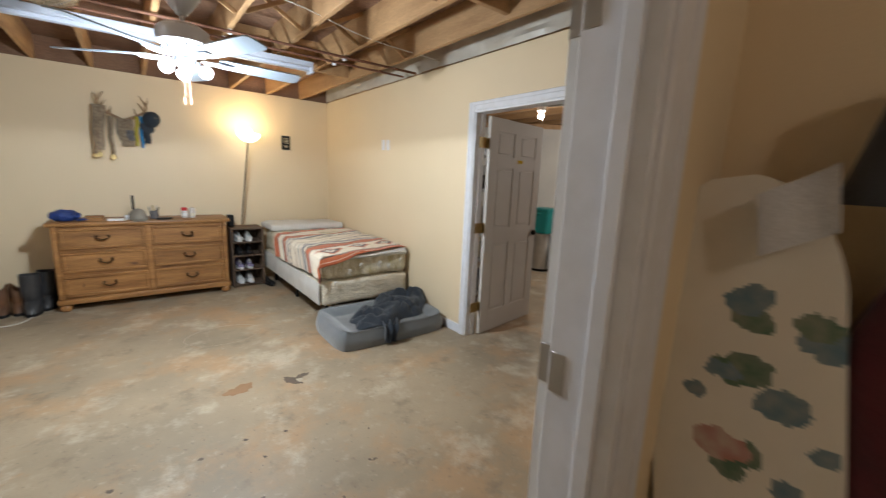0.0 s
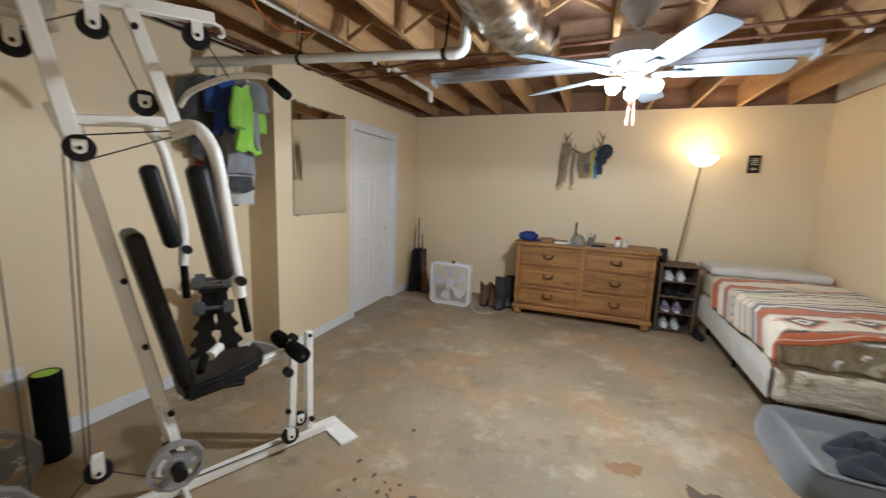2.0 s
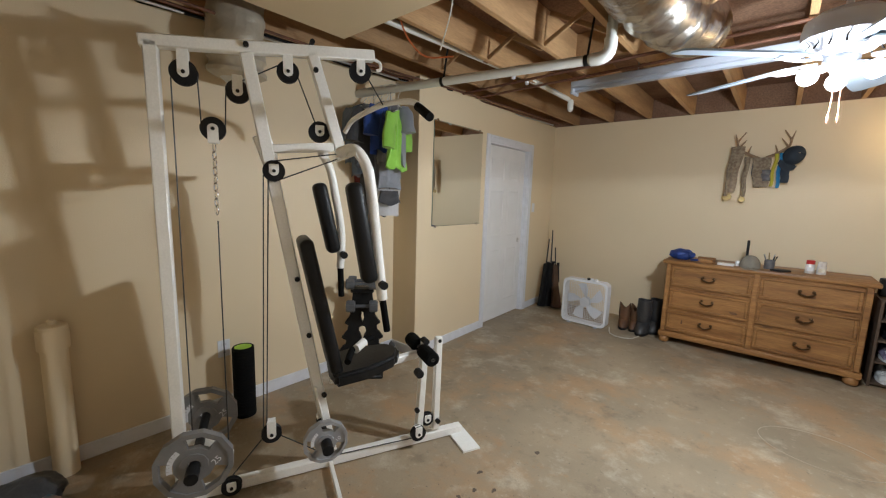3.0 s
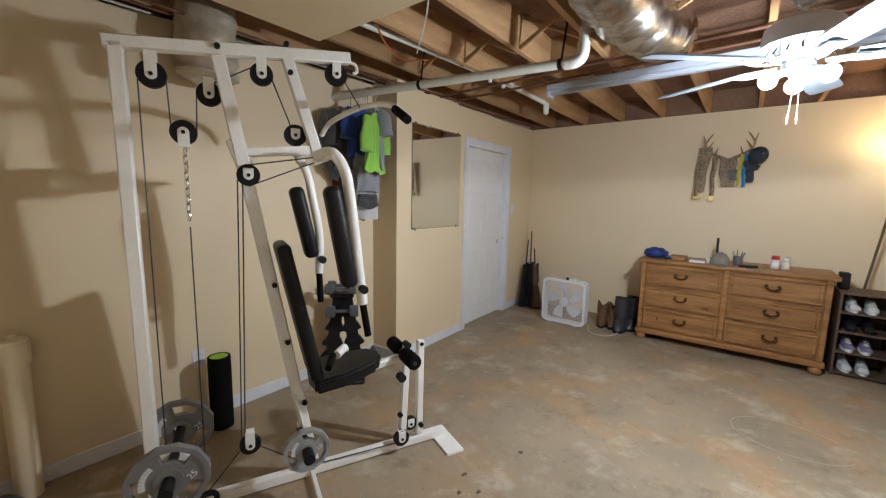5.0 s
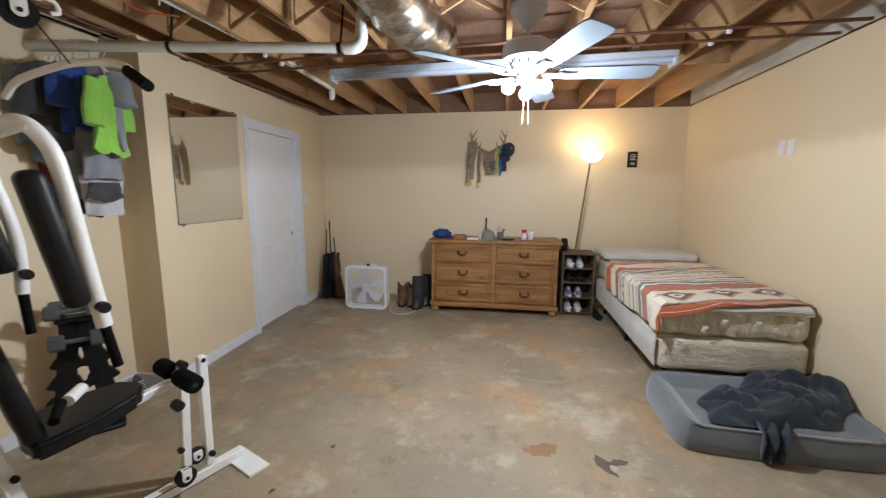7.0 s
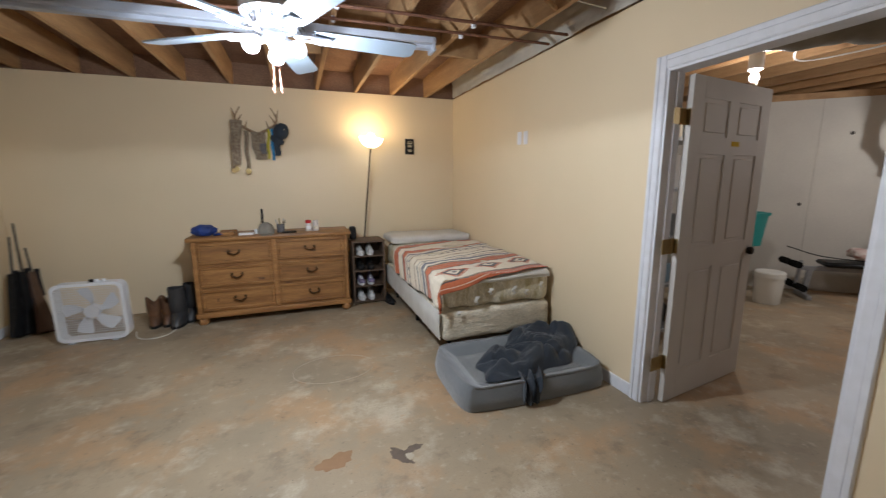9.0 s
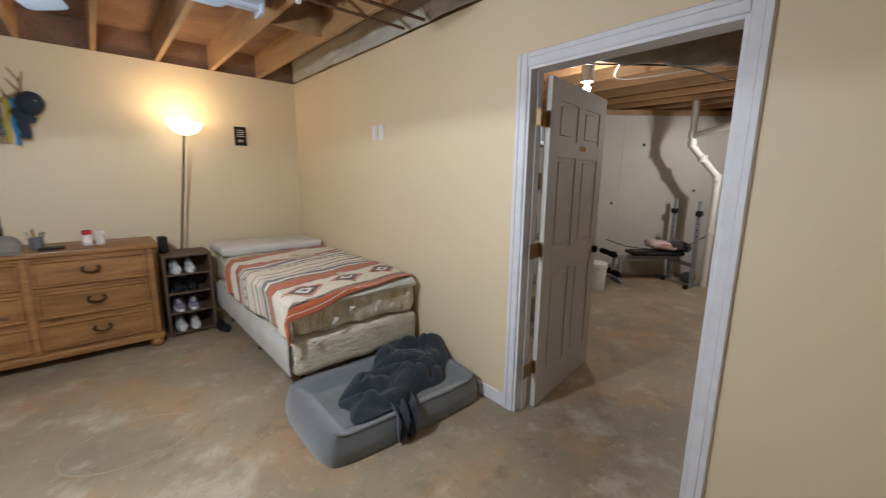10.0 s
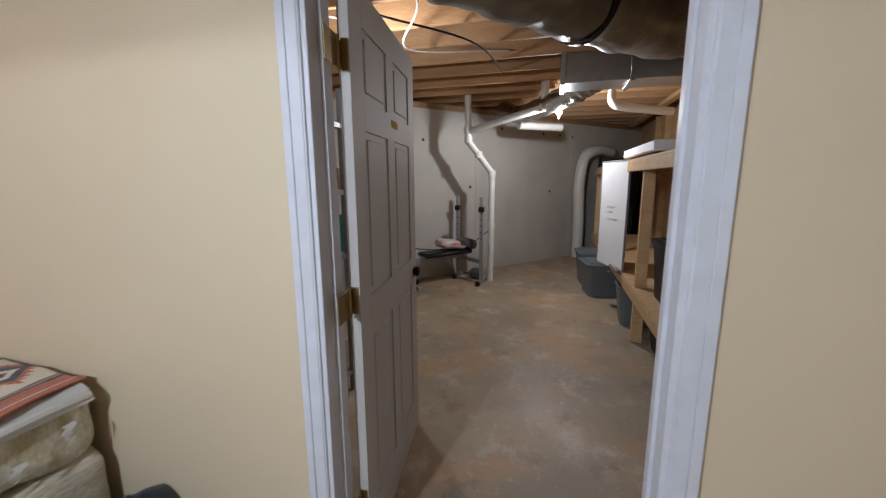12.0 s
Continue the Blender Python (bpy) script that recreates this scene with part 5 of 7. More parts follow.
for v in bm.verts:
    k = 1 + 0.16 * noise.noise(v.co * 2.3) + 0.07 * noise.noise(v.co * 6)
    v.co = Vector((v.co.x * 0.115 * k, v.co.y * 0.075 * k, max(-0.052, v.co.z * 0.058 * k)))
o = part("pouch", bm, BLUE)
o.location = (-0.53, 5.16, DT + 0.053)
tagged(o, "crumpled royal blue nylon pouch on the dresser", "pouch")
bm = bmesh.new()
tube(bm, ((-0.44, 5.12, DT + 0.012), (-0.37, 5.08, DT + 0.02), (-0.31, 5.11, DT + 0.012)), 0.012, 8, 6)
tagged(part("strap", bm, BLUE), "blue webbing strap on the dresser", "strap")
bm = bmesh.new()
box(bm, (-0.375, 5.07, DT), (-0.25, 5.15, DT + 0.035), 0.004)
box(bm, (-0.385, 5.15, DT), (-0.235, 5.19, DT + 0.05), 0.004)
tagged(part("wooden_box", bm, WOOD), "small brown wooden tray box on the dresser", "box")
bm = bmesh.new()
box(bm, (-0.21, 5.04, DT), (-0.075, 5.11, DT + 0.022), 0.004)
tagged(part("white_case", bm, PAPER), "flat white case lying on the dresser", "case")
cap("baseball_cap", pose(0.04, 5.12, DT + 0.003, 0, 0, 6), KHAKI, "grey canvas cap resting on the dresser")
bm = bmesh.new()
box(bm, (-0.003, 5.215, DT), (0.012, 5.235, DT + 0.10), 0.003)
box(bm, (-0.006, 5.213, DT + 0.10), (0.016, 5.237, DT + 0.25), 0.005)
tagged(part("hairbrush", bm, BLACK), "upright dark brush standing on the dresser", "brush")
bm = bmesh.new()
bmesh.ops.create_uvsphere(bm, u_segments=16, v_segments=10, radius=0.022, matrix=Matrix.Translation((-0.055, 5.14, DT + 0.03)))
rod(bm, (-0.055, 5.14, DT), (-0.055, 5.14, DT + 0.03), 0.015, seg=12)
tagged(part("white_cup", bm, PAPER), "small white rounded cup on the dresser", "cup")
jar = thing("pen_jar", "dark jar holding pens and tools on the dresser", "jar", (0.18, 5.17, DT))
bm = bmesh.new()
lathe(bm, ((0.036, 0.0), (0.04, 0.01), (0.038, 0.085), (0.034, 0.086), (0.032, 0.02)), 20)
part("jar", bm, PEWTER, jar)
for k in range(7):
    a = k * 0.9
    bm = bmesh.new()
    rod(bm, (0.012 * math.cos(a), 0.012 * math.sin(a), 0.02), (0.05 * math.cos(a), 0.045 * math.sin(a), 0.125 + 0.012 * (k % 3)), 0.0045, seg=6)
    part("pen", bm, (BLACK, STEEL, BRASS)[k % 3], jar)
bm = bmesh.new()
prism(bm, [(0.19, 5.05), (0.27, 5.03), (0.335, 5.07), (0.32, 5.12), (0.24, 5.13)], DT + 0.001, DT + 0.018)
tagged(part("wallet", bm, BLACK), "flat black wallet lying on the dresser", "wallet")
for x, c, h in ((0.46, RED, 0.115), (0.535, CLEAR, 0.11)):
    b = thing("pill_bottle", "small clear bottle with coloured cap on the dresser", "bottle", (x, 5.19, DT), group="bottles on the dresser")
    bm = bmesh.new()
    lathe(bm, ((0.030, 0.0), (0.033, 0.005), (0.033, h * 0.66), (0.026, h * 0.74)), 18)
    part("bottle", bm, CLEAR, b)
    bm = bmesh.new()
    lathe(bm, ((0.029, h * 0.73), (0.030, h * 0.75), (0.030, h), (0.026, h + 0.003)), 18)
    part("lid", bm, c, b)
    bm = bmesh.new()
    box(bm, (-0.022, -0.0345, h * 0.2), (0.022, -0.0325, h * 0.5))
    part("label_sticker", bm, PAPER if c is RED else TICKING, b)

# shoe rack
RACK = material("weathered_brown_board", (0.10, 0.062, 0.038), 0.65, second=(0.065, 0.04, 0.026), scale=8, amount=0.7, stretch=(1, 1, 4), fine=0.1, vary=0.15)
rack = thing("shoe_rack", "narrow dark wooden shoe shelf beside the dresser", "shelf", (1.095, 5.30, 0))
for x in (-0.185, 0.165):
    bm = bmesh.new()
    box(bm, (x, -0.17, 0), (x + 0.02, 0.17, 0.725), 0.002)
    part("side_panel", bm, RACK, rack)
for z in (0.02, 0.205, 0.385, 0.555, 0.725):
    bm = bmesh.new()
    box(bm, (-0.19 if z > 0.7 else -0.165, -0.175 if z > 0.7 else -0.168, z), (0.19 if z > 0.7 else 0.165, 0.17, z + 0.018), 0.002)
    part("shelf", bm, RACK, rack)
bm = bmesh.new()
box(bm, (-0.165, 0.155, 0.03), (0.165, 0.165, 0.72))
part("back_panel", bm, RACK, rack)


def shoe(x, y, z, mat, sole, label, turn=0.0):
    ob = thing("shoe", label, "shoe", (x, y, z), turn, group="shoes on the rack")
    bm = bmesh.new()

    def at(u, v):
        a = (u - 0.5) * math.pi * 1.24
        s = v
        wide = 0.036 * (1 - 0.18 * abs(s - 0.35)) * (1.0 if s < 0.88 else math.sqrt(max(0.02, 1 - ((s - 0.88) / 0.13) ** 2)))
        high = (0.042 + 0.045 * max(0, (s - 0.42) / 0.58) ** 0.8) * (1.0 if s > 0.12 else math.sqrt(max(0.03, s / 0.12)))
        return Vector((wide * math.sin(a), -0.13 + 0.25 * s, 0.022 + high * max(0, math.cos(a * 0.8)) ** 0.7))
    shell(bm, 14, 18, at, 0.003)
    part("upper", bm, mat, ob)
    bm = bmesh.new()
    prism(bm, [(0.038 * math.cos(a) * (1 if math.sin(a) > 0 else 1.05), -0.008 + 0.13 * math.sin(a)) for a in (k * math.pi / 10 for k in range(20))], 0.0, 0.026)
    part("sole", bm, sole, ob)
    bm = bmesh.new()
    for k in range(4):
        box(bm, (-0.018, -0.07 + 0.022 * k, 0.064 + 0.008 * k), (0.018, -0.063 + 0.022 * k, 0.070 + 0.008 * k), 0.002)
    part("laces", bm, BLACK if mat is BLACK else PAPER, ob)
    return ob


PURPLE = material("grey_purple_mesh", (0.13, 0.10, 0.20), 0.8, second=(0.30, 0.28, 0.36), scale=40, amount=0.7)
SNEAK = material("white_sneaker_leather", (0.60, 0.60, 0.60), 0.55, second=(0.48, 0.48, 0.48), scale=20, amount=0.5)
for z, mat, sole, lab in ((0.038, SNEAK, PAPER, "white running shoe on the shoe shelf"), (0.223, PURPLE, PAPER, "grey and purple running shoe on the shoe shelf"),
                          (0.403, BLACK, BLACK, "black shoe on the shoe shelf"), (0.573, SNEAK, PAPER, "white sneaker on the shoe shelf")):
    for x in (-0.085, 0.03):
        shoe(1.095 + x, 5.27, z, mat, sole, lab, 2 if x < 0 else -3)
shoe(1.31, 5.10, 0.0, BLACK, BLACK, "black shoe on the floor between shelf and bed", 10)
bm = bmesh.new()
box(bm, (0.915, 5.30, 0.743), (0.985, 5.40, 0.89), 0.008)
tagged(part("speaker", bm, BLACK), "small black speaker box on the shoe shelf", "speaker")

# floor lamp
lamp = thing("floor_lamp", "slim leaning torchiere floor lamp with lit frosted bowl", "floor lamp")
LB, LT = Vector((1.04, 5.55, 0.0)), Vector((1.215, 5.43, 1.82))
POLE = material("aged_bronze_pole", (0.13, 0.095, 0.06), 0.4, 0.6)
SHADE = material("lit_frosted_glass", (0.95, 0.85, 0.7), 0.4, glow=((1.0, 0.84, 0.56), 7.0))
bm = bmesh.new()
lathe(bm, ((0.13, 0.0), (0.13, 0.012), (0.10, 0.022), (0.02, 0.03), (0.012, 0.04)), 28, Matrix.Translation(LB))
part("base", bm, POLE, lamp)
bm = bmesh.new()
rod(bm, LB + Vector((0, 0, 0.02)), LT, 0.010, seg=14)
part("pole", bm, POLE, lamp)
tilt = (LT - LB).to_track_quat("Z", "Y").to_matrix().to_4x4()
bm = bmesh.new()
lathe(bm, ((0.018, -0.02), (0.06, -0.008), (0.10, 0.018), (0.128, 0.055), (0.138, 0.098), (0.134, 0.100), (0.122, 0.058), (0.095, 0.026), (0.055, 0.001), (0.018, -0.012)), 30, Matrix.Translation(LT) @ tilt)
sh = part("shade", bm, SHADE, lamp, "glowing frosted glass bowl")
bm = bmesh.new()
bmesh.ops.create_uvsphere(bm, u_segments=14, v_segments=10, radius=0.05, matrix=Matrix.Translation(LT + Vector((0.005, -0.004, 0.10))))
bu = part("bulb", bm, material("lit_warm_bulb", (1, 0.9, 0.7), 0.3, glow=((1.0, 0.78, 0.45), 30.0)), lamp)
bu.visible_shadow = False

# box fan
bf = thing("box_fan", "square white box fan standing on the floor", "fan", (-1.43, 4.97, 0), -2)
S = 0.265
FAN_PLASTIC = material("white_fan_plastic", (0.78, 0.79, 0.82), 0.4, second=(0.70, 0.71, 0.73), scale=8, amount=0.5)


def rounded(s, r, n=6):
    out = []
    for cx, cz, a0 in ((s - r, s - r, 0), (-s + r, s - r, 90), (-s + r, -s + r, 180), (s - r, -s + r, 270)):
        out += [(cx + r * math.cos(radians(a0 + 90 * k / n)), cz + r * math.sin(radians(a0 + 90 * k / n))) for k in range(n + 1)]
    return out


bm = bmesh.new()
o1, o2 = rounded(S, 0.06), rounded(S - 0.026, 0.045)
m = pose(0, 0, S + 0.012, 90, 0, 0)
rings = [[bm.verts.new(m @ Vector((x, z, d))) for x, z in o] for o, d in ((o1, -0.055), (o1, 0.055), (o2, 0.055), (o2, -0.055))]
n = len(o1)
for a in range(4):
    p, q = rings[a], rings[(a + 1) % 4]
    for k in range(n):
        bm.faces.new((p[k], p[(k + 1) % n], q[(k + 1) % n], q[k]))
part("housing", bm, FAN_PLASTIC, bf)
bm = bmesh.new()
for k in range(-11, 12):
    x = k * 0.0205
    tube(bm, ((x, -0.048, 0.035), (x, -0.052, 0.51)), 0.0022, 4, 1)
for k in range(-11, 12):
    z = S + 0.012 + k * 0.0205
    tube(bm, ((-0.237, -0.05, z), (0.237, -0.05, z)), 0.0020, 4, 1)
tagged(part("grille", bm, FAN_PLASTIC, bf, "fine white wire grille"), kind="stuff")
FANGREY = material("translucent_grey_blade", (0.68, 0.70, 0.74), 0.35)
for k in range(5):
    bm = bmesh.new()
    a0 = math.radians(90 + 72 * k)

    def at(u, v):
        r = 0.055 + 0.165 * v
        a = a0 + (u - 0.5) * (0.48 + 0.18 * math.sin(v * 3.0)) + 0.25 * v
        return Vector((r * math.cos(a), 0.02 * (u - 0.5) * 2, S + 0.012 + r * math.sin(a)))
    shell(bm, 8, 8, at, 0.003)
    part("blade", bm, FANGREY, bf)
bm = bmesh.new()
rod(bm, (0, -0.035, S + 0.012), (0, 0.03, S + 0.012), 0.058, seg=24)
part("hub", bm, FAN_PLASTIC, bf)
for x, mat in ((0.02, BLACK), (0.06, FAN_PLASTIC), (0.11, FAN_PLASTIC)):
    bm = bmesh.new()
    rod(bm, (x, 0, 2 * S + 0.01), (x, 0, 2 * S + 0.035), 0.018, seg=14)
    part("knob", bm, mat, bf)
for x in (-0.16, 0.16):
    bm = bmesh.new()
    box(bm, (x - 0.02, -0.08, 0), (x + 0.02, 0.08, 0.014), 0.004)
    part("foot", bm, FAN_MUTED, bf)
bm = bmesh.new()
tube(bm, ((-1.12, 4.92, 0.05), (-1.09, 4.86, 0.006), (-0.98, 4.80, 0.005), (-0.86, 4.86, 0.005), (-0.80, 5.1, 0.005)), 0.0045, 6, 8)
tagged(part("power_cord", bm, CABLE_W), "white fan power cord on the floor", "cord")

# boots
TAN_BOOT = material("brown_boot_leather", (0.16, 0.075, 0.035), 0.55, second=(0.07, 0.035, 0.02), scale=10, amount=0.8)
RUBBER = material("black_rubber_boot", (0.03, 0.03, 0.033), 0.4, second=(0.06, 0.06, 0.06), scale=9, amount=0.6)


def boot(x, y, h, r, mat, label, notch):
    ob = thing("boot", label, "boot", (x, y, 0), random.Random(int(x * 100)).uniform(-12, 12), group="boots by the dresser")
    bm = bmesh.new()

    def at(u, v):
        a = 2 * math.pi * u
        z = 0.02 + (h - 0.02) * v
        rr = r * (1.0 + 0.12 * math.sin(v * 2.6) - 0.10 * math.exp(-((v - 0.3) / 0.12) ** 2))
        toe = max(0.0, 1 - v / 0.30) ** 0.6
        yy = rr * math.sin(a) * (1 + (1.6 * toe if math.sin(a) < 0 else 0.1 * toe))
        dip = notch * abs(math.cos(a)) * v ** 6
        return Vector((rr * math.cos(a), yy, z - notch * v ** 6 + dip))
    shell(bm, 28, 20, at, 0.004)
    bmesh.ops.remove_doubles(bm, verts=bm.verts[:], dist=0.0003)
    part("shaft", bm, mat, ob)
    bm = bmesh.new()
    prism(bm, [(r * 1.02 * math.cos(a), r * (1.05 * math.sin(a) if math.sin(a) > 0 else 2.62 * math.sin(a))) for a in (k * math.pi / 10 for k in range(20))], 0, 0.028)
    part("sole", bm, BLACK, ob)
    return ob


boot(-1.05, 5.22, 0.30, 0.056, TAN_BOOT, "brown leather western boot standing by the fan", 0.085)
boot(-0.925, 5.23, 0.30, 0.056, TAN_BOOT, "brown leather western boot standing by the fan", 0.085)
boot(-0.83, 5.17, 0.385, 0.070, RUBBER, "tall black rubber boot beside the dresser", 0.01)
boot(-0.735, 5.33, 0.380, 0.070, RUBBER, "tall black rubber boot beside the dresser", 0.01)

# long guns in the corner
WALNUT = material("walnut_stock", (0.09, 0.042, 0.02), 0.5, second=(0.05, 0.025, 0.014), scale=12, amount=0.7)
GUNMETAL = material("blued_steel", (0.03, 0.03, 0.033), 0.4, 0.7)


def rifle(base, top, turn, mat, label):
    b, t = Vector(base), Vector(top)
    ob = new("rifle")
    q = (t - b).to_track_quat("Z", "Y").to_matrix().to_4x4()
    ob.matrix_basis = Matrix.Translation(b) @ q @ pose(0, 0, 0, 0, 0, turn)
    ob.empty_display_size = 0.1
    tagged(ob, label, "rifle", "rifles in the corner")
    L = (t - b).length
    bm = bmesh.new()
    prism(bm, [(-0.075, 0.0), (0.075, 0.01), (0.05, 0.18), (0.042, 0.33), (0.034, 0.60), (-0.018, 0.60), (-0.018, 0.36), (-0.04, 0.30)], -0.026, 0.026, pose(0, 0, 0, 90, 0, 0))
    bmesh.ops.bevel(bm, geom=bm.edges[:], offset=0.007, segments=2, affect="EDGES")
    part("stock", bm, mat, ob)
    bm = bmesh.new()
    rod(bm, (0, 0, 0.5), (0, 0, L), 0.010, 0.008, seg=10)
    part("barrel", bm, GUNMETAL, ob)
    bm = bmesh.new()
    box(bm, (-0.02, -0.016, 0.34), (0.016, 0.016, 0.52), 0.004)
    part("receiver", bm, GUNMETAL, ob)
    bm = bmesh.new()
    rod(bm, (-0.042, 0, 0.36), (-0.042, 0, 0.60), 0.015, seg=12)
    rod(bm, (-0.042, 0, 0.57), (-0.042, 0, 0.63), 0.015, 0.021, seg=12)
    box(bm, (-0.04, -0.006, 0.42), (-0.01, 0.006, 0.44))
    part("scope", bm, BLACK, ob)
    bm = bmesh.new()
    tube(bm, ((0.035, 0, 0.36), (0.05, 0, 0.34), (0.045, 0, 0.29), (0.028, 0, 0.30)), 0.003, 6, 4)
    part("trigger_guard", bm, GUNMETAL, ob)


rifle((-2.07, 5.36, 0.0), (-2.17, 5.55, 1.04), 40, BLACK, "dark scoped rifle leaning in the corner")
rifle((-1.96, 5.35, 0.0), (-2.12, 5.56, 0.80), 20, WALNUT, "brown-stocked rifle leaning in the corner")
rifle((-2.14, 5.28, 0.0), (-2.19, 5.50, 0.92), 70, BLACK, "black rifle leaning in the corner")

# ---- alcove: clothes, dumbbells, roller ----
def cloth(name, c, c2):
    return material(name, c, 0.92, second=c2, scale=9, amount=0.6, fine=0.12, fine_scale=260, bump=0.35, bump_scale=45, sheen=0.2)


LIME = cloth("lime_green_cotton", (0.27, 0.56, 0.08), (0.21, 0.46, 0.05))
GREY_T = cloth("heather_grey_cotton", (0.20, 0.21, 0.24), (0.27, 0.28, 0.31))
BLUE_T = cloth("blue_cotton", (0.02, 0.06, 0.28), (0.015, 0.04, 0.18))
CHAR_T = cloth("charcoal_cotton", (0.04, 0.04, 0.045), (0.07, 0.07, 0.075))
DENIM = cloth("slate_blue_shirt", (0.10, 0.14, 0.20), (0.18, 0.21, 0.26))
RED_T = cloth("dark_red_cotton", (0.20, 0.02, 0.015), (0.12, 0.012, 0.01))
PALE_BLUE = cloth("pale_blue_cotton", (0.24, 0.30, 0.38), (0.30, 0.35, 0.42))
WHITE_T = cloth("white_cotton", (0.55, 0.55, 0.56), (0.46, 0.46, 0.48))


def shirt(s, mat, w, h, drop, label, sleeves=0.22, turn=0.0, thick=0.022):
    """A top on a hanger at the share s along the pipe, its width across the pipe."""
    p = PA.lerp(PB, s)
    ob = thing("hanging_shirt", label, "shirt", (p.x, p.y, p.z - 0.028), turn + 9, group="clothes on the pipe")
    sd = s * 90
    bm = bmesh.new()

    def at(u, v):
        a = 2 * math.pi * u
        z = -drop - h * v
        half = w * (0.17 + 0.33 * min(1, v / 0.17) ** 0.8) * (1 + 0.05 * math.sin(5 * v + sd))
        if v > 0.25:
            half *= 0.94 + 0.05 * v + 0.05 * math.sin(4 * v + 2 * sd)
        dep = thick * (0.5 + 0.9 * min(1, v * 2)) * (1 + 0.5 * noise.noise(Vector((u * 5, v * 3, sd))))
        return Vector((dep * math.sin(a) + 0.012 * noise.noise(Vector((u * 3, v * 4, sd + 5))) + 0.011 * min(1, v * 3) * math.sin(15 * math.cos(a) * (1 - 0.3 * v) + sd), half * math.cos(a), z - 0.10 * abs(math.cos(a)) * max(0, 0.2 - v) - 0.05 * v ** 4 * noise.noise(Vector((math.cos(a) * 2.5, math.sin(a), sd)))))
    shell(bm, 36, 24, at)
    bmesh.ops.remove_doubles(bm, verts=bm.verts[:], dist=0.0004)
    part("body", bm, mat, ob)
    for sy in (-1, 1):
        bm = bmesh.new()
        y0 = w * 0.40 * sy
        tube(bm, ((0, y0 * 0.85, -drop - 0.06), (0.005, y0 * 1.15, -drop - 0.10 - sleeves * 0.3), (0.01, y0 * 1.28, -drop - 0.12 - sleeves)), 0.05, 14, 5, lambda q: 0.060 + 0.012 * q + 0.006 * math.sin(q * 9 + sd))
        for v in bm.verts:
            v.co.x *= 0.5
        part("sleeve", bm, mat, ob)
    bm = bmesh.new()
    tube(bm, ((0, 0, -drop - 0.01), (0, 0, -0.03), (0, 0.025, 0.0), (0, 0.02, 0.055), (0, -0.025, 0.06), (0, -0.035, 0.03)), 0.0025, 6, 5)
    tube(bm, ((0, -w * 0.36, -drop - 0.055), (0, 0, -drop - 0.005), (0, w * 0.36, -drop - 0.055)), 0.007, 6, 3)
    part("hanger", bm, PAPER, ob, "white plastic hanger")
    return ob


SH = ((0.02, RED_T, 0.34, 0.66, 0.10, "dark red shirt hanging on the pipe"), (0.04, DENIM, 0.40, 0.50, 0.05, "slate blue shirt hanging on the pipe"), (0.06, PALE_BLUE, 0.36, 0.46, 0.06, "pale blue shirt hanging on the pipe"),
      (0.08, GREY_T, 0.34, 0.56, 0.06, "grey T-shirt hanging on the pipe"), (0.10, DENIM, 0.34, 0.54, 0.07, "blue-grey shirt hanging on the pipe"), (0.13, CHAR_T, 0.42, 0.48, 0.08, "charcoal shirt hanging on the pipe"),
      (0.15, GREY_T, 0.30, 0.58, 0.05, "heather grey T-shirt hanging on the pipe"), (0.17, BLUE_T, 0.28, 0.40, 0.06, "blue shirt hanging on the pipe"), (0.225, LIME, 0.27, 0.45, 0.13, "lime green T-shirt hanging on the pipe"),
      (0.19, GREY_T, 0.24, 0.50, 0.06, "faded grey T-shirt hanging on the pipe"))
for k, (s, mat, w, h, d, lab) in enumerate(SH):
    shirt(s, mat, w, h, d, lab, 0.12 + 0.03 * (k % 3), (-70, -62, -50, -58, -40, -22, -52, -20, 8, -66)[k])
for k, (s, mat, h, dz) in enumerate(((0.09, CHAR_T, 0.36, 0.58), (0.12, GREY_T, 0.28, 0.56), (0.15, WHITE_T, 0.24, 0.70), (0.18, GREY_T, 0.20, 0.52), (0.17, CHAR_T, 0.10, 0.74))):
    p = PA.lerp(PB, s)
    bm = bmesh.new()
    shell(bm, 24, 16, lambda u, v: Vector((0.02 * math.sin(6.283 * u) * (1 + 0.6 * noise.noise(Vector((u * 4, v * 3, k)))) + 0.015 * noise.noise(Vector((u * 9, v * 2, k + 3))), (0.095 + 0.012 * v + 0.012 * math.sin(3 * v + k)) * math.cos(6.283 * u), -dz - h * v - 0.03 * noise.noise(Vector((u * 6, 0, k))) * v)))
    bmesh.ops.remove_doubles(bm, verts=bm.verts[:], dist=0.0004)
    tube(bm, ((0, 0, 0.03), (0, 0, -dz + 0.01)), 0.002, 5, 1)
    o = part("hanging_shorts", bm, mat)
    o.matrix_basis = pose(p.x + 0.02, p.y - 0.01 + 0.02 * (k % 3), p.z - 0.03, 0, 0, -44 + 9 * k)
    tagged(o, "folded shorts hanging below the shirts", "shorts", "clothes on the pipe")

db = thing("dumbbell_rack", "black plastic dumbbell tower rack", "dumbbell rack", (-2.27, 2.34, 0), 48)
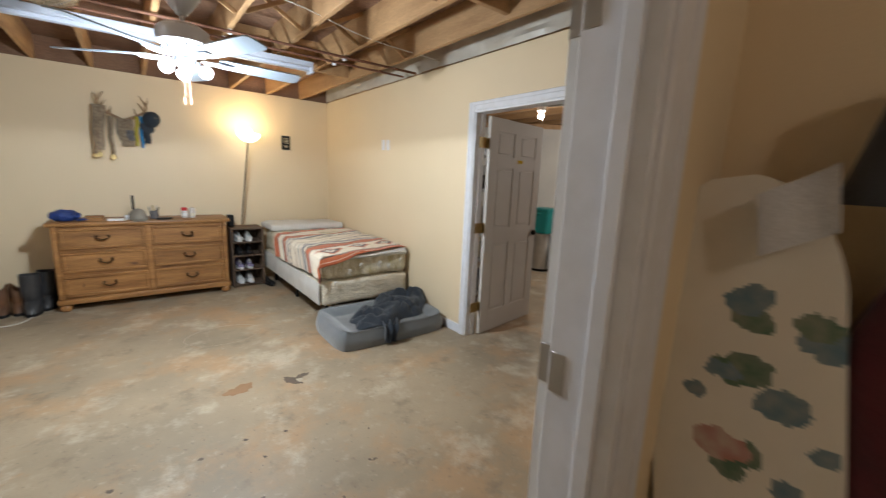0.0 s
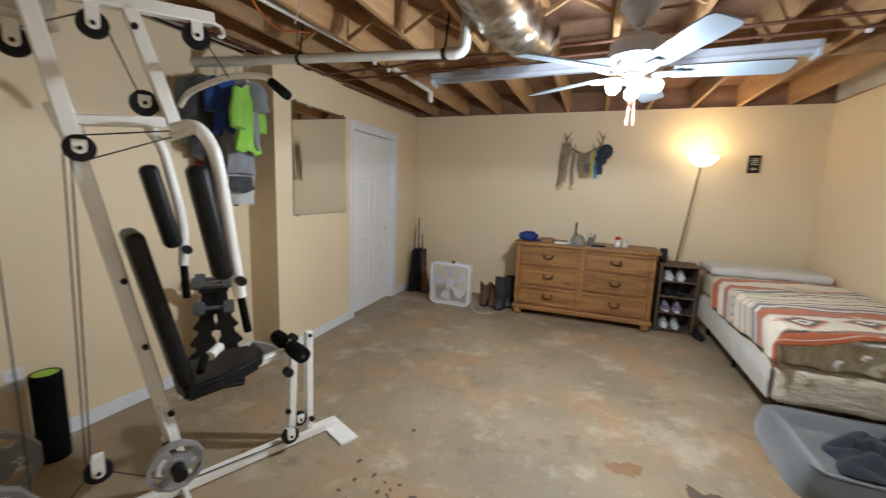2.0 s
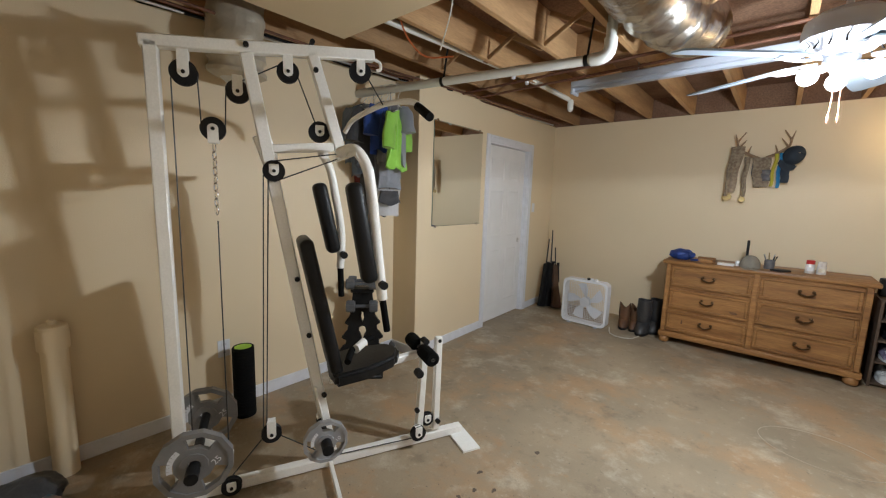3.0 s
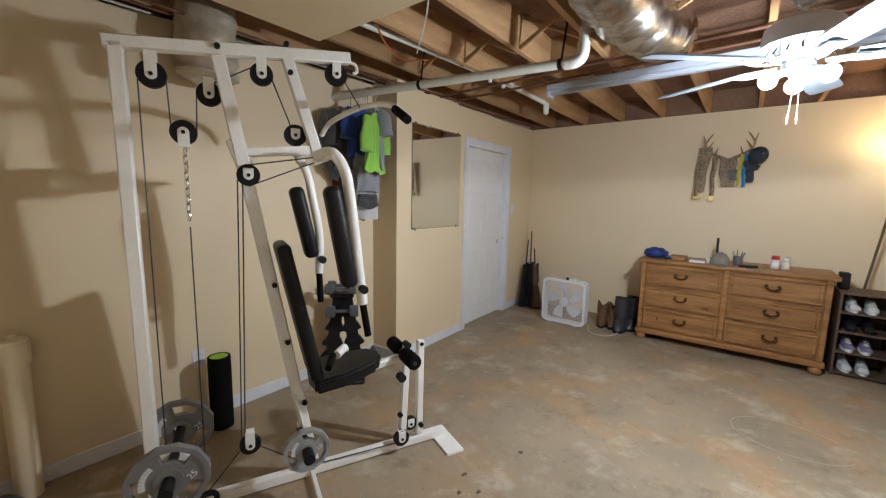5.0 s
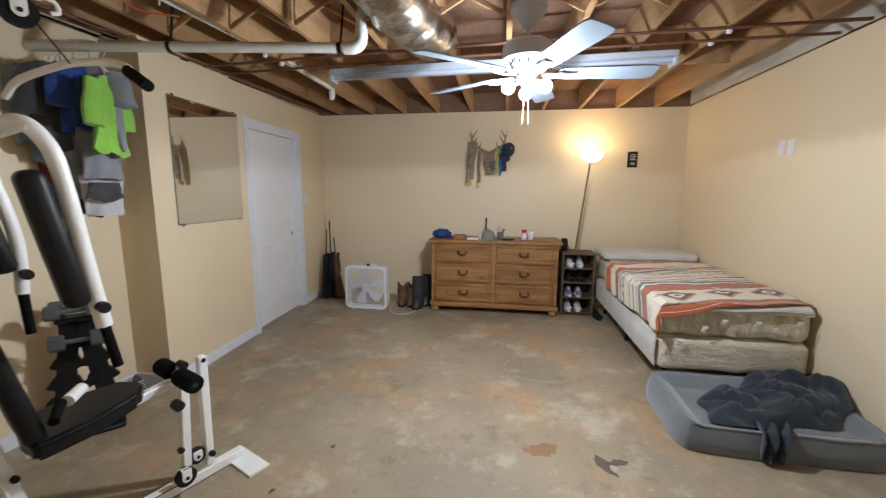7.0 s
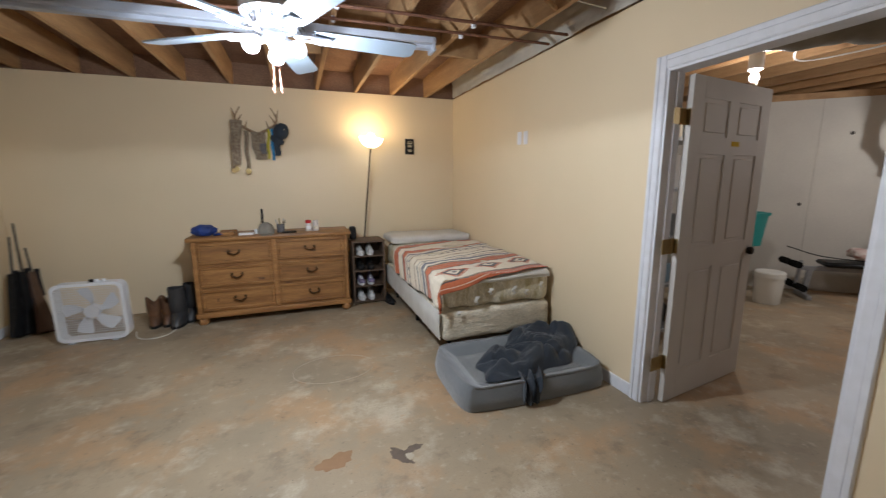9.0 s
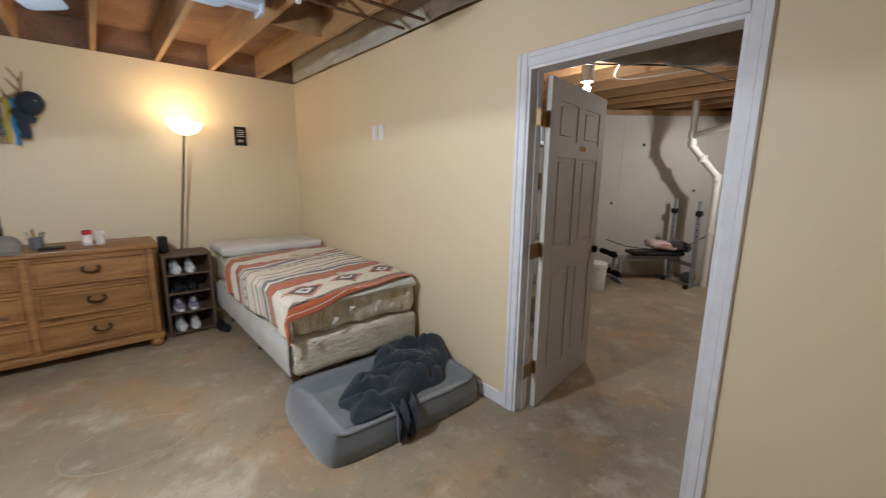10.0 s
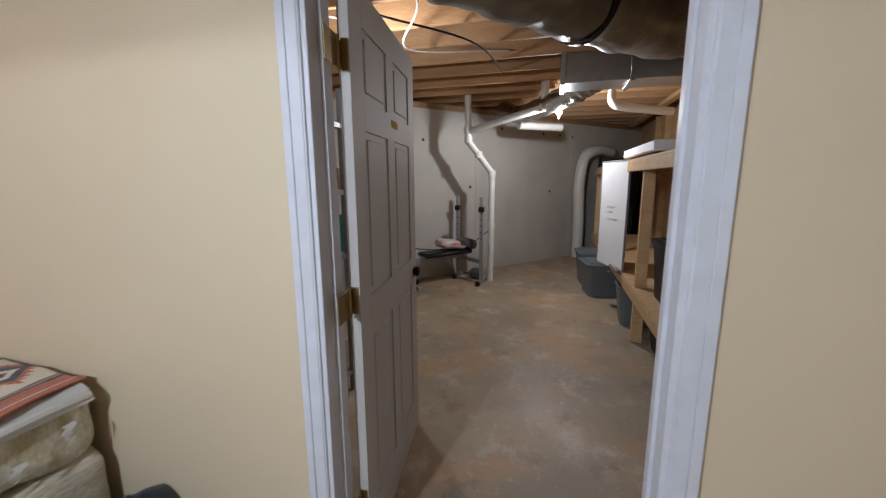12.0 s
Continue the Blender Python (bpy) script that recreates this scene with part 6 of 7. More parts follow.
for sx in (-1, 1):
    bm = bmesh.new()
    out = [(-0.02, 0.0)]
    for k in range(5):
        z = 0.05 + 0.125 * k
        out += [(-0.10 + 0.008 * k, z), (-0.075 + 0.008 * k, z + 0.05), (-0.045, z + 0.065), (-0.045, z + 0.11)]
    out += [(-0.05, 0.70), (0.05, 0.70)]
    for k in reversed(range(5)):
        z = 0.05 + 0.125 * k
        out += [(0.045, z + 0.11), (0.045, z + 0.065), (0.075 - 0.008 * k, z + 0.05), (0.10 - 0.008 * k, z)]
    out += [(0.02, 0.0)]
    prism(bm, out, -0.02, 0.02, pose(0.125 * sx, 0, 0, 0, -8 * sx, 0) @ pose(0, 0, 0, 90, 0, 0))
    part("side_frame", bm, BLACK, db)
bm = bmesh.new()
box(bm, (-0.17, -0.13, 0), (0.17, 0.13, 0.03), 0.01)
part("base", bm, BLACK, db)
bm = bmesh.new()
box(bm, (-0.09, -0.06, 0.69), (0.09, 0.06, 0.72), 0.008)
part("top", bm, BLACK, db)
HEX = material("grey_vinyl_dumbbell", (0.10, 0.105, 0.115), 0.5)


def dumbbell(x, y, z, turn, r):
    ob = thing("dumbbell", "grey hexagonal vinyl dumbbell on the rack", "dumbbell", (x, y, z), turn, "dumbbells")
    for s in (-1, 1):
        bm = bmesh.new()
        rod(bm, (0.055 * s, 0, 0), (0.12 * s, 0, 0), r, seg=6)
        bmesh.ops.bevel(bm, geom=bm.edges[:], offset=0.006, segments=2, affect="EDGES")
        part("head", bm, HEX, ob)
    bm = bmesh.new()
    rod(bm, (-0.06, 0, 0), (0.06, 0, 0), 0.014, seg=12)
    part("handle", bm, HEX, ob)


dumbbell(-2.22, 2.29, 0.765, 48, 0.045)
dumbbell(-2.31, 2.38, 0.765, 48, 0.042)
dumbbell(-2.18, 2.265, 0.60, 48, 0.05)

roll = thing("foam_roller_tube", "black ridged foam roller with lime green core, standing upright", "foam roller", (-2.33, 1.43, 0))
bm = bmesh.new()
prof = [(0.058, 0.0), (0.066, 0.004)]
for k in range(22):
    z = 0.012 + k * 0.0205
    prof += [(0.066, z), (0.066, z + 0.013), (0.0625, z + 0.015), (0.0625, z + 0.019)]
prof += [(0.066, 0.462), (0.062, 0.468), (0.052, 0.468), (0.050, 0.44)]
lathe(bm, prof, 28)
part("sleeve", bm, FOAM, roll)
bm = bmesh.new()
LIMEP = material("lime_plastic_core", (0.30, 0.55, 0.03), 0.5)
lathe(bm, ((0.046, 0.43), (0.0515, 0.43), (0.0515, 0.466), (0.046, 0.466)), 28)
part("core", bm, LIMEP, roll, "lime green core ring")

shoe(-2.33, 2.74, 0.0, CHAR_T, BLACK, "dark trainer on the alcove floor", 60)
shoe(-2.36, 2.61, 0.0, RED_T, BLACK, "dark red trainer on the alcove floor", 75)

# bag and basket at the alcove's near end
bm = bmesh.new()
bmesh.ops.create_icosphere(bm, subdivisions=4, radius=1.0)
for v in bm.verts:
    k = 1 + 0.2 * noise.noise(v.co * 2.0 + Vector((4, 0, 0))) + 0.1 * noise.noise(v.co * 5)
    v.co = Vector((v.co.x * 0.12 * k, v.co.y * 0.13 * k, max(-0.07, v.co.z * 0.08 * k)))
o = part("gym_bag", bm, CHAR_T)
o.location = (-2.22, 0.43, 0.07)
tagged(o, "slumped dark grey gym bag on the floor", "bag")
PRINT = material("printed_carton", (0.03, 0.09, 0.13), 0.45, second=(0.45, 0.22, 0.12), scale=9, amount=0.95)
bm = bmesh.new()
box(bm, (-0.09, -0.06, 0), (0.09, 0.06, 0.12), 0.01)
for v in bm.verts:
    v.co += Vector((0.012, 0.012, 0.0)) * noise.noise(v.co * 12)
o = part("snack_bag", bm, PRINT)
o.matrix_basis = pose(-2.0, 0.50, 0.0, 0, 0, 25)
tagged(o, "crumpled teal printed packet standing on the floor", "packet")

# ---- marks on the floor ----
SPOT = material("dark_floor_spot", (0.10, 0.075, 0.055), 0.7, second=(0.16, 0.11, 0.08), scale=20, amount=0.6)
PATCH = material("rusty_floor_patch", (0.30, 0.17, 0.085), 0.6, second=(0.24, 0.13, 0.06), scale=14, amount=0.7)
PALE = material("pale_floor_scrape", (0.46, 0.40, 0.31), 0.55, second=(0.38, 0.32, 0.24), scale=12, amount=0.6)


def blot(x, y, rx, ry, turn, mat, label, z=0.0006, seed=0):
    rr = random.Random(seed)
    bm = bmesh.new()
    ph = [rr.uniform(0, 6.28) for k in range(4)]
    pts = []
    for k in range(36):
        a = k * math.pi / 18
        r = 1 + 0.16 * math.sin(2 * a + ph[0]) + 0.12 * math.sin(3 * a + ph[1]) + 0.10 * math.sin(7 * a + ph[2]) + 0.06 * math.sin(11 * a + ph[3])
        pts.append((rx * r * math.cos(a), ry * r * math.sin(a)))
    prism(bm, pts, -0.002, z, pose(x, y, 0, 0, 0, turn))
    tagged(part("floor_stain", bm, mat, None, label, False), label, "stain", kind="structure")


blot(0.467, 2.575, 0.085, 0.060, 10, PATCH, "brown square stain on the concrete", seed=1)
blot(0.79, 2.50, 0.035, 0.075, 35, SPOT, "dark flaked stain on the concrete", seed=2)
blot(0.865, 2.53, 0.05, 0.028, 20, SPOT, "dark flaked stain on the concrete", seed=3)
blot(0.835, 2.48, 0.018, 0.03, 0, PALE, "pale scrape inside a stain", 0.0010, 4)
rr = random.Random(11)
for k in range(22):
    blot(-0.62 + rr.gauss(0, 0.16), 1.86 + rr.gauss(0, 0.16), rr.uniform(0.006, 0.016), rr.uniform(0.006, 0.014), rr.uniform(0, 180), SPOT, "small dark drip on the concrete", seed=20 + k)
for k in range(12):
    blot(0.75 + rr.uniform(-0.6, 0.6), 1.75 + rr.uniform(-0.5, 0.3), rr.uniform(0.006, 0.013), rr.uniform(0.006, 0.012), 0, SPOT, "small dark drip on the concrete", seed=60 + k)
bm = bmesh.new()
pts = [Vector((0.55 + 0.30 * math.cos(a), 3.62 + 0.22 * math.sin(a), 0.0005)) for a in (0.3 + k * 0.17 for k in range(34))]
tube(bm, pts, 0.0025, 4, 1)
tagged(part("floor_stain", bm, PALE, None, "", False), "faint curved scuff ring on the concrete", "stain", kind="structure")

# ---- storage room ----
bm = bmesh.new()
w0, w1 = Vector((3.94, 5.935, 2.36)), Vector((10.84, -0.345, 2.36))
beam(bm, w0 + Vector((0.08, 0.09, 0.045)), w1 + Vector((0.08, 0.09, 0.045)), 0.14, 0.085)
structure("sill_plate", bm, PINE, "wooden sill plate on top of the concrete wall", "beam")
# tie holes are solid discs; their inner shade is put into the colour
HOLE_SHADE = material("tie_hole_shadow", (0.05, 0.045, 0.04), 0.9)
wd = (w1 - w0).normalized()
wn = Vector((wd.y, -wd.x, 0)) * (1 if wd.y < 0 else -1)
wn = Vector((-abs(wn.x), -abs(wn.y), 0))
for s, z in ((5.0, 2.18), (5.9, 2.15), (6.3, 2.15), (6.62, 2.14), (3.6, 1.95), (4.4, 1.30), (6.1, 1.2), (3.2, 1.1)):
    bm = bmesh.new()
    p = w0 + wd * s
    p.z = z
    rod(bm, p + wn * 0.004, p - wn * 0.02, 0.022, seg=12)
    tagged(part("form_tie_hole", bm, HOLE_SHADE, None, "", True), "round form-tie hole, its shade painted as a dark disc on the concrete wall", "hole", kind="structure")
for s in (3.3, 4.5, 5.5, 6.6):
    bm = bmesh.new()
    p = w0 + wd * s
    beam(bm, Vector((p.x, p.y, 0.0)) + wn * 0.001, Vector((p.x, p.y, 2.35)) + wn * 0.001, 0.012, 0.006, 0.001, wn)
    tagged(part("form_seam", bm, WALL_GREY, None, "", True), "vertical form seam in the concrete wall", "seam", kind="structure")

# big dark duct across the doorway's head
big = thing("insulated_duct", "large dark-wrapped insulated duct hung under the storage joists", "duct")
WRAP = material("dark_duct_wrap", (0.30, 0.28, 0.24), 0.34, 0.3, second=(0.14, 0.12, 0.10), scale=4, amount=0.8, bump=0.8, bump_scale=12)
bm = bmesh.new()
tube(bm, ((2.52, 2.85, 2.36), (2.95, 2.42, 2.33), (3.4, 2.02, 2.32), (3.9, 1.58, 2.32), (4.35, 1.12, 2.34), (4.6, 0.6, 2.38)), 0.2, 28, 10, lambda s: 0.20 + 0.008 * math.sin(s * 50) + 0.006 * math.sin(s * 117))
for v in bm.verts:
    v.co += Vector((1, 1, 1)) * 0.010 * noise.noise(v.co * 8.0)
part("sleeve", bm, WRAP, big)
big.location = (0, 0, 0.035)
for c, d in (((3.80, 1.67, 2.32), (0.74, -0.67)), ((2.75, 2.62, 2.345), (0.7, -0.7))):
    bm = bmesh.new()
    q = Vector((d[0], d[1], 0)).normalized()
    m = Matrix.Translation(c) @ q.to_track_quat("Z", "Y").to_matrix().to_4x4()
    rings = [[bm.verts.new(m @ Vector((r * math.cos(a), r * math.sin(a), z))) for a in (k * math.pi / 16 for k in range(32))] for r, z in ((0.207, -0.022), (0.222, -0.022), (0.222, 0.022), (0.207, 0.022))]
    for a in range(4):
        for k in range(32):
            bm.faces.new((rings[a][k], rings[a][(k + 1) % 32], rings[(a + 1) % 4][(k + 1) % 32], rings[(a + 1) % 4][k]))
    part("strap", bm, BLACK, big, "black hanger strap")

trunk = thing("sheet_metal_trunk", "shiny galvanised rectangular trunk duct", "duct")
bm = bmesh.new()
box(bm, (5.0, 0.12, 2.20), (5.35, 1.76, 2.44), 0.004)
part("body", bm, GALV, trunk)
for y in (0.7, 1.2, 1.74):
    bm = bmesh.new()
    box(bm, (4.985, y - 0.02, 2.185), (5.365, y + 0.02, 2.445), 0.003)
    part("flange", bm, GALV, trunk)
bm = bmesh.new()
tube(bm, ((5.35, 1.45, 2.30), (5.7, 1.62, 2.26), (6.3, 1.95, 2.24), (6.9, 2.25, 2.26), (7.3, 2.5, 2.40)), 0.11, 20, 8, lambda s: 0.11 + 0.006 * math.sin(s * 70))
for v in bm.verts:
    v.co += Vector((1, 1, 1)) * 0.008 * noise.noise(v.co * 12.0)
part("flex_branch", bm, FOIL, trunk, "silver flexible branch duct")

sp = thing("soil_pipe", "white plastic waste pipe dropping down the storage wall", "pipe")
for nm, pts in (("upper_drop", ((6.50, 2.87, 2.46), (6.50, 2.86, 1.94))), ("offset", ((6.50, 2.86, 1.90), (6.69, 2.58, 1.50))), ("lower_drop", ((6.70, 2.575, 1.47), (6.72, 2.58, 0.0))),
                ("branch", ((6.49, 2.84, 2.02), (6.3, 2.36, 2.12), (6.12, 1.92, 2.20))), ("riser", ((6.11, 1.91, 2.20), (6.11, 1.91, 2.68))), ("far_run", ((6.9, 2.25, 2.12), (7.3, 1.7, 2.12)))):
    bm = bmesh.new()
    tube(bm, pts, 0.042 if nm != "far_run" else 0.05, 16, 1)
    part(nm, bm, PIPE_WHITE, sp)
for p in ((6.50, 2.86, 1.92), (6.695, 2.578, 1.485), (6.71, 2.578, 0.78), (6.50, 2.865, 2.04), (6.115, 1.915, 2.20), (6.58, 2.74, 1.73)):
    bm = bmesh.new()
    rod(bm, Vector(p) - Vector((0, 0, 0.045)), Vector(p) + Vector((0, 0, 0.045)), 0.052, seg=16)
    part("coupling", bm, PIPE_WHITE, sp)
sp2 = thing("vent_pipe", "short white pipe with elbow under the far joists", "pipe")
bm = bmesh.new()
tube(bm, ((6.2, 1.20, 2.35), (6.05, 1.20, 2.20), (6.1, 1.05, 2.16), (6.4, 0.55, 2.14)), 0.045, 14, 6)
part("pipe_run", bm, PIPE_WHITE, sp2)
bm = bmesh.new()
beam(bm, (3.0, 0.34, 2.43), (9.9, 0.34, 2.43), 0.09, 0.06)
tagged(part("top_plate", bm, PINE_LIGHT, None, "", True), "pale timber top plate of the framed wall", "beam", kind="structure")
for x in (4.2, 4.62, 5.04, 5.46, 5.88, 6.3, 6.72, 7.2, 7.7, 8.3, 8.9):
    bm = bmesh.new()
    box(bm, (x, 0.06, 0), (x + 0.04, 0.15, 2.43), 0.003)
    tagged(part("stud", bm, PINE_LIGHT, None, "", True), "bare timber wall stud", "stud", kind="structure")

for k, (x, y, z, g0) in enumerate(((3.87, 2.95, 2.22, 26.0), (6.03, 1.75, 2.13, 26.0))):
    bl = thing("bare_bulb", "lit bare bulb in a porcelain socket on a joist", "light bulb", (x, y, 0))
    bm = bmesh.new()
    lathe(bm, ((0.03, z + 0.24), (0.055, z + 0.235), (0.05, z + 0.06), (0.025, z + 0.045), (0.02, z + 0.03)), 20)
    part("socket", bm, PIPE_WHITE, bl)
    bm = bmesh.new()
    bmesh.ops.create_uvsphere(bm, u_segments=16, v_segments=12, radius=0.032, matrix=Matrix.Translation((0, 0, z)))
    b = part("bulb", bm, material("lit_bulb_glass", (1, 1, 1), 0.3, glow=((1.0, 0.96, 0.88), g0)), bl)
    b.visible_shadow = False
    bm = bmesh.new()
    tube(bm, ((0.03, 0.0, z + 0.05), (0.034, 0, z - 0.10)), 0.0025, 5, 1)
    part("pull_chain", bm, CHROME, bl)

for pts, mat, lab in ((((2.9, 2.75, 2.50), (3.6, 2.55, 2.40), (4.3, 2.85, 2.36), (5.0, 2.2, 2.50)), CABLE_W, "white cable slung between storage joists"),
                      (((2.9, 2.9, 2.48), (3.5, 2.95, 2.38), (4.4, 2.4, 2.40), (5.5, 2.3, 2.45)), BLACK, "dark cable slung between storage joists"),
                      (((3.2, 2.6, 2.46), (3.5, 3.3, 2.40), (3.9, 3.1, 2.44)), CABLE_W, "white cable by the bare bulb")):
    bm = bmesh.new()
    tube(bm, pts, 0.007, 6, 10)
    tagged(part("cable", bm, mat), lab, "cable")
tl = thing("tube_light", "lit bluish tube light high behind the door", "light fixture")
bm = bmesh.new()
rod(bm, (3.3, 2.98, 2.42), (3.3, 3.9, 2.42), 0.016, seg=10)
part("tube", bm, material("lit_tube", (1, 1, 1), 0.3, glow=((0.8, 0.9, 1.0), 3.0)), tl)
bm = bmesh.new()
box(bm, (3.26, 2.95, 2.435), (3.34, 3.93, 2.465), 0.004)
part("housing", bm, WHITE, tl)

# bench press
GREYSTEEL = material("grey_painted_steel", (0.33, 0.34, 0.36), 0.4, 0.4, second=(0.24, 0.25, 0.27), scale=14, amount=0.6)
bench = thing("weight_bench", "grey steel weight bench with black pad by the concrete wall", "weight bench")
UR, UL = Vector((6.54, 2.68, 0)), Vector((6.86, 3.08, 0))
for p in (UR, UL):
    bm = bmesh.new()
    beam(bm, p, p + Vector((0, 0, 1.18)), 0.05, 0.05)
    post = part("upright", bm, GREYSTEEL, bench)
    for k in range(6):
        bm = bmesh.new()
        rod(bm, p + Vector((-0.027, 0, 0.62 + 0.085 * k)), p + Vector((-0.024, 0, 0.62 + 0.085 * k)), 0.009, seg=8)
        part("hole", bm, BLACK, post)
    bm = bmesh.new()
    box(bm, p + Vector((-0.07, -0.035, 0.98)), p + Vector((0.03, 0.035, 1.05)), 0.008)
    part("catch", bm, BLACK, post, "black bar catch")
    bm = bmesh.new()
    beam(bm, p + Vector((-0.16, 0.02, 0.025)), p + Vector((0.16, -0.02, 0.025)), 0.05, 0.05)
    part("foot", bm, GREYSTEEL, bench)
    bm = bmesh.new()
    box(bm, p + Vector((-0.19, -0.01, 0)), p + Vector((-0.13, 0.05, 0.06)), 0.008)
    part("end_cap", bm, BLACK, bench)
for nm, a, b in (("cross_bar", UR + Vector((0, 0, 0.30)), UL + Vector((0, 0, 0.30))), ("spine", Vector((6.70, 2.93, 0.36)), Vector((6.02, 3.52, 0.36))), ("front_leg", Vector((6.09, 3.46, 0.36)), Vector((6.07, 3.48, 0.0))),
                 ("front_foot", Vector((5.96, 3.36, 0.025)), Vector((6.18, 3.62, 0.025)))):
    bm = bmesh.new()
    beam(bm, a, b, 0.05, 0.05)
    part(nm, bm, GREYSTEEL, bench)
d = (Vector((5.86, 3.54, 0)) - Vector((6.56, 3.01, 0))).normalized()
for a, b, tilt in ((Vector((6.72, 2.91, 0.43)), Vector((6.16, 3.40, 0.43)), 0),):
    bm = bmesh.new()
    beam(bm, a, b, 0.27, 0.055, 0.02)
    part("pad", bm, VINYL, bench, "black vinyl bench pad")
for z, dd in ((0.14, 0.0), (0.42, -0.08)):
    for s in (-1, 1):
        bm = bmesh.new()
        c = Vector((6.0, 3.54, z)) + d * (-dd)
        sd = Vector((-d.y, d.x, 0))
        rod(bm, c + sd * 0.04 * s, c + sd * 0.19 * s, 0.04, seg=14)
        part("foam_roller", bm, FOAM, bench)
bm = bmesh.new()
rod(bm, (6.0, 3.54, 0.10), (6.02, 3.52, 0.45), 0.02, seg=10)
part("leg_lever", bm, GREYSTEEL, bench)
bm = bmesh.new()
tube(bm, ((5.85, 3.60, 0.62), (6.2, 3.36, 0.50), (6.6, 2.92, 0.50), (6.72, 2.62, 0.70)), 0.006, 6, 8)
tagged(part("exercise_cord", bm, BLACK), "thin black cord trailing across the bench", "cord")
bm = bmesh.new()
cushion(bm, (-0.20, -0.13, -0.055), (0.20, 0.13, 0.055), 0.05, 0.02, 0.02, 8, 7.0)
o = part("sack", bm, material("red_striped_sack_cloth", (0.70, 0.68, 0.64), 0.8, second=(0.34, 0.09, 0.07), scale=9, amount=0.9, stretch=(0.5, 3, 3), bump=0.4, bump_scale=25))
o.matrix_basis = pose(6.50, 3.10, 0.535, 0, 6, -41)
tagged(o, "striped white and red sack lying on the bench", "sack")
bm = bmesh.new()
cushion(bm, (-0.15, -0.10, -0.06), (0.15, 0.10, 0.06), 0.05, 0.02, 0.02, 8, 9.0)
o = part("black_pouch", bm, CHAR_T)
o.matrix_basis = pose(6.64, 2.92, 0.525, 0, 12, -41)
tagged(o, "black pouch slumped on the bench", "pouch")
for x, y in ((6.80, 2.80),):
    bm = bmesh.new()
    cushion(bm, (x - 0.09, y - 0.09, 0.0), (x + 0.09, y + 0.09, 0.14), 0.06, 0.02, 0.02, 6, x)
    tagged(part("floor_bag", bm, CHAR_T), "dark bundle on the floor by the waste pipe", "bundle")

# bins near the door
TEALP = material("teal_tote_plastic", (0.01, 0.20, 0.19), 0.45, second=(0.015, 0.26, 0.24), scale=6, amount=0.5)
GREYTOTE = material("grey_tote_plastic", (0.13, 0.145, 0.155), 0.5, second=(0.10, 0.11, 0.12), scale=6, amount=0.6)


def tote(name, x, y, z, w, d, h, mat, label, turn=0, lid=True, taper=0.86):
    ob = thing(name, label, "storage bin", (x, y, z), turn)
    bm = bmesh.new()
    ring = lambda k: rounded2(w * k, d * k, 0.05)
    rows = [(taper, 0.0), (taper + (1 - taper) * 0.5, h * 0.5), (1.0, h * 0.93), (1.06, h * 0.935), (1.06, h * 0.985), (0.98, h * 0.985), (0.96, h * 0.9), (taper * 0.96, 0.01)]
    rs = [[bm.verts.new(Vector((px, py, zz))) for px, py in ring(k)] for k, zz in rows]
    for a, b in zip(rs, rs[1:]):
        for k in range(len(a)):
            bm.faces.new((a[k], a[(k + 1) % len(a)], b[(k + 1) % len(a)], b[k]))
    bm.faces.new(rs[0][::-1])
    bm.faces.new(rs[-1])
    part("tub", bm, mat, ob)
    if lid:
        bm = bmesh.new()
        prism(bm, ring(1.075), h * 0.986, h * 1.02)
        prism(bm, ring(0.85), h * 1.02, h * 1.05)
        part("lid", bm, mat, ob)
    for sx in (-1, 1):
        bm = bmesh.new()
        box(bm, (sx * w * 0.53 - 0.02, -0.06, h * 0.80), (sx * w * 0.53 + 0.02, 0.06, h * 0.86), 0.006)
        part("handle", bm, mat, ob)
    return ob


def rounded2(w, d, r, n=4):
    out = []
    for cx, cy, a0 in ((w / 2 - r, d / 2 - r, 0), (-w / 2 + r, d / 2 - r, 90), (-w / 2 + r, -d / 2 + r, 180), (w / 2 - r, -d / 2 + r, 270)):
        out += [(cx + r * math.cos(radians(a0 + 90 * k / n)), cy + r * math.sin(radians(a0 + 90 * k / n))) for k in range(n + 1)]
    return out


can = thing("trash_can", "tall brushed steel trash can behind the open door", "trash can", (5.3, 3.86, 0))
bm = bmesh.new()
lathe(bm, ((0.14, 0.0), (0.145, 0.02), (0.15, 0.60), (0.152, 0.61), (0.14, 0.635), (0.02, 0.64)), 26)
part("body", bm, GALV, can)
bm = bmesh.new()
lathe(bm, ((0.148, 0.0), (0.152, 0.0), (0.152, 0.035), (0.148, 0.036)), 26)
part("base_ring", bm, BLACK, can)
tote("tote", 5.3, 3.83, 0.642, 0.42, 0.42, 0.38, TEALP, "teal plastic tote with lid on the trash can")
bk = thing("bucket", "white plastic paint bucket on the concrete floor", "bucket", (5.42, 3.50, 0))
bm = bmesh.new()
lathe(bm, ((0.12, 0.0), (0.125, 0.01), (0.14, 0.30), (0.148, 0.30), (0.148, 0.36), (0.135, 0.372), (0.02, 0.373)), 26)
part("body", bm, PIPE_WHITE, bk)
bm = bmesh.new()
lathe(bm, ((0.141, 0.315), (0.151, 0.317), (0.151, 0.325), (0.141, 0.327)), 26)
part("rib", bm, PIPE_WHITE, bk)

# rack behind the open door
rk = thing("metal_shelf_rack", "steel shelf rack crowded with boxes behind the door", "shelf", (3.15, 3.25, 0))
for x in (-0.45, 0.45):
    for y in (-0.2, 0.2):
        bm = bmesh.new()
        box(bm, (x - 0.015, y - 0.015, 0), (x + 0.015, y + 0.015, 1.95), 0.002)
        part("post", bm, GREYSTEEL, rk)
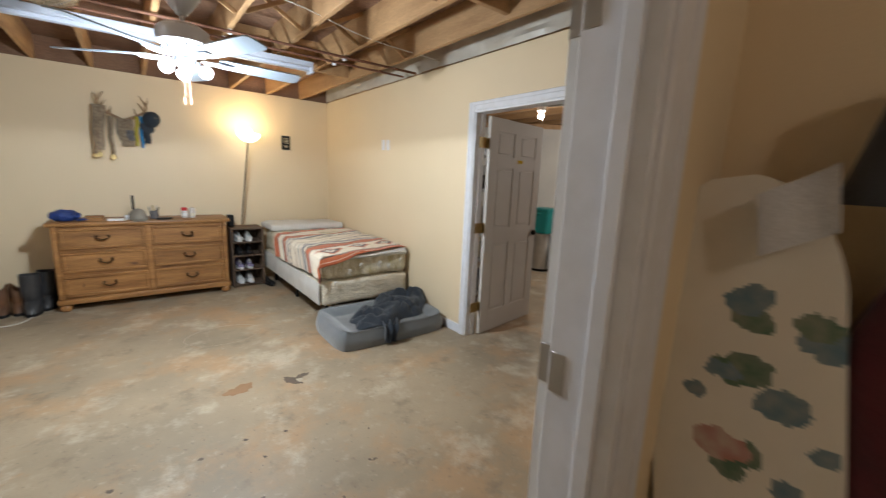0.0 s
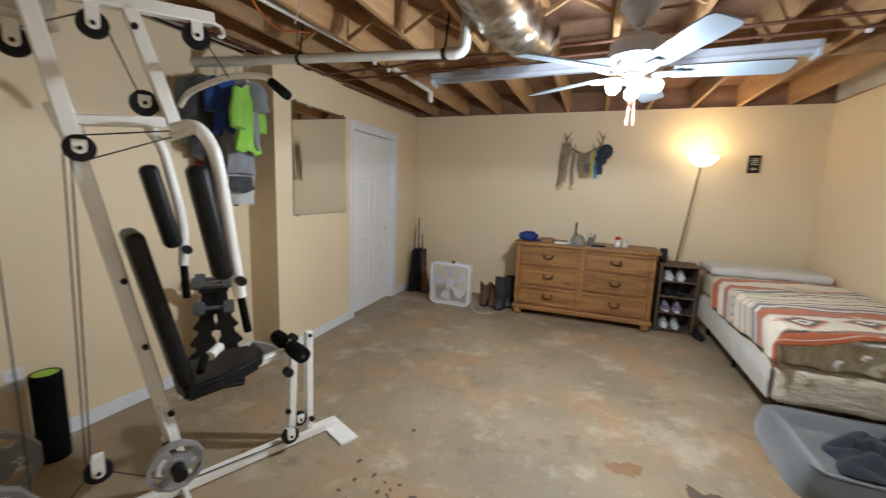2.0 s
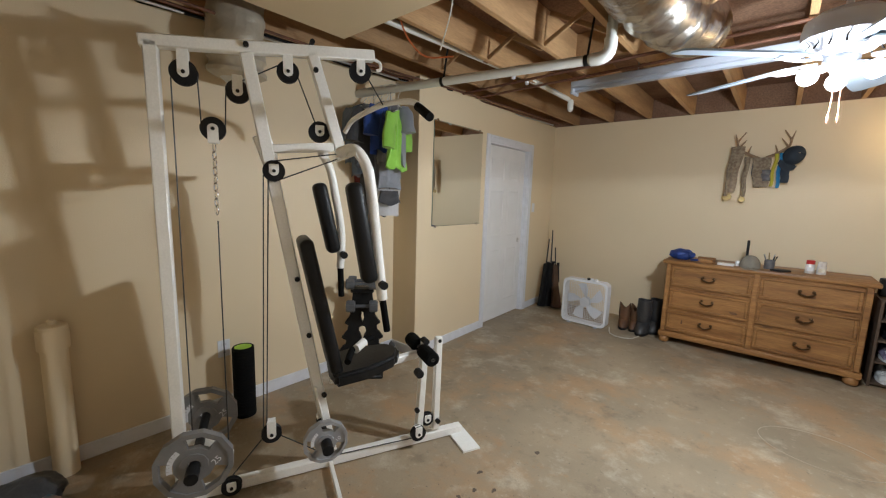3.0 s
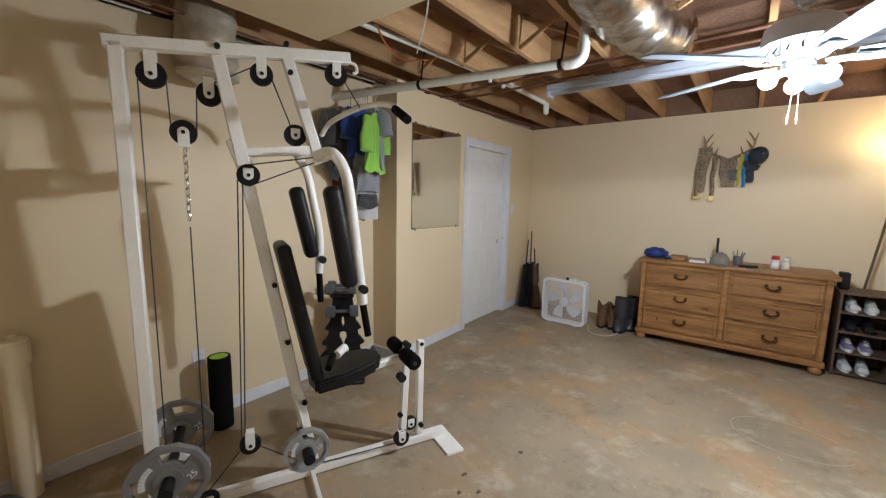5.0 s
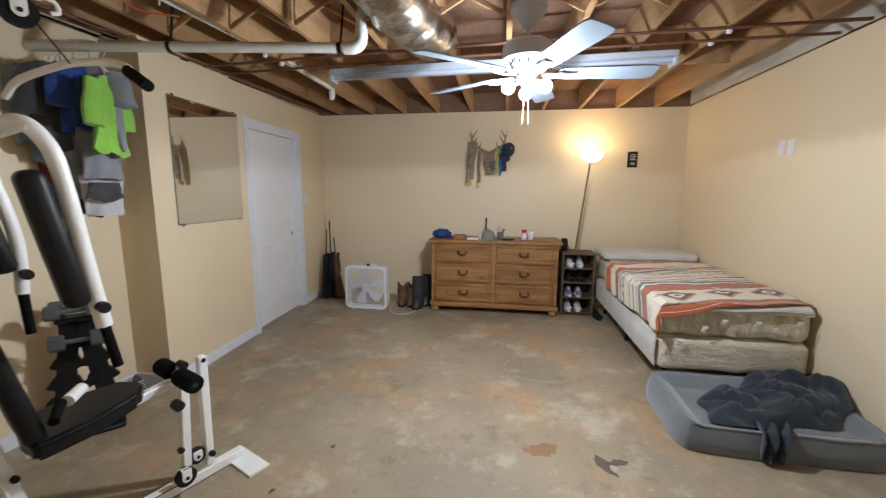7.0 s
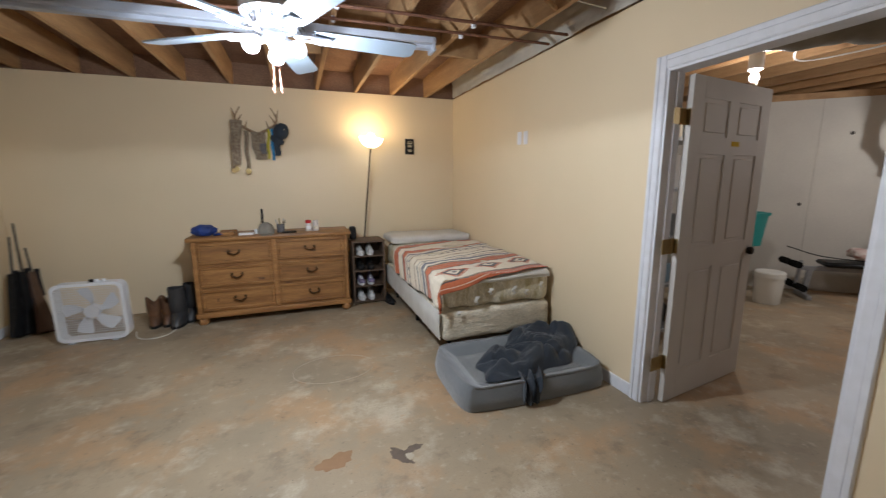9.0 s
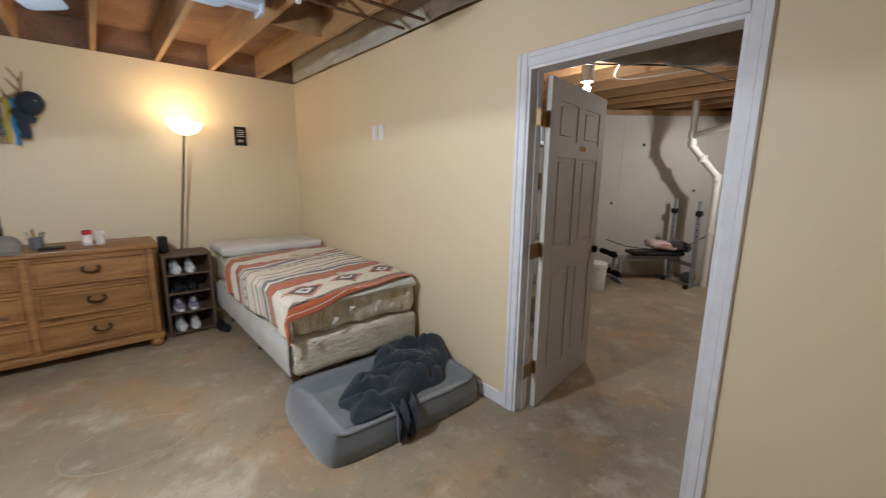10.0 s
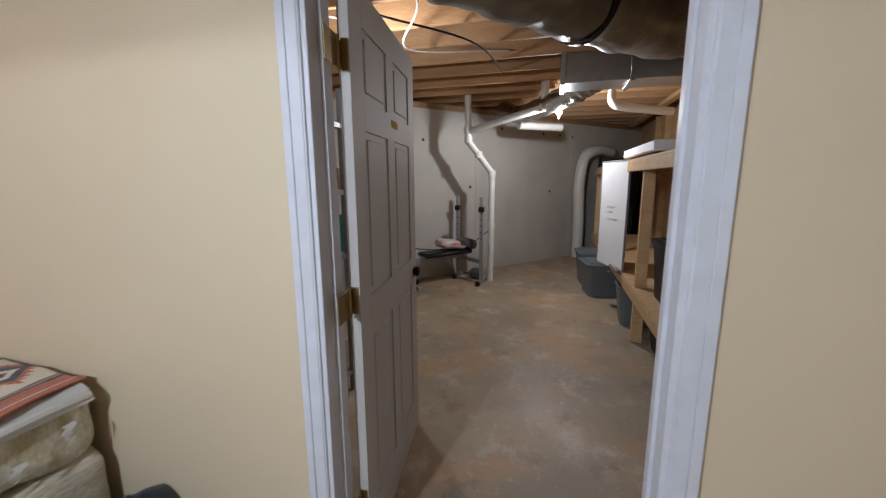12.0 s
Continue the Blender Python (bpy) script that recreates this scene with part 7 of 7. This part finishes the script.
rr = random.Random(8)
SHADES = [material("carton_brown", (0.30, 0.19, 0.10), 0.8), PAPER, BLACK, GREYTOTE, material("pale_blue_box", (0.22, 0.34, 0.45), 0.5), material("cream_carton", (0.55, 0.46, 0.33), 0.8)]
for z in (0.12, 0.52, 0.92, 1.32, 1.72):
    bm = bmesh.new()
    box(bm, (-0.46, -0.21, z), (0.46, 0.21, z + 0.03), 0.002)
    part("shelf", bm, GREYSTEEL, rk)
    x = -0.42
    while x < 0.34:
        w = rr.uniform(0.10, 0.22)
        h = rr.uniform(0.12, 0.30)
        dpt = rr.uniform(0.08, 0.18)
        bm = bmesh.new()
        box(bm, (0, -dpt, 0), (w, dpt, h), 0.006)
        box(bm, (w * 0.2, -dpt - 0.002, h * 0.3), (w * 0.8, -dpt + 0.01, h * 0.6), 0.001)
        o = part("carton", bm, rr.choice(SHADES))
        o.location = (3.15 + x, 3.25, z + 0.03)
        tagged(o, "small carton standing on the metal rack", "box", "cartons on the rack")
        x += w + 0.02

# timber shelving along the framed wall
shelf = thing("timber_shelving", "rough pine shelving built along the framed wall", "shelf")
shelf.location = (-0.25, -0.06, 0)
XS = (3.60, 5.19, 6.9, 8.6)
for x in XS:
    for y in (1.09, 0.30):
        bm = bmesh.new()
        box(bm, (x - 0.02, y - 0.045, 0), (x + 0.02, y + 0.045, 1.56), 0.003)
        part("post", bm, PINE_LIGHT, shelf)
for z in (0.48, 1.565):
    for y in (1.145, 0.245):
        bm = bmesh.new()
        box(bm, (3.55, y - 0.019, z - 0.09), (8.65, y + 0.019, z), 0.003)
        part("rail", bm, PINE_LIGHT, shelf)
    bm = bmesh.new()
    box(bm, (3.55, 0.24, z), (8.65, 1.16, z + 0.018), 0.002)
    part("deck", bm, PINE_LIGHT, shelf)
tote("tote", 4.50, 0.81, 0.499, 0.50, 0.40, 0.44, BLACK, "black plastic tote on the timber shelf")
tote("tote", 4.68, 0.66, 0.0, 0.50, 0.62, 0.40, BLACK, "black plastic tote under the timber shelf")
tote("waste_bin", 5.42, 0.95, 0.0, 0.30, 0.36, 0.40, GREYTOTE, "grey open plastic waste bin under the shelf", 0, False, 0.78)
tote("tote", 6.45, 1.10, 0.0, 0.46, 0.56, 0.40, GREYTOTE, "grey lidded tote under the timber shelf", 10)
tote("tote", 7.05, 1.18, 0.0, 0.46, 0.46, 0.42, GREYTOTE, "grey lidded tote under the timber shelf", 4)
wb = thing("whiteboard", "white dry-erase board propped against the shelving post", "whiteboard", (5.48, 1.08, 0.50), 19)
bm = bmesh.new()
box(bm, (0, 0, 0), (0.54, 0.012, 1.08), 0.002)
part("board", bm, DOOR_WHITE, wb)
for lo, hi in (((-0.012, -0.004, -0.002), (0.0, 0.018, 1.09)), ((0.54, -0.004, -0.002), (0.552, 0.018, 1.09)), ((0, -0.004, 1.08), (0.54, 0.018, 1.092))):
    bm = bmesh.new()
    box(bm, lo, hi, 0.002)
    part("edge_strip", bm, GREYSTEEL, wb)
for k, (x, z, w) in enumerate(((0.30, 0.62, 0.16), (0.32, 0.57, 0.12), (0.26, 0.50, 0.18))):
    bm = bmesh.new()
    tube(bm, [(x + w * (i / 8 - 0.5), 0.0135, z + 0.010 * math.sin(i * 2.1 + k)) for i in range(9)], 0.003, 4, 2)
    part("scribble", bm, GREYSTEEL, wb, "faint marker scribble")
bm = bmesh.new()
box(bm, (0, 0, 0), (0.62, 0.05, 0.03), 0.004)
o = part("leaflet_stack", bm, PRINT)
o.matrix_basis = pose(5.40, 1.11, 0.50, 0, 0, 3)
tagged(o, "stack of printed leaflets on the shelf edge", "paper")
for x0, x1, y0, y1, z0, z1, mat, lab in ((4.75, 6.05, 0.56, 1.06, 1.62, 1.70, PAPER, "flat white carton on the top shelf"), (4.85, 5.95, 0.60, 1.02, 1.584, 1.62, CHAR_T, "dark folded cloth under the white carton"),
                                         (4.05, 4.5, 0.4, 0.94, 1.584, 1.82, SHADES[0], "brown carton on the top shelf"), (5.05, 5.95, 0.64, 0.99, 1.70, 1.725, SHADES[5], "thin cream board on the white carton")):
    bm = bmesh.new()
    box(bm, (x0, y0, z0), (x1, y1, z1), 0.008)
    tagged(part("carton", bm, mat), lab, "box")

fx = thing("flexible_hose_duct", "white flexible duct standing up the far concrete wall", "duct")
bm = bmesh.new()
tube(bm, ((8.85, 1.30, 0.0), (8.86, 1.30, 0.7), (8.83, 1.32, 1.3), (8.9, 1.25, 1.78), (9.15, 1.02, 1.92), (9.5, 0.75, 1.9)), 0.09, 16, 10, lambda s: 0.095 + 0.007 * math.sin(s * 160))
part("hose", bm, PIPE_WHITE, fx)
# unidentified black rectangle beside the hose, built as a tall box
cab = thing("dark_tall_box", "tall black box for an unidentified dark rectangle in the far storage corner", "cabinet", (9.15, 0.75, 0))
bm = bmesh.new()
box(bm, (-0.28, -0.35, 0), (0.28, 0.22, 1.78), 0.008)
part("body", bm, BLACK, cab)
bm = bmesh.new()
box(bm, (-0.292, -0.32, 0.05), (-0.28, 0.19, 1.73), 0.004)
part("door", bm, BLACK, cab)

# ---- hallway ----
board = thing("ironing_board", "upright ironing board with faded floral cover", "ironing board", (1.03, -0.02, 0), 0)
board.matrix_basis = pose(0.95, -0.10, 0.01, -9, 0, 0)
FLORAL = [material("cream_cover_cloth", (0.78, 0.74, 0.66), 0.9, second=(0.70, 0.65, 0.56), scale=5, amount=0.6, bump=0.2, bump_scale=40),
          material("faded_rose_print", (0.45, 0.22, 0.19), 0.9, second=(0.55, 0.45, 0.38), scale=30, amount=0.8), material("faded_green_print", (0.10, 0.17, 0.12), 0.9, second=(0.30, 0.30, 0.24), scale=30, amount=0.7),
          material("faded_blue_print", (0.13, 0.21, 0.26), 0.9, second=(0.3, 0.32, 0.3), scale=30, amount=0.7)]
bm = bmesh.new()
nu, nv = 64, 240
rows = []
for i in range(nu + 1):
    col = []
    for j in range(nv + 1):
        v = j / nv
        half = 0.155 * (1.0 if v < 0.82 else math.sqrt(max(0.05, 1 - ((v - 0.82) / 0.185) ** 2)))
        col.append(bm.verts.new(Vector((-0.02 + 0.06 * (1 - v) * -1, (i / nu - 0.5) * 2 * half, 0.22 + 1.27 * v))))
    rows.append(col)
qs = []
flower = random.Random(3)
spots = [(flower.uniform(-0.15, 0.15), flower.uniform(0.25, 1.45), flower.uniform(0.02, 0.05), flower.choice((1, 2, 3, 2, 3))) for k in range(20)]
for i in range(nu):
    for j in range(nv):
        f = bm.faces.new((rows[i][j], rows[i + 1][j], rows[i + 1][j + 1], rows[i][j + 1]))
        c = f.calc_center_median()
        for sy, sz, sr, mi in spots:
            d = math.hypot(c.y - sy, (c.z - sz) * 1.4) + 0.014 * noise.noise(c * 26) + 0.008 * noise.noise(c * 70)
            if d < sr:
                f.material_index = mi
        qs.append(f)
bmesh.ops.recalc_face_normals(bm, faces=qs)
bmesh.ops.solidify(bm, geom=qs, thickness=0.025)
part("cover", bm, FLORAL, board)
bm = bmesh.new()
shell(bm, 10, 10, lambda u, v: Vector((-0.075 + 0.01 * math.sin(5 * u), -0.15 + 0.10 * u, 1.38 + 0.11 * v - 0.04 * u)), 0.004)
part("white_cloth", bm, WHITE_T, board, "white cloth over the board tip")
for sy in (-0.09, 0.09):
    bm = bmesh.new()
    tube(bm, ((0.02, sy, 0.0), (0.025, sy * 0.6, 0.8), (0.02, sy * 0.4, 1.35)), 0.011, 8, 4)
    part("leg", bm, STEEL, board)
coat = thing("hanging_coat", "dark red plaid coat on a wall hook", "coat", (0.97, -0.22, 0))
PLAID = cloth("dark_red_plaid", (0.10, 0.012, 0.02), (0.03, 0.01, 0.015))
bm = bmesh.new()
shell(bm, 30, 26, lambda u, v: Vector((-0.02 + 0.075 * math.sin(6.283 * u) * (0.5 + 0.6 * v) * (1 + 0.3 * noise.noise(Vector((u * 6, v * 3, 0)))), 0.15 * math.cos(6.283 * u) * (0.45 + 0.55 * min(1, v * 4)) + 0.01 * math.sin(9 * v), 1.46 - 0.95 * v)))
bmesh.ops.remove_doubles(bm, verts=bm.verts[:], dist=0.0004)
part("body", bm, PLAID, coat)
bm = bmesh.new()
tube(bm, ((0.06, 0, 1.50), (0.0, 0, 1.50), (-0.03, 0, 1.47)), 0.006, 6, 4)
part("hook", bm, BLACK, coat)
bm = bmesh.new()
shell(bm, 16, 12, lambda u, v: Vector((-0.03 + 0.06 * math.sin(6.283 * u), 0.13 * math.cos(6.283 * u) * (0.6 + 0.4 * v) + 0.02, 1.66 - 0.22 * v)))
bmesh.ops.remove_doubles(bm, verts=bm.verts[:], dist=0.0004)
tagged(part("hanging_bag", bm, CHAR_T), "black bag hung high in the hallway", "bag")
bpy.data.objects["hanging_bag"].location = (0.97, -0.16, 0)

# fixture invented for the added hallway lamp; its true source is unseen
hl = thing("assumed_hall_bulb", "assumed lit bulb in a porcelain socket, added out of view in the hallway", "light bulb", (0.1, -1.15, 0))
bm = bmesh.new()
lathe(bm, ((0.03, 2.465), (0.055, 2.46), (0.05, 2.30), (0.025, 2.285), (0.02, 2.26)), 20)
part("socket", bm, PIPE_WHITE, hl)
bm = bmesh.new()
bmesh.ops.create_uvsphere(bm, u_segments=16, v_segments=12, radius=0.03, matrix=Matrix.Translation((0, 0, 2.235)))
b = part("bulb", bm, material("lit_assumed_bulb", (1, 1, 1), 0.3, glow=((1.0, 0.92, 0.8), 10.0)), hl)
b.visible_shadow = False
